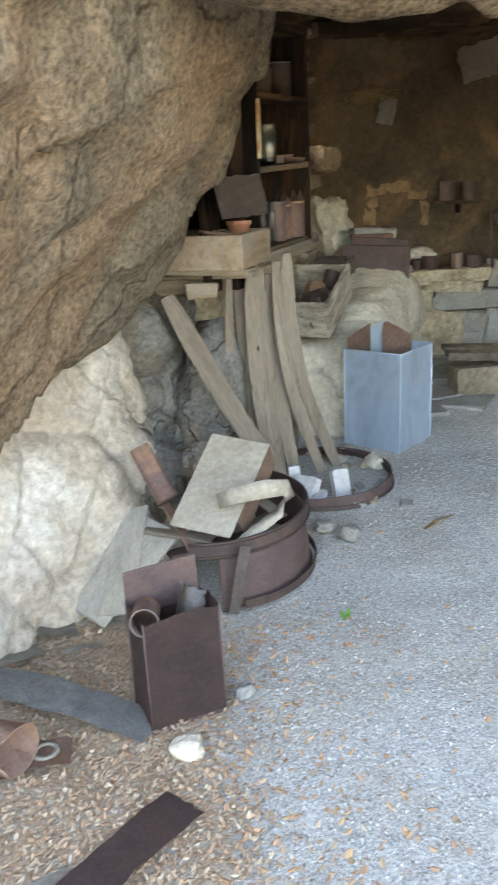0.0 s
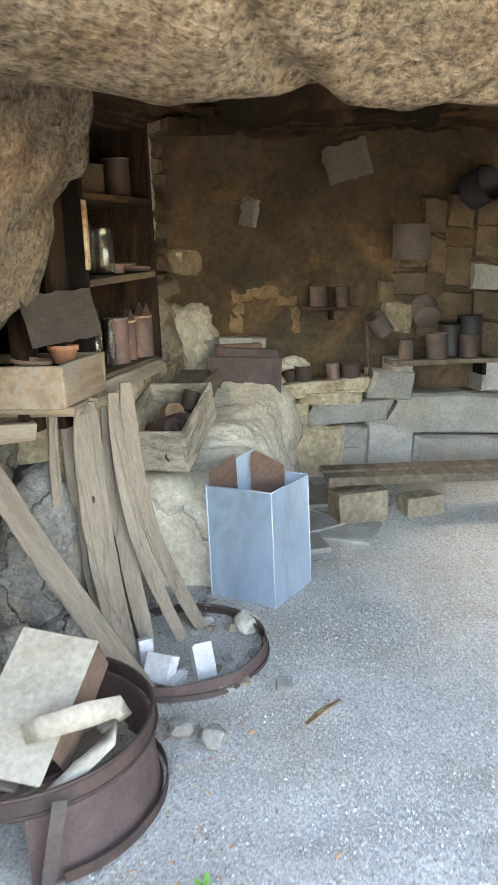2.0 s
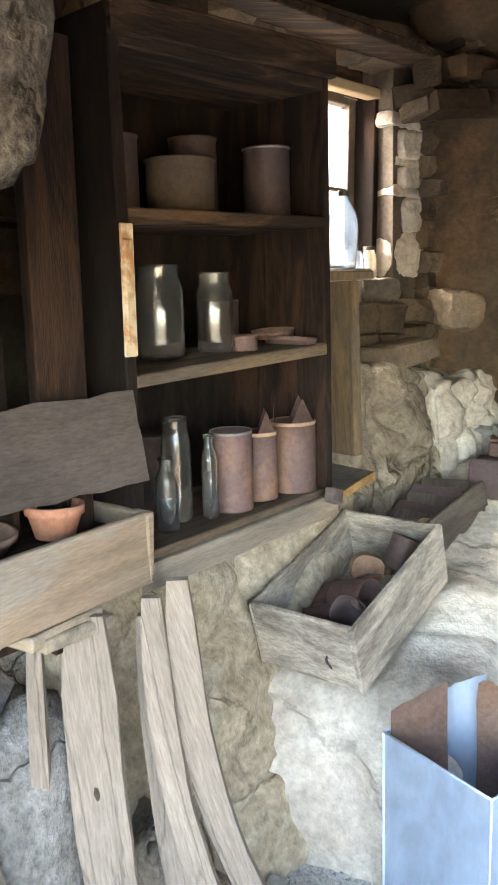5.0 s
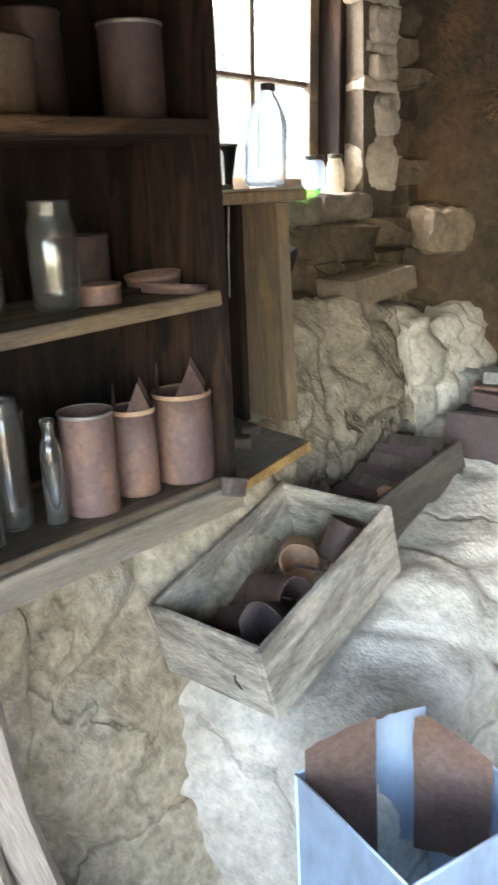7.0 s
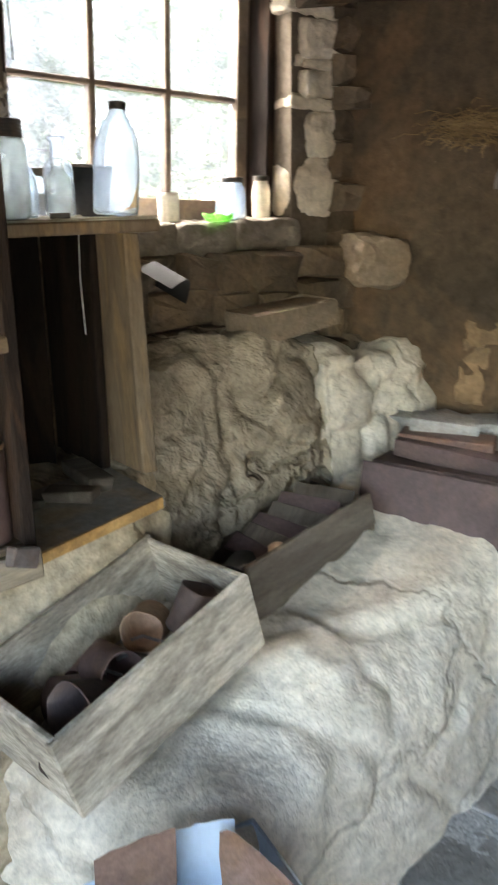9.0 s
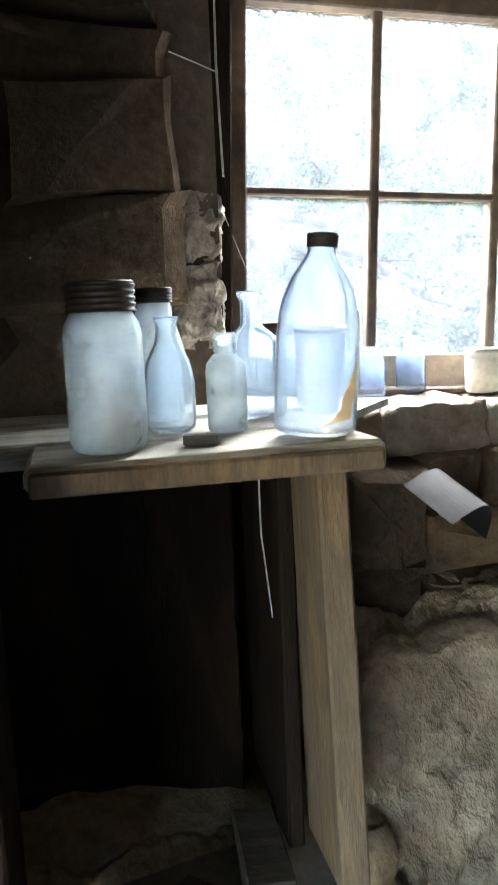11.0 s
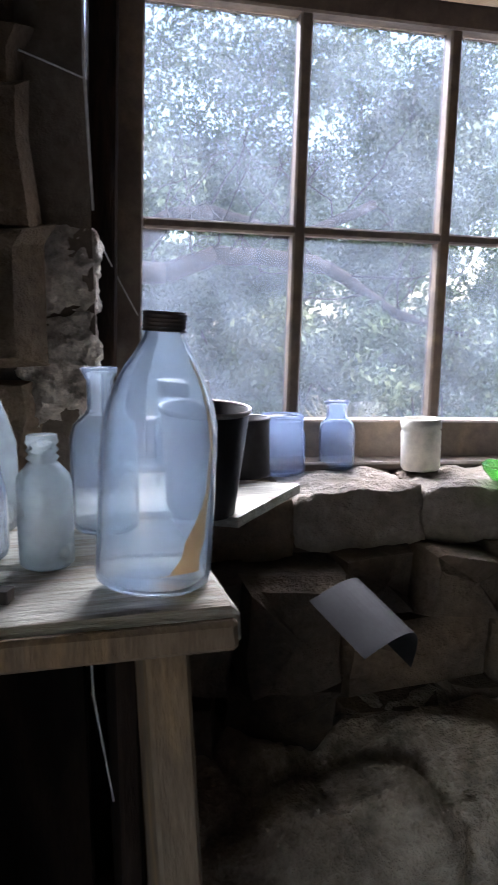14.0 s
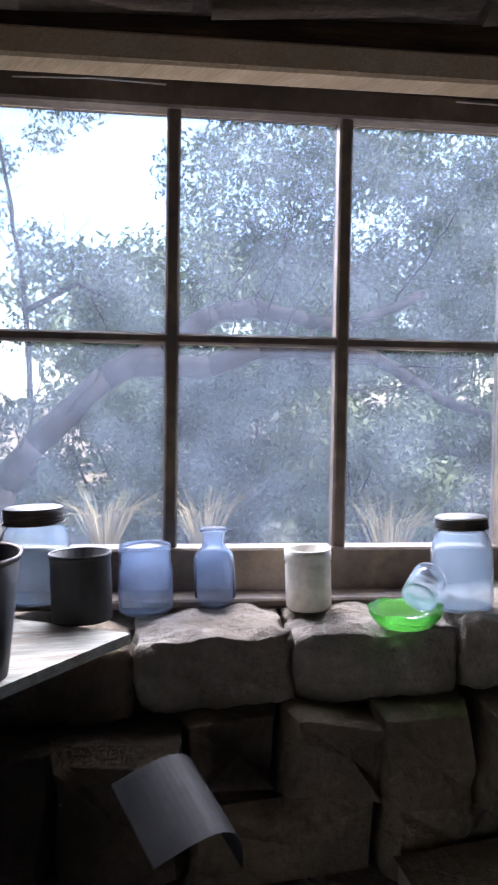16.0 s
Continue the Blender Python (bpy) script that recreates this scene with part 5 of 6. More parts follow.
vessel("bottle", pose(0.127, 4.384, TZ), SML, FROST, "short frosted medicine bottle with a threaded neck")
B5 = [(0.025, 0), (0.029, 0.004), (0.030, 0.01), (0.030, 0.088), (0.026, 0.100), (0.016, 0.108), (0.0125, 0.114), (0.0125, 0.140), (0.016, 0.146), (0.0165, 0.151)]
vessel("bottle", pose(0.060, 4.478, TZ), B5, CLEAR, "clear apothecary bottle with a flared lip")
BIG = [(0.036, 0), (0.0415, 0.004), (0.0425, 0.012), (0.0425, 0.098), (0.0415, 0.118), (0.038, 0.134), (0.030, 0.154), (0.020, 0.170), (0.0145, 0.180), (0.014, 0.194)]
vessel("bottle", pose(0.226, 4.418, TZ + 0.003) @ Matrix.Rotation(radians(4.2), 4, (-0.787, 0.617, 0)), BIG, CLEAR, "big clear bottle with rust-brown residue and a black cap", (0.0155, 0.184, 0.198), CAP, stain=(-0.16, 0.50, 0.006, 0.165, BROWN_STAIN))
bm = bmesh.new()
stone_mesh(bm, (0.036, 0.014, 0.010), Matrix(), 3, 0.001)
ob = part("flint", bm, CAP)
ob.matrix_world = pose(0.176, 4.312, TZ + 0.005, 0, 0, 40)
tagged(ob, "small flat black stone lying on the table", "stone")

# ---- window sill things ----
bm = bmesh.new()
q = [(-0.17, -0.37), (-0.06, -0.225), (-0.29, -0.07), (-0.43, -0.20)]
lo, hi = [bm.verts.new((x, y, 1.616)) for x, y in q], [bm.verts.new((x, y, 1.627)) for x, y in q]
bm.faces.new(hi)
bm.faces.new(lo[::-1])
for i in range(4):
    bm.faces.new((lo[i], lo[(i + 1) % 4], hi[(i + 1) % 4], hi[i]))
ob = part("sill_board", bm, TABLE_TOP)
ob.matrix_world = W
tagged(ob, "pale thin board laid across table and sill", "board")


def pail(m, r0, r1, h, mat, label):
    root = thing("pail", m, label, "pail")
    bm = bmesh.new()
    lathe(bm, [(0, 0), (r0, 0), (r0 * 1.02, 0.003), (r1, h), (r1 - 0.002, h), (r0 * 0.95, 0.005), (0, 0.005)], 30)
    part("body", bm, mat, root, smooth=True)
    bm = bmesh.new()
    lathe(bm, [(r1, h - 0.004), (r1 * 1.035, h - 0.002), (r1 * 1.03, h + 0.002), (r1 * 0.985, h + 0.001)], 30)
    part("rim", bm, TIN_GREY, root, smooth=True)


pail(pose(0.039, 4.609, 1.628, 0, 4, 0), 0.034, 0.047, 0.112, BLACK_TIN, "black tapered pail with a grey worn rim")
tin("tin", pose(-0.083, 4.772, 1.628), 0.034, 0.074, BLACK_TIN, "short black open tin on the sill board")
WIDE = [(0.036, 0), (0.042, 0.004), (0.043, 0.010), (0.043, 0.075), (0.039, 0.088), (0.034, 0.094), (0.034, 0.108)]
vessel("jar", pose(-0.202, 4.764, 1.628), WIDE, CLEAR, "wide clear jar with a black lid", (0.037, 0.097, 0.117), CAP, category="jar")
vessel("jar", pose(-0.30, 4.62, 1.628), WIDE, CLEAR, "wide clear jar with a tarnished lid", (0.037, 0.097, 0.115), TIN_GREY, category="jar")
BJ = [(0.028, 0), (0.033, 0.003), (0.034, 0.008), (0.034, 0.055), (0.032, 0.062), (0.031, 0.066), (0.033, 0.069), (0.031, 0.073), (0.033, 0.077), (0.0315, 0.084)]
vessel("jar", pose(-0.118, 4.872, 1.612), BJ, BLUE_GLASS, "open pale blue glass jar with a threaded rim", category="jar")
BB = [(0.021, 0), (0.025, 0.003), (0.026, 0.008), (0.026, 0.056), (0.024, 0.066), (0.016, 0.074), (0.0145, 0.078), (0.0145, 0.092), (0.018, 0.095), (0.018, 0.099)]
vessel("bottle", pose(-0.088, 4.954, 1.612), BB, BLUE_GLASS, "small blue glass bottle with a wide lip")
bm = bmesh.new()
lathe(bm, [(0, 0), (0.025, 0), (0.028, 0.004), (0.0285, 0.055), (0.027, 0.058), (0.029, 0.061), (0.029, 0.074), (0.026, 0.074), (0.025, 0.050), (0, 0.048)], 26)
ob = part("cream_jar", bm, MILK, smooth=True)
ob.matrix_world = pose(0.0, 5.035, 1.612)
tagged(ob, "opaque white milk-glass jar on the stone sill", "jar")
bm = bmesh.new()
lathe(bm, [(0, 0), (0.030, 0), (0.040, 0.010), (0.043, 0.020), (0.039, 0.020), (0.034, 0.010), (0.028, 0.004), (0, 0.004)], 26)
for v in bm.verts:
    v.co.z *= 1 + 0.35 * noise.noise(v.co * 40)
ob = part("green_dish", bm, GREEN_GLASS, smooth=True)
ob.matrix_world = pose(0.127, 5.072, 1.611)
tagged(ob, "bright green glass dish fragment on the sill", "dish")
vessel("jar", pose(0.135, 5.085, 1.640, 62, 0, 200), [(r * 0.62, z * 0.5) for r, z in BJ], CLEAR, "small clear jar lying in the green dish", category="jar")
MJ = [(0.030, 0), (0.035, 0.003), (0.037, 0.010), (0.037, 0.070), (0.033, 0.085), (0.028, 0.092), (0.028, 0.104)]
vessel("jar", pose(0.122, 5.175, 1.612), MJ, CLEAR, "frosted jar with a black lid on the sill", (0.031, 0.098, 0.112), CAP, category="jar")
vessel("jar", pose(0.155, 5.30, 1.612), [(r * 0.7, z * 1.05) for r, z in MJ], MILK_DUST, "narrow dusty white jar with a dark lid", (0.022, 0.103, 0.117), CAP, category="jar")
warped("curled_sheet", 0.115, 0.095, 0.0025, W @ pose(-0.02, -0.335, 1.470, 118, 24, 38), SHEET_GREY, "curled grey metal sheet stuck between the stones", "sheet metal", 0.045, 4, 22, 8, 0.0, 0.0)

# ---- foreground: rusty tin, tub, hoops, boards ----
square_can("rusty_can", pose(-0.235, 1.975, 0.062, 0, 0, 26.8), 0.21, 0.135, 0.33, RUST, "tall rusty brown rectangular can standing open on leaf litter", 0.02)
RC = pose(-0.235, 1.975, 0.062, 0, 0, 26.8)
board(bpy.data.objects["rusty_can"], "raised_back", (0.207, 0.003, 0.13), pose(0, 0.068, 0.35, -3, 0, 0), RUST, seed=3, jitter=0.003)
tin("tin", RC @ pose(-0.055, 0.05, 0.30, 78, 0, -22), 0.036, 0.11, RUST_PINK, "small rusty tin lying in the rusty can", rim=TIN_GREY)
warped("metal_sheet", 0.09, 0.10, 0.003, RC @ pose(0.045, -0.02, 0.32, -25, 35, 10), TIN_GREY, "bent grey metal scrap sticking out of the rusty can", "scrap", 0.02, 8)


def band(name, c, r0, r1, z0, z1, a0, a1, mat, label, cat, group="", bead=True, thick=0.004, wob=0.01, seed=0, tilt=(0, 0)):
    """A curved iron band: part of a ring wall with rolled edges."""
    root = thing(name, pose(*c, tilt[0], tilt[1], 0), label, cat, group)
    n = 48
    bm = bmesh.new()
    rings = []
    for i in range(n + 1):
        a = radians(a0 + (a1 - a0) * i / n)
        w = 1 + wob * noise.noise(Vector((math.cos(a) * 2, math.sin(a) * 2, seed)))
        ring = []
        for r, z in ((r0, z0), (r1, z1), (r1 - thick, z1), (r0 - thick, z0)):
            ring.append(bm.verts.new((r * w * math.cos(a), r * w * math.sin(a), z)))
        rings.append(ring)
    closed = abs(a1 - a0) >= 360
    for p, q2 in zip(rings, rings[1:]):
        for i in range(4):
            bm.faces.new((p[i], p[(i + 1) % 4], q2[(i + 1) % 4], q2[i]))
    if not closed:
        bm.faces.new(rings[0][::-1])
        bm.faces.new(rings[-1])
    part("band", bm, mat, root, smooth=False)
    if bead:
        for r, z in ((r0, z0), (r1, z1)):
            bm = bmesh.new()
            pts = []
            for i in range(n + 1):
                a = radians(a0 + (a1 - a0) * i / n)
                w = 1 + wob * noise.noise(Vector((math.cos(a) * 2, math.sin(a) * 2, seed)))
                pts.append((r * w * math.cos(a), r * w * math.sin(a), z))
            tube(bm, pts, 0.006, 6)
            part("rolled_edge", bm, mat, root, smooth=True)
    return root


tub = band("washtub", (-0.20, 2.80, 0.10), 0.375, 0.355, 0.0, 0.195, -80, 62, RUST, "rust-brown iron tub wall, half buried and broken", "tub")
band("hoop", (-0.20, 2.80, 0.29), 0.372, 0.366, 0.0, 0.045, -95, 80, RUST_DARK, "dark iron hoop round the tub rim", "hoop", "", True, 0.004, 0.012, 2)
band("hoop", (-0.19, 2.79, 0.105), 0.385, 0.385, 0.0, 0.03, -70, 55, RUST_DARK, "dark iron hoop lying round the tub foot", "hoop", "", False, 0.004, 0.02, 4)
for k, (r, z, tl) in enumerate(((0.315, 0.0, (1, -1.5)), (0.300, 0.022, (2.5, 1)), (0.325, -0.004, (0.5, 0.5)))):
    band("hoop", (0.265, 3.47, 0.130 + z), r, r * 0.985, 0.0, (0.05, 0.022, 0.018)[k], 0, 360, (RUST, RUST_DARK, RUST_DARK)[k], "rusty iron barrel hoop lying on the gravel", "hoop", "barrel hoops", False, 0.004, 0.03, k * 3, tl)


def frame_from(o, px, py):
    """A pose with x towards px and y in the plane of py, at o."""
    x = (Vector(px) - Vector(o)).normalized()
    z = x.cross(Vector(py) - Vector(o)).normalized()
    y = z.cross(x)
    return Matrix(((x.x, y.x, z.x, o[0]), (x.y, y.y, z.y, o[1]), (x.z, y.z, z.z, o[2]), (0, 0, 0, 1)))


FB = frame_from((-0.151, 2.83, 0.575), (0.042, 2.75, 0.557), (-0.263, 2.53, 0.350))
cb = thing("packing_box", FB, "pale battered packing box tipped over in the tub", "box")
board(cb, "face", (0.215, 0.38, 0.006), pose(0.10, 0.19, 0), CARD, seed=3, jitter=0.006)
board(cb, "side", (0.006, 0.30, 0.10), pose(0.205, 0.16, 0.055, 0, 6, 0), DARK_CARD, seed=4)
board(cb, "side", (0.006, 0.30, 0.10), pose(-0.0, 0.16, 0.055), CARD, seed=5)
board(cb, "end", (0.205, 0.006, 0.10), pose(0.10, 0.0, 0.053), DARK_CARD, seed=6)
bm = bmesh.new()
strip(bm, [(-0.135, 2.535, 0.44), (-0.07, 2.50, 0.475), (0.02, 2.515, 0.485), (0.085, 2.57, 0.465), (0.10, 2.60, 0.42), (0.06, 2.58, 0.37), (-0.02, 2.52, 0.335), (-0.09, 2.47, 0.30)], [0.05, 0.055, 0.06, 0.055, 0.045, 0.04, 0.04, 0.035], 0.004, [(0, 0.3, 1), (0, 0.3, 1), (0, 0.3, 1), (0.2, 0.2, 1), (0.5, 0.1, 1), (0.3, 0.8, 0.6), (0.3, 0.8, 0.6), (0.3, 0.8, 0.6)])
tagged(part("leather_strap", bm, CARD, smooth=True), "pale stiff leather strip curling over the box", "strap")
for k, (o, px, py, w, h, lab) in enumerate((((-0.524, 2.75, 0.335), (-0.388, 2.72, 0.362), (-0.631, 2.41, 0.10), 0.14, 0.42, "grey weathered board leaning on the bedrock"), ((-0.40, 2.70, 0.33), (-0.29, 2.62, 0.30), (-0.505, 2.36, 0.10), 0.16, 0.40, "pale grey warped board leaning on the bedrock"))):
    ob = board(None, "board", (w, h, 0.012), frame_from(o, px, py) @ pose(w / 2, h / 2, 0), PALE_GREY_BOARD, seed=k, jitter=0.003)
    tagged(ob, lab, "board", "leaning boards")
tin("tin", look((-0.31, 2.62, 0.42), (-0.22, 2.52, 0.28)), 0.038, 0.20, RUST_PINK, "crushed rusty tube of tin among the boards", crush=0.02, seed=3)
bm = bmesh.new()
strip(bm, [(-0.050, 2.425, 0.33), (-0.075, 2.42, 0.22), (-0.10, 2.415, 0.095)], 0.035, 0.004, (1, 0.3, 0))
tagged(part("iron_strap", bm, RUST_GREY), "blue-grey flat iron strap leaning on the tub", "iron strap")
for k, (a, b, w, mt) in enumerate((((-0.35, 2.78, 0.33), (-0.10, 2.62, 0.33), 0.05, OLD_WOOD), ((-0.40, 2.65, 0.30), (-0.16, 2.55, 0.30), 0.045, OLD_WOOD), ((-0.30, 2.95, 0.40), (-0.05, 2.85, 0.36), 0.06, OLD_WOOD), ((-0.38, 2.85, 0.36), (-0.22, 2.50, 0.28), 0.03, RUST_PLATE), ((-0.15, 3.0, 0.36), (0.05, 2.72, 0.32), 0.05, OLD_WOOD), ((-0.32, 2.60, 0.22), (-0.05, 2.70, 0.24), 0.06, RUST), ((-0.2, 2.7, 0.2), (0.08, 2.85, 0.26), 0.07, OLD_WOOD))):
    m = Matrix.Translation((Vector(a) + Vector(b)) / 2) @ (Vector(a) - Vector(b)).to_track_quat("Z", "Y").to_matrix().to_4x4()
    ob = board(None, "slat", (w, 0.01, (Vector(a) - Vector(b)).length), m, mt, seed=k, jitter=0.005)
    tagged(ob, "splintered old slat thrown in the tub" if mt is OLD_WOOD else "rusty iron strip thrown in the tub", "slat", "slats in the tub")

ob = warped("plank", 0.62, 0.125, 0.02, pose(-0.58, 1.99, 0.095, 90, 3, -22), GREY_PLANK_SPECK, "speckled grey warped plank lying on leaf litter", "plank", 0.02, 2, ragged=0.008)
warped("iron_plate", 0.36, 0.12, 0.006, pose(-0.305, 1.475, 0.072, 88, 0, 52), RUST, "rusty brown flat iron plate lying on gravel", "iron plate", 0.006, 5)
warped("iron_plate", 0.13, 0.10, 0.004, pose(-0.56, 1.785, 0.083, 90, 0, 10), RUST_PLATE, "small rusty iron plate with a round hole ring", "iron plate", 0.004, 6)
bm = bmesh.new()
lathe(bm, [(0.022, 0), (0.036, 0), (0.036, 0.004), (0.022, 0.004), (0.022, 0)], 24)
ob = part("washer", bm, RAG, smooth=True)
ob.matrix_world = pose(-0.56, 1.785, 0.090)
tagged(ob, "pale enamel ring lying on the rusty plate", "ring")
tin("tin", pose(-0.74, 1.80, 0.12, 84, 0, 60), 0.06, 0.16, RUST_PLATE, "rusty crushed can lying in leaf litter", crush=0.02, seed=7)
warped("iron_plate", 0.25, 0.18, 0.004, pose(-0.78, 1.70, 0.09, 80, 6, 30), RUST_PLATE, "rusty torn metal sheet in leaf litter", "sheet metal", 0.02, 9)
warped("board", 0.28, 0.10, 0.015, pose(-0.52, 1.33, 0.058, 88, 0, 40), PALE_GREY_BOARD, "short grey board lying on leaf litter", "board", 0.008, 11)
for k, (x, y, w, h, rz) in enumerate(((-0.70, 2.34, 0.20, 0.09, 15), (-0.80, 2.22, 0.24, 0.12, 30), (-0.56, 2.24, 0.12, 0.03, 25))):
    warped("slate", w, h, 0.014, pose(x, y, ground_z(x, y) + 0.022, 88, 4, rz), PALE_GREY_BOARD, "thin pale broken stone slab at the foot of the rock", "stone slab", 0.008, 12 + k, ragged=0.012)


def pebble_stone(x, y, sx, sy, sz, mat, label, rz=0, cat="stone", seed=0, dz=0.0):
    bm = bmesh.new()
    bmesh.ops.create_icosphere(bm, subdivisions=3, radius=0.5)
    for v in bm.verts:
        v.co = v.co * (1 + 0.45 * noise.noise(v.co * 2.6 + Vector((seed, 0, 0))) + 0.1 * noise.noise(v.co * 6 + Vector((seed, 3, 0))))
        v.co = Vector((v.co.x * sx, v.co.y * sy, v.co.z * sz))
    ob = part("stone", bm, mat, smooth=True)
    ob.matrix_world = pose(x, y, ground_z(x, y) + sz * 0.32 + dz, 0, 0, rz)
    return tagged(ob, label, cat)


for k, (x, y, a, b, c, m, lab) in enumerate(((-0.20, 1.80, 0.09, 0.08, 0.05, PALE_ROCK, "pale flat stone lying in leaf litter"), (0.245, 3.00, 0.09, 0.08, 0.05, WALL_STONE, "grey stone at the hoop's edge"), (0.33, 2.93, 0.08, 0.09, 0.06, WALL_STONE, "brownish grey stone beside the hoop"),
                                              (0.52, 3.62, 0.16, 0.10, 0.06, PALE_ROCK, "pale stone wedged against the blue can"), (0.40, 3.78, 0.09, 0.08, 0.05, WALL_STONE, "grey rubble stone behind the hoop"), (0.30, 3.84, 0.10, 0.09, 0.06, WALL_STONE, "grey rubble stone at the ledge foot"), (0.36, 3.66, 0.08, 0.06, 0.05, WALL_STONE, "small grey stone inside the hoop"),
                                              (-0.06, 2.02, 0.06, 0.05, 0.04, WALL_STONE, "small grey stone beside the rusty can"), (-0.28, 3.12, 0.3, 0.24, 0.4, GREY_ROCK, "grey rock between bedrock and staves"), (-0.45, 2.98, 0.34, 0.3, 0.5, GREY_ROCK, "rough grey rock under the boulder"), (-0.12, 3.25, 0.22, 0.2, 0.35, GREY_ROCK, "dark grey rock behind the slanting plank"), (-0.20, 3.42, 0.3, 0.3, 0.9, GREY_ROCK, "upright grey rock behind the staves"), (0.02, 3.62, 0.3, 0.24, 0.5, GREY_ROCK, "grey rock behind the staves"))):
    pebble_stone(x, y, a, b, c, m, lab, 30 * k, seed=k * 2.3)
for k, (x, y, w, d, h, rx, rz) in enumerate(((0.335, 3.31, 0.075, 0.045, 0.12, -20, 20), (0.19, 3.30, 0.10, 0.05, 0.10, -30, -35), (0.14, 3.40, 0.05, 0.04, 0.11, -8, 15), (0.24, 3.26, 0.10, 0.03, 0.035, 10, 60))):
    bm = bmesh.new()
    stone_mesh(bm, (w, d, h), Matrix(), k, 0.004)
    ob = part("quartz", bm, QUARTZ)
    ob.matrix_world = pose(x, y, ground_z(x, y) + h * 0.45, rx, 0, rz)
    tagged(ob, "white quartz chunk lying inside the hoop", "quartz", "white quartz chunks")

# flat dark stones and rubble at the foot of the ledge
FLAG = material("flagstone", (0.38, 0.37, 0.35), (0.27, 0.262, 0.247), 6, 0.92, bump=0.8, grain=50, c=(0.36, 0.33, 0.29), cmix=0.4, cscale=5, bdist=0.006)
for k, (x, y, a, b, rz) in enumerate(((0.93, 4.62, 0.26, 0.30, 20), (0.98, 4.95, 0.30, 0.26, -15), (1.22, 4.72, 0.26, 0.24, 40), (0.86, 4.34, 0.22, 0.20, 5), (1.12, 4.45, 0.26, 0.22, -30), (1.20, 5.02, 0.24, 0.2, 10), (0.96, 5.17, 0.22, 0.16, 0))):
    bm = bmesh.new()
    stone_mesh(bm, (a * 1.2, b * 1.2, 0.04), Matrix(), k + 60, 0.008)
    ob = part("flagstone", bm, FLAG)
    ob.matrix_world = pose(x, y, ground_z(x, y) - 0.013, 1, -1, rz)
    tagged(ob, "dark flat stone set in the floor beside the ledge", "flagstone", "flagstones")
rnd = random.Random(77)
for k in range(26):
    x, y = rnd.uniform(0.1, 0.62), rnd.uniform(3.15, 3.9)
    if (x - 0.63) ** 2 + (y - 3.93) ** 2 < 0.05:
        continue
    sz = rnd.uniform(0.02, 0.055)
    bm = bmesh.new()
    stone_mesh(bm, (sz * 1.4, sz, sz * 0.8), Matrix(), k + 90, sz * 0.08)
    ob = part("rubble", bm, (WALL_STONE, TAN_PALE, FLAG)[k % 3])
    ob.matrix_world = pose(x, y, ground_z(x, y) + sz * 0.25, rnd.uniform(-20, 20), rnd.uniform(-20, 20), rnd.uniform(0, 180))
    tagged(ob, "small angular rubble stone on the gravel", "rubble", "rubble stones")

# ---- back wall: bench, shelves, tins ----
BENCH_X, BENCH_Y, BENCH_Z = 1.87, 4.60, 0.035
bench = thing("bench", pose(BENCH_X, BENCH_Y, BENCH_Z, 0, 2.0, -1), "low bench of two weathered planks on stones", "bench")
for k in range(2):
    board(bench, "plank", (1.66, 0.105, 0.03), pose(0.0, -0.05 + 0.11 * k, 0.375 - 0.012 * (1 - k), 0, 0, 0), DARK_BOARD, seed=k, jitter=0.003)
board(bench, "front_edge", (1.66, 0.02, 0.045), pose(0.0, -0.108, 0.36), DARK_BOARD, seed=5, jitter=0.003)
for x, y, a, b, c in ((1.22, 4.60, 0.26, 0.18, 0.165), (1.55, 4.62, 0.20, 0.14, 0.10), (2.50, 4.62, 0.25, 0.2, 0.18)):
    bm = bmesh.new()
    stone_mesh(bm, (a, b, c), Matrix(), x, 0.012)
    ob = part("bench_stone", bm, TAN_PALE)
    ob.matrix_world = pose(x, y, ground_z(x, y) + c / 2 - 0.01, 0, 0, 8)
    tagged(ob, "pale block of stone under the bench", "stone", "bench stones")
sh = thing("wall_shelf", pose(1.90, 5.28, 0.878, 0, 1.5, 0), "rough plank shelf on the stone wall holding sooty tins", "shelf")
board(sh, "plank", (0.62, 0.20, 0.026), pose(0, 0, 0), DARK_BOARD, seed=2, jitter=0.004)
board(sh, "bracket", (0.03, 0.14, 0.08), pose(-0.25, 0.03, -0.05), DARK_WOOD)
board(sh, "bracket", (0.03, 0.14, 0.08), pose(0.25, 0.03, -0.05), DARK_WOOD)
for k, (x, y, r, h, m, lab) in enumerate(((1.69, 5.27, 0.042, 0.11, RUST_GREY, "small dark rusty tin on the wall shelf"), (1.87, 5.26, 0.060, 0.14, RUST_GREY, "grey battered tin on the wall shelf"), (2.06, 5.26, 0.055, 0.13, RUST_DARK, "sooty tin on the wall shelf"), (2.10, 5.34, 0.07, 0.23, BLACK_TIN, "tall black tin on the wall shelf"), (1.98, 5.35, 0.06, 0.18, BLACK_TIN, "black tin at the back of the wall shelf"))):
    tin("tin", pose(x, y, 0.893 - 0.026 * (x - 1.94)), r, h, m, lab)
ms = thing("small_shelf", pose(1.287, 5.38, 1.20, 0, 2, 0), "small dark shelf fixed to the sooty wall", "shelf")
board(ms, "plank", (0.32, 0.12, 0.02), pose(0, 0, 0), DARK_WOOD_X, seed=3)
board(ms, "bracket", (0.02, 0.09, 0.06), pose(0, 0.01, -0.035), DARK_WOOD)
for k, x in enumerate((1.21, 1.345)):
    tin("tin", pose(x, 5.37, 1.211 - 0.035 * (x - 1.287)), 0.046, 0.11, RUST_DARK, "dark rusty tin on the small wall shelf", group="tins on the small shelf")
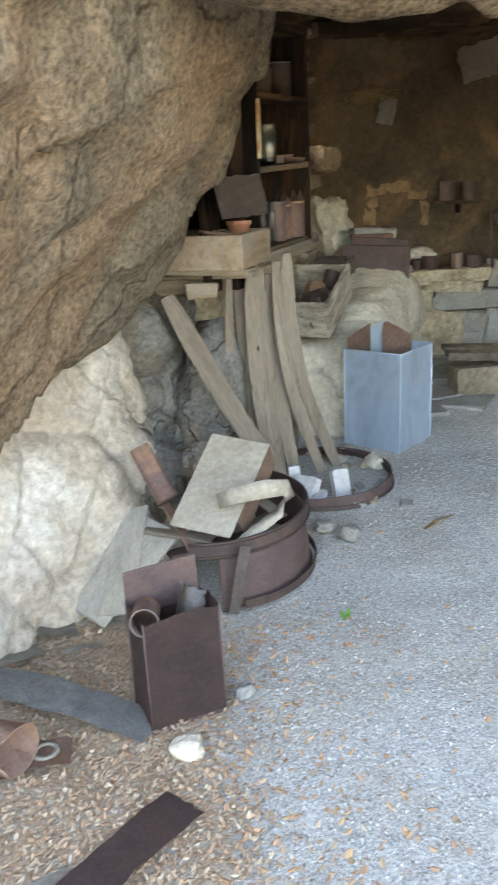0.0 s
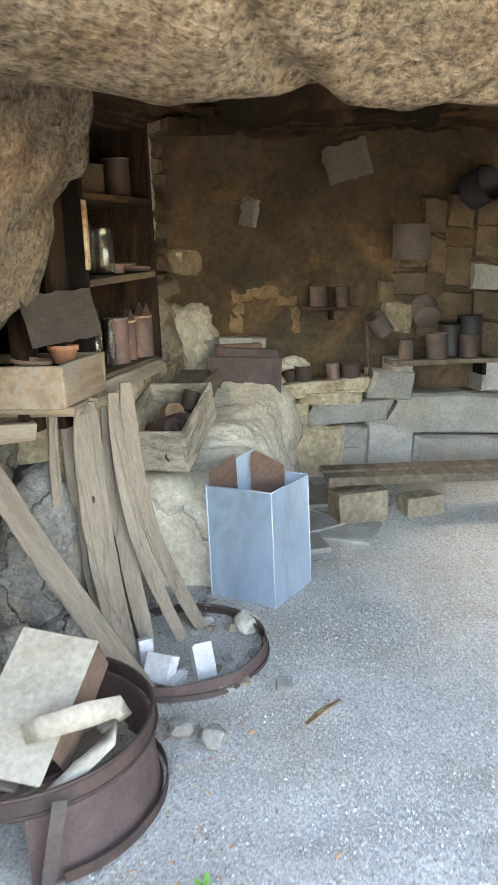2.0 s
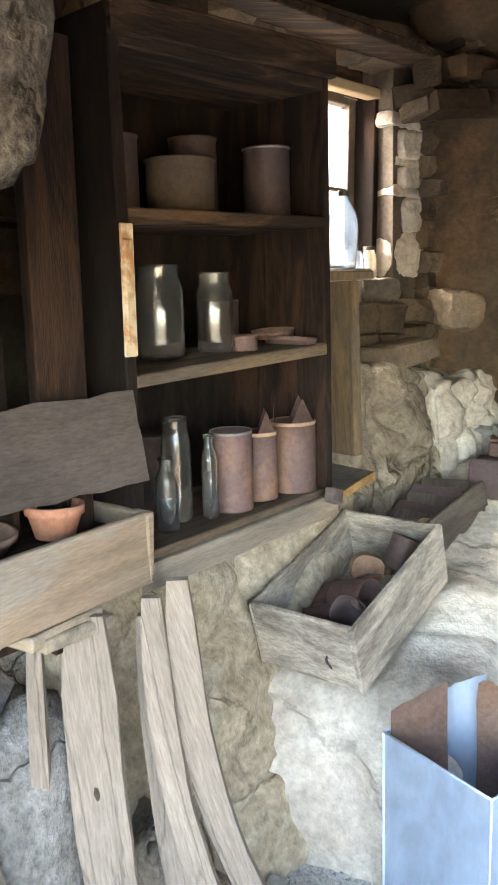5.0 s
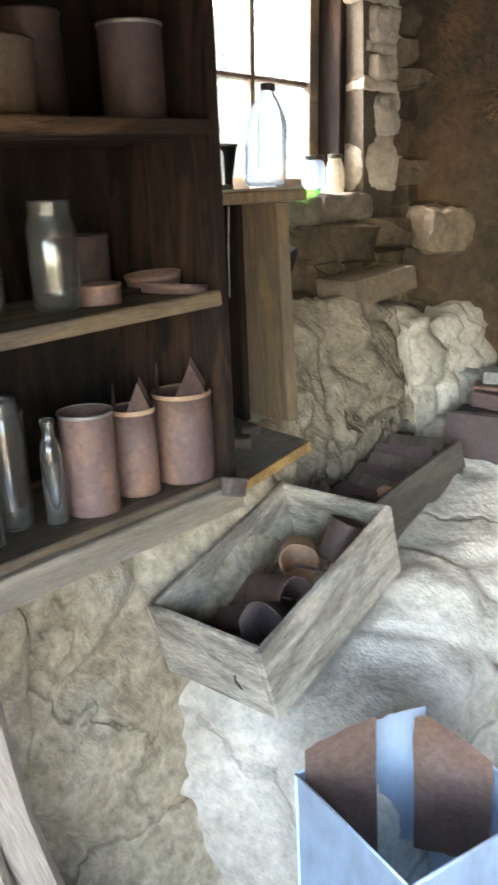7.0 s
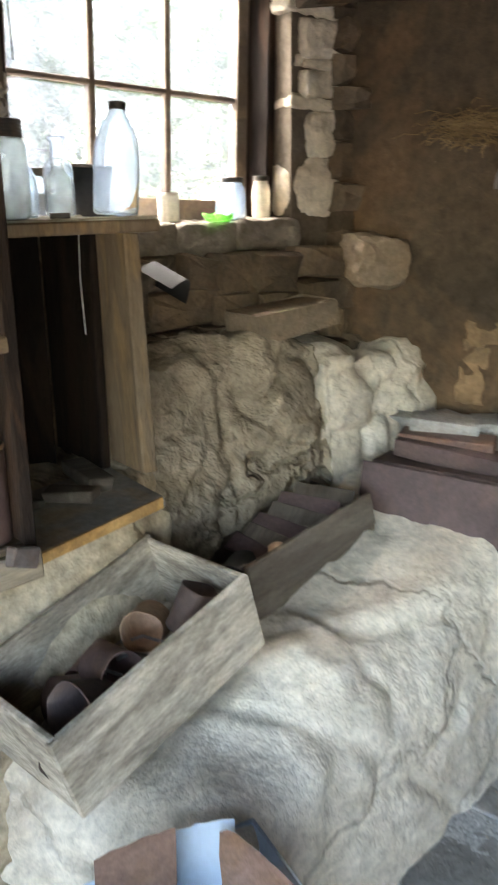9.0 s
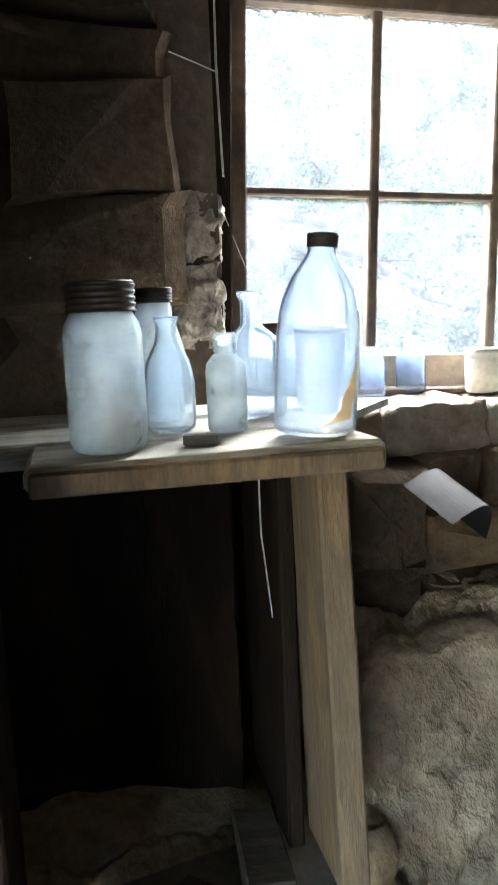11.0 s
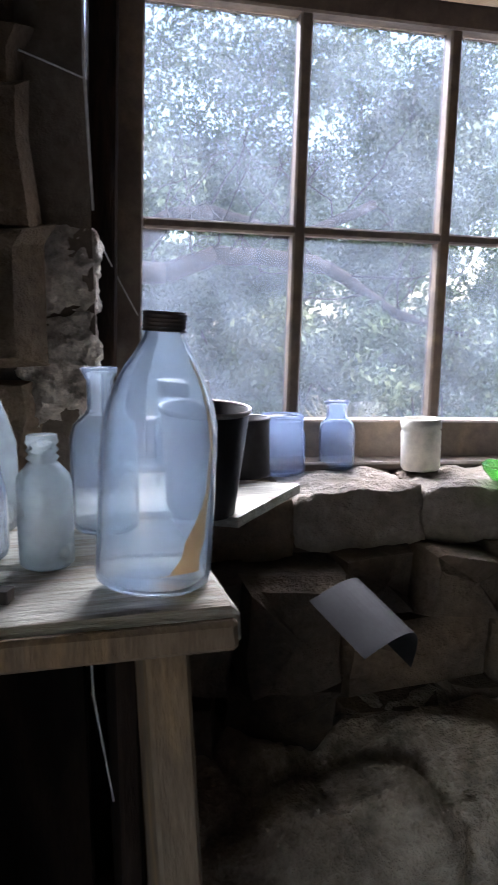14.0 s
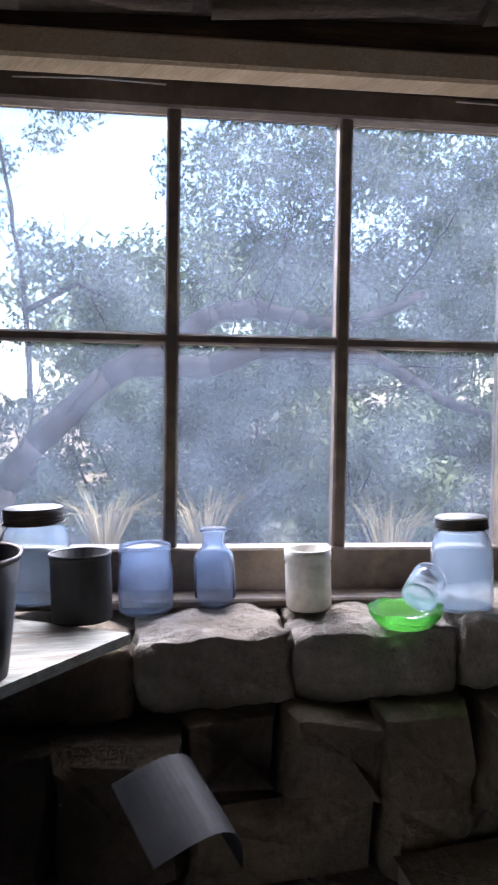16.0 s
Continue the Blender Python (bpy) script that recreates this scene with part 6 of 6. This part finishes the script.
for k, (x, r, h) in enumerate(((1.02, 0.03, 0.07), (1.10, 0.052, 0.095), (1.27, 0.04, 0.10), (1.37, 0.055, 0.09))):
    tin("tin", pose(x, 5.30, 0.797), r, h, RUST_DARK if k != 2 else TIN_GREY, "dull rusty tin on the stone ledge", group="tins on the ledge")
pebble_stone(1.02, 5.36, 0.26, 0.14, 0.08, PALE_ROCK, "pale flat stone lying on the ledge", 4, seed=3, dz=0.80 - ground_z(1.02, 5.36) + 0.075)
tin("bucket", pose(1.735, 5.31, 1.45, 0, 2, 0), 0.105, 0.195, RUST_GREY, "rusty bucket hanging on the stone wall", category="bucket")
tin("tin", pose(1.58, 5.30, 1.05, 0, -35, 10), 0.055, 0.12, RUST_GREY, "grey tin hanging tilted on the wall")
tin("tin", pose(1.84, 5.33, 1.12, -50, 35, 20), 0.075, 0.12, RUST_GREY, "dented grey-brown tin hooked on the wall")
tin("cooking_pot", pose(2.09, 5.34, 1.80, 70, 0, 30), 0.10, 0.14, BLACK_TIN, "black sooty pot hanging high on the wall", category="pot")
bm = bmesh.new()
tube(bm, [(1.475, 5.26, 0.80), (1.48, 5.34, 1.15)], 0.008, 8)
tagged(part("iron_rod", bm, RUST_DARK), "thin iron rod leaning at the back wall", "rod")
warped("rag", 0.26, 0.20, 0.004, pose(1.40, 5.40, 2.00, 0, -14, 0), RAG, "torn pale canvas scrap hanging on the rock wall", "rag", 0.03, 3, ragged=0.012)
warped("paper_pocket", 0.10, 0.15, 0.004, pose(0.84, 5.40, 1.745, 4, 12, -8), RAG, "pale tin holder fixed to the wall below a nest", "holder", 0.03, 6, ragged=0.008)


def straw_nest(c, w, h, d, n, seed):
    rnd = random.Random(seed)
    bm = bmesh.new()
    for _ in range(n):
        p = Vector((rnd.gauss(0, w / 3), rnd.gauss(0, d / 4), rnd.gauss(0, h / 4)))
        q2 = p + Vector((rnd.uniform(-0.07, 0.07), rnd.uniform(-0.02, 0.02), rnd.uniform(-0.03, 0.02)))
        tube(bm, [p, (p + q2) / 2 + Vector((0, 0, 0.008)), q2], 0.0015, 3)
    ob = part("nest", bm, STRAW)
    ob.location = c
    tagged(ob, "straggling straw nest on the rock wall", "nest")


OCHRE = material("ochre_plaster", (0.29, 0.185, 0.105), (0.17, 0.115, 0.07), 14, 0.95, bump=0.9, grain=60, c=(0.14, 0.105, 0.07), cmix=0.6, cscale=9, bdist=0.006)
for k, (x, z, w, h) in enumerate(((0.75, 1.18, 0.075, 0.20), (0.86, 1.298, 0.27, 0.07), (1.045, 1.25, 0.12, 0.05), (1.09, 1.14, 0.05, 0.15))):
    lumpy_block("plaster", (w, 0.03, h), pose(x, 5.462, z, 0, 4 * (-1) ** k, 0), OCHRE, 11 + k, 0.012, 20, 5, bpy.data.objects["wall_back"])
straw_nest((0.72, 5.40, 1.835), 0.17, 0.08, 0.07, 320, 4)
bm = bmesh.new()
box(bm, (1.7, 0.12, 0.10), pose(1.75, 5.25, 2.22, 0, -2, 0), 0.01, 0.012, 4)
tagged(part("roof_beam", bm, DARK_WOOD_X), "sooty old beam under the rock ceiling", "beam", "", "structure")
rnd = random.Random(31)
for k in range(14):
    bm = bmesh.new()
    stone_mesh(bm, (rnd.uniform(0.16, 0.30), rnd.uniform(0.12, 0.2), rnd.uniform(0.03, 0.09)), Matrix(), k, 0.012)
    ob = part("roof_slab", bm, SOOT_WALL if k % 3 else BROWN_STONE)
    ob.matrix_world = pose(0.36 + 0.028 * k + rnd.uniform(-0.04, 0.04), 5.30 + rnd.uniform(-0.05, 0.08), 2.18 + 0.05 * (k % 5), rnd.uniform(-8, 8), rnd.uniform(-10, 10), rnd.uniform(20, 60))
    ob.parent = wall_window
    ob.matrix_parent_inverse = wall_window.matrix_world.inverted()

# ---- outside the window ----
def leaf_cloud(name, centres, count, size, mat, seed, parent=None, label=""):
    """Many small bent leaves round the given centres (place, radius)."""
    rng = np.random.default_rng(seed)
    w = np.array([r ** 2.2 for _, r in centres])
    pick = rng.choice(len(centres), count, p=w / w.sum())
    c = np.array([centres[i][0] for i in range(len(centres))])[pick]
    r = np.array([centres[i][1] for i in range(len(centres))])[pick]
    d = rng.normal(size=(count, 3))
    d /= np.linalg.norm(d, axis=1)[:, None]
    p = c + d * (r * rng.uniform(0.25, 1.0, count) ** 0.6)[:, None] * np.array([1, 1, 0.75])
    a = rng.normal(size=(count, 3))
    a /= np.linalg.norm(a, axis=1)[:, None]
    b = np.cross(a, rng.normal(size=(count, 3)))
    b /= np.linalg.norm(b, axis=1)[:, None]
    s = (size * rng.uniform(0.6, 1.4, count))[:, None]
    v = np.concatenate([p - a * s, p + b * s * 0.45, p + a * s, p - b * s * 0.45], axis=1).reshape(-1, 3)
    me = bpy.data.meshes.new(name)
    f = np.arange(count * 4).reshape(-1, 4)
    me.from_pydata(v.tolist(), [], f.tolist())
    me.materials.append(mat)
    ob = new(name, me)
    if parent:
        ob.parent = parent
    return tagged(ob, label)


def branch(bm, a, b, r0, r1, bend, seed, n=8, seg=8):
    pts, rad = [], []
    for i in range(n + 1):
        f = i / n
        p = Vector(a).lerp(Vector(b), f) + Vector((noise.noise(Vector((seed, f * 3, 0))), noise.noise(Vector((seed, f * 3, 5))), noise.noise(Vector((seed, f * 3, 9))))) * bend
        pts.append(p)
        rad.append((r0 + (r1 - r0) * f) * (1 + 0.15 * noise.noise(Vector((seed, f * 6, 2)))))
    tube(bm, pts, rad, seg)
    return pts


def tree(m, thick, limbs, clumps, leaves, size, seed, label, mat):
    root = thing("tree", m, label, "tree")
    bm = bmesh.new()
    tips = []
    rnd = random.Random(seed)
    for k, pts in enumerate(limbs):
        r0 = (0.12, 0.085)[min(k, 1)] if thick else 0.03
        for i in range(len(pts) - 1):
            f0, f1 = i / len(pts), (i + 1) / len(pts)
            branch(bm, pts[i], pts[i + 1], r0 * (1 - 0.75 * f0), r0 * (1 - 0.75 * f1), 0.02, seed + k * 7 + i, 4, 9)
            for _ in range(2):
                p = Vector(pts[i]).lerp(Vector(pts[i + 1]), rnd.random())
                q2 = p + Vector((rnd.uniform(-0.7, 0.7), rnd.uniform(-0.6, 0.6), rnd.uniform(-0.1, 0.9)))
                branch(bm, p, q2, 0.009, 0.003, 0.10, seed + k + i + rnd.random() * 50, 6, 5)
                tips.append((tuple(q2), 0.35))
                for _ in range(3):
                    q3 = q2 + Vector((rnd.uniform(-0.4, 0.4), rnd.uniform(-0.4, 0.4), rnd.uniform(-0.2, 0.5)))
                    branch(bm, q2, q3, 0.004, 0.0015, 0.06, rnd.random() * 90, 4, 4)
    part("trunk", bm, BARK, root, smooth=True)
    leaf_cloud("crown", list(clumps), leaves, size, mat, seed, root)
    return root


def clumps_in(x, y, z, n, r, seed, clear=None):
    rnd = random.Random(seed)
    out = []
    while len(out) < n:
        p = (rnd.uniform(*x), rnd.uniform(*y), rnd.uniform(*z))
        if clear and clear(p):
            continue
        out.append((p, rnd.uniform(*r)))
    return out


def opening(p):
    """The bright gap in the crown, towards the open sky."""
    k = 5.1 / (p[1] + 1.09)
    s, z = -0.04 + (p[0] + 0.04) * k, 1.87 + (p[2] - 1.87) * k
    return (-0.30 < s < 0.34 and 3.05 < z < 4.8) or (0.10 < s < 0.34 and z > 2.7) or (s < -0.3 and z > 3.1 and (s * 7.3 + z * 3.1) % 1 < 0.4)


limb_a = [(-1.5, 5.2, 0.2), (-1.07, 5.0, 1.31), (-0.85, 5.0, 1.60), (-0.33, 5.0, 2.07), (0.09, 5.0, 2.28), (0.50, 5.0, 2.53), (0.80, 5.0, 2.57), (1.19, 5.05, 2.47), (1.54, 5.1, 2.42), (2.2, 5.3, 2.7)]
limb_b = [(-0.1, 5.0, 2.16), (0.44, 4.9, 2.13), (0.80, 4.9, 2.26), (1.10, 4.9, 2.25), (1.45, 4.95, 2.24), (1.71, 5.0, 2.18), (1.98, 5.0, 2.01), (2.26, 5.0, 1.83), (2.63, 5.0, 1.70), (3.3, 5.0, 1.55)]
limb_c = [(-1.05, 6.4, 0.3), (-1.02, 6.2, 2.4), (-1.05, 6.2, 3.0), (-1.15, 6.2, 3.8), (-1.3, 6.2, 5.0)]
tree(W, True, [limb_a, limb_b], clumps_in((0.0, 6.0), (5.2, 7.6), (2.5, 6.4), 90, (0.3, 0.65), 3, opening) + clumps_in((0.55, 2.5), (6.2, 8.4), (2.8, 5.4), 40, (0.3, 0.55), 13, opening), 100000, 0.030, 5, "gnarled live oak with a low arching limb outside the window", LEAF_GREEN)
tree(W, False, [limb_c, [(-1.03, 6.2, 2.7), (-0.6, 6.3, 2.95), (-0.25, 6.4, 2.8)]], clumps_in((-3.6, -0.1), (5.8, 7.4), (2.5, 6.0), 46, (0.2, 0.45), 8, opening), 22000, 0.028, 9, "slender oak with dark branches against the sky", LEAF_GREEN)
for k, (s, y, z, r, n) in enumerate(((-1.6, 6.2, 1.0, 0.8, 2600), (0.5, 6.4, 1.1, 0.9, 3200), (1.5, 6.6, 1.4, 1.0, 3600), (2.6, 6.4, 1.4, 1.0, 3400), (-0.2, 9.0, 1.9, 1.3, 3200), (1.6, 9.5, 2.4, 1.6, 4200), (1.7, 5.0, 1.0, 0.8, 2600), (2.9, 5.4, 1.2, 1.0, 3000), (1.1, 7.5, 1.6, 1.3, 3600), (-0.6, 8.0, 1.3, 1.2, 3000), (3.2, 8.0, 2.0, 1.6, 4200), (5.0, 7.0, 1.8, 1.6, 3600), (-3.2, 7.0, 1.2, 1.3, 3000))):
    root = thing("bush", W @ pose(s, y, 0), "dense grey-green scrub bush on the slope outside", "bush", "bushes outside")
    bm = bmesh.new()
    rnd = random.Random(k)
    for _ in range(9):
        branch(bm, (rnd.uniform(-0.15, 0.15), 0, 0.1), (rnd.uniform(-r, r) * 0.9, rnd.uniform(-r, r) * 0.5, z + rnd.uniform(-0.3, 0.8) * r), 0.02, 0.004, 0.12, rnd.random() * 80, 6, 5)
    part("stems", bm, BARK, root, smooth=True)
    leaf_cloud("foliage", clumps_in((-r, r), (-r * 0.6, r * 0.6), (0.3, z + r), 18, (r * 0.25, r * 0.5), k + 30), n * 4, 0.034, SCRUB, k, root)
for k, (s, y, w, h) in enumerate(((2.5, 14.0, 9.0, 4.2), (-7.0, 16.0, 7.0, 2.6), (9.0, 13.0, 8.0, 5.0))):
    root = thing("far_trees", W @ pose(s, y, 0.2), "bank of far trees on the hillside", "trees", "far trees", "stuff")
    leaf_cloud("foliage", clumps_in((-w / 2, w / 2), (-1.5, 1.5), (0.3, h), 40, (0.6, 1.2), k + 60), 16000, 0.10, SCRUB, k + 5, root)
bm = bmesh.new()
rnd = random.Random(4)
for c in ((-0.35, 4.6, 0.75), (0.35, 4.8, 0.7), (1.6, 4.4, 0.6), (-0.9, 4.0, 0.6)):
    for _ in range(60):
        a = rnd.uniform(0, 6.28)
        d = rnd.uniform(0.1, 0.45)
        tube(bm, [(c[0], c[1], c[2]), (c[0] + math.cos(a) * d * 0.5, c[1] + math.sin(a) * d * 0.5, c[2] + 0.4), (c[0] + math.cos(a) * d, c[1] + math.sin(a) * d, c[2] + rnd.uniform(0.35, 0.62))], [0.006, 0.005, 0.001], 3)
ob = part("dry_grass", bm, DRY_GRASS)
ob.matrix_world = W
tagged(ob, "tufts of dry straw-coloured grass outside", "grass", "", "stuff")


# ---- gravel grains and leaf litter ----
def scatter_mesh(name, places, base_v, base_f, mat, label, cat, seed, lo, hi, flat=0.7, curl=0.0):
    rng = np.random.default_rng(seed)
    n = len(places)
    bv = np.array(base_v, float)
    s = rng.uniform(lo, hi, n)
    ang = rng.uniform(0, 6.283, n)
    tx, ty = rng.normal(0, 0.35, n), rng.normal(0, 0.35, n)
    ca, sa = np.cos(ang), np.sin(ang)
    k = len(bv)
    asp = rng.uniform(0.6, 1.0, n)
    x0, y0, z0 = np.tile(bv[:, 0], (n, 1)), np.tile(bv[:, 1], (n, 1)) * asp[:, None], np.tile(bv[:, 2], (n, 1)) * flat
    x0, y0 = x0 * (1 + rng.normal(0, 0.12, (n, k))), y0 * (1 + rng.normal(0, 0.12, (n, k)))
    z0 = z0 + x0 * tx[:, None] + y0 * ty[:, None]
    P = np.array(places)
    X = P[:, 0:1] + (x0 * ca[:, None] - y0 * sa[:, None]) * s[:, None]
    Y = P[:, 1:2] + (x0 * sa[:, None] + y0 * ca[:, None]) * s[:, None]
    Z = P[:, 2:3] + z0 * s[:, None]
    v = np.stack([X, Y, Z], axis=2).reshape(-1, 3)
    faces = [tuple(i * k + j for j in f) for i in range(n) for f in base_f]
    me = bpy.data.meshes.new(name)
    me.from_pydata(v.tolist(), [], faces)
    me.materials.append(mat)
    tagged(new(name, me), label, cat, "", "stuff")


def isle_material(name, cols, rough=0.9):
    """Each grain or leaf takes one of some colours of its own."""
    m = bpy.data.materials.new(name)
    m.use_nodes = True
    nd, ln = m.node_tree.nodes, m.node_tree.links
    g, r = nd.new("ShaderNodeNewGeometry"), nd.new("ShaderNodeValToRGB")
    ln.new(g.outputs["Random Per Island"], r.inputs[0])
    el = r.color_ramp.elements
    while len(el) < len(cols):
        el.new(0.5)
    for i, c in enumerate(cols):
        el[i].position, el[i].color = i / (len(cols) - 1), (*c, 1)
    ln.new(r.outputs[0], nd["Principled BSDF"].inputs["Base Color"])
    nd["Principled BSDF"].inputs["Roughness"].default_value = rough
    return m


def ground_at(x, y):
    return ground_z(x, y) + 0.006 * fbm((x * 6, y * 6, 0), 4) + 0.012 * fbm((x * 1.3, y * 1.3, 3), 2)


def soil_patch():
    step = 0.03
    bm = bmesh.new()
    vs = {}
    for j in range(60):
        for i in range(64):
            x, y = -1.4 + i * step, 0.9 + j * step
            if x + 0.22 * (y - 1.2) + 0.16 * fbm((x * 3, y * 3, 7), 3) + 0.22 * noise.noise(Vector((x * 11, y * 11, 2))) < -0.06:
                for a, b in ((0, 0), (1, 0), (1, 1), (0, 1)):
                    key = (i + a, j + b)
                    if key not in vs:
                        px, py = -1.4 + key[0] * step, 0.9 + key[1] * step
                        vs[key] = bm.verts.new((px, py, ground_at(px, py) + 0.004))
                bm.faces.new([vs[(i + a, j + b)] for a, b in ((0, 0), (1, 0), (1, 1), (0, 1))])
    tagged(part("soil", bm, SOIL, smooth=True), "brown leafy soil at the foot of the rocks", "soil", "", "structure")


soil_patch()
rnd = random.Random(11)
octa_v = [(1, 0, 0), (-1, 0, 0), (0, 1, 0), (0, -1, 0), (0, 0, 1), (0, 0, -0.6)]
octa_f = [(0, 2, 4), (2, 1, 4), (1, 3, 4), (3, 0, 4), (2, 0, 5), (1, 2, 5), (3, 1, 5), (0, 3, 5)]
spots = []
for _ in range(42000):
    y = 0.7 + 4.2 * rnd.random() ** 1.6
    x = rnd.uniform(-0.5 if y < 2.4 else -0.1, min(0.5 + 0.42 * y, 2.3))
    spots.append((x, y, ground_at(x, y) + 0.001))
scatter_mesh("gravel_grains", spots, octa_v, octa_f, isle_material("grains", [(0.58, 0.575, 0.56), (0.30, 0.295, 0.285), (0.50, 0.495, 0.48), (0.14, 0.132, 0.12), (0.54, 0.53, 0.51), (0.36, 0.30, 0.235), (0.22, 0.215, 0.21)]), "loose pale grey gravel grains over the floor", "gravel", 1, 0.002, 0.0065)
leaf_v = [(-1, 0, 0.1), (-0.35, 0.56, 0.0), (0.4, 0.5, 0.12), (1, 0, 0.3), (0.4, -0.5, 0.12), (-0.35, -0.56, 0.0)]
leaf_f = [(0, 1, 2, 3), (0, 3, 4, 5)]
spots = []
while len(spots) < 24000:
    x, y = rnd.gauss(-0.40, 0.32), rnd.uniform(1.0, 2.4)
    if x > 0.06 + rnd.gauss(0, 0.10) - 0.22 * (y - 1.2) + 0.12 * noise.noise(Vector((x * 5, y * 5, 0))) or x < -1.3:
        continue
    spots.append((x, y, ground_at(x, y) + rnd.uniform(0.002, 0.016)))
scatter_mesh("leaf_litter", spots, leaf_v, leaf_f, isle_material("litter", [(0.46, 0.30, 0.19), (0.54, 0.43, 0.32), (0.28, 0.16, 0.10), (0.50, 0.35, 0.235), (0.40, 0.235, 0.145), (0.52, 0.44, 0.35)]), "dry brown oak leaf litter on the ground", "leaf litter", 2, 0.003, 0.0105, 1.0)
spots = []
for _ in range(3400):
    x, y = rnd.uniform(-0.15, 0.75), rnd.uniform(1.0, 3.2)
    if rnd.random() < max(0.06, 1.0 - (x + 0.15) * 1.6) * (1.0 if y < 2.4 else 0.4):
        spots.append((x, y, ground_at(x, y) + 0.005))
scatter_mesh("scattered_leaves", spots, leaf_v, leaf_f, isle_material("fallen", [(0.42, 0.22, 0.12), (0.50, 0.33, 0.2), (0.36, 0.2, 0.12)]), "single fallen brown leaves on the gravel", "leaves", 3, 0.004, 0.013, 1.2)
bm = bmesh.new()
for x, y, r in ((0.258, 2.376, 0.4), (0.27, 2.40, 1.4), (0.25, 2.39, 2.6)):
    vs = [bm.verts.new((x + 0.013 * (a * math.cos(r) - b * math.sin(r)), y + 0.013 * (a * math.sin(r) + b * math.cos(r)), ground_z(x, y) + 0.012 + 0.012 * a)) for a, b, _ in leaf_v]
    bm.faces.new((vs[0], vs[1], vs[2], vs[3]))
    bm.faces.new((vs[0], vs[3], vs[4], vs[5]))
tagged(part("seedling", bm, FRESH_LEAF), "tiny fresh green seedling in the gravel", "plant")
bm = bmesh.new()
strip(bm, [(0.62, 2.95, ground_z(0, 2.95) + 0.012), (0.68, 2.99, ground_z(0, 2.95) + 0.03), (0.75, 3.06, ground_z(0, 3.0) + 0.014)], [0.02, 0.045, 0.012], 0.002, (0.5, -0.6, 0.3))
tagged(part("dry_leaf", bm, LEAF_DRY), "curled tan dead leaf on the gravel", "leaf")

# ---- cobweb threads round the window ----
WEB = material("cobweb", (0.62, 0.62, 0.60), (0.5, 0.5, 0.48), 30, 0.9, bump=0.0)
for k, pts in enumerate((((-0.292, -0.14, 1.93), (-0.262, -0.10, 1.875), (-0.238, -0.06, 1.835)), ((-0.300, -0.235, 2.25), (-0.304, -0.24, 2.10), (-0.300, -0.235, 1.95)),
                         ((-0.37, -0.26, 2.105), (-0.335, -0.25, 2.095), (-0.302, -0.24, 2.085)), ((-0.18, -0.08, 2.258), (-0.08, -0.10, 2.250), (0.0, -0.07, 2.256)), ((-0.330, -0.53, 1.605), (-0.328, -0.52, 1.52), (-0.314, -0.50, 1.41)), ((0.36, -0.09, 2.235), (0.42, -0.10, 2.228), (0.45, -0.07, 2.240)))):
    bm = bmesh.new()
    tube(bm, pts, 0.0011 if k != 1 else 0.0018, 4)
    ob = part("cobweb", bm, WEB)
    ob.matrix_world = W
    tagged(ob, "thin dusty cobweb thread beside the window frame", "cobweb", "cobwebs")
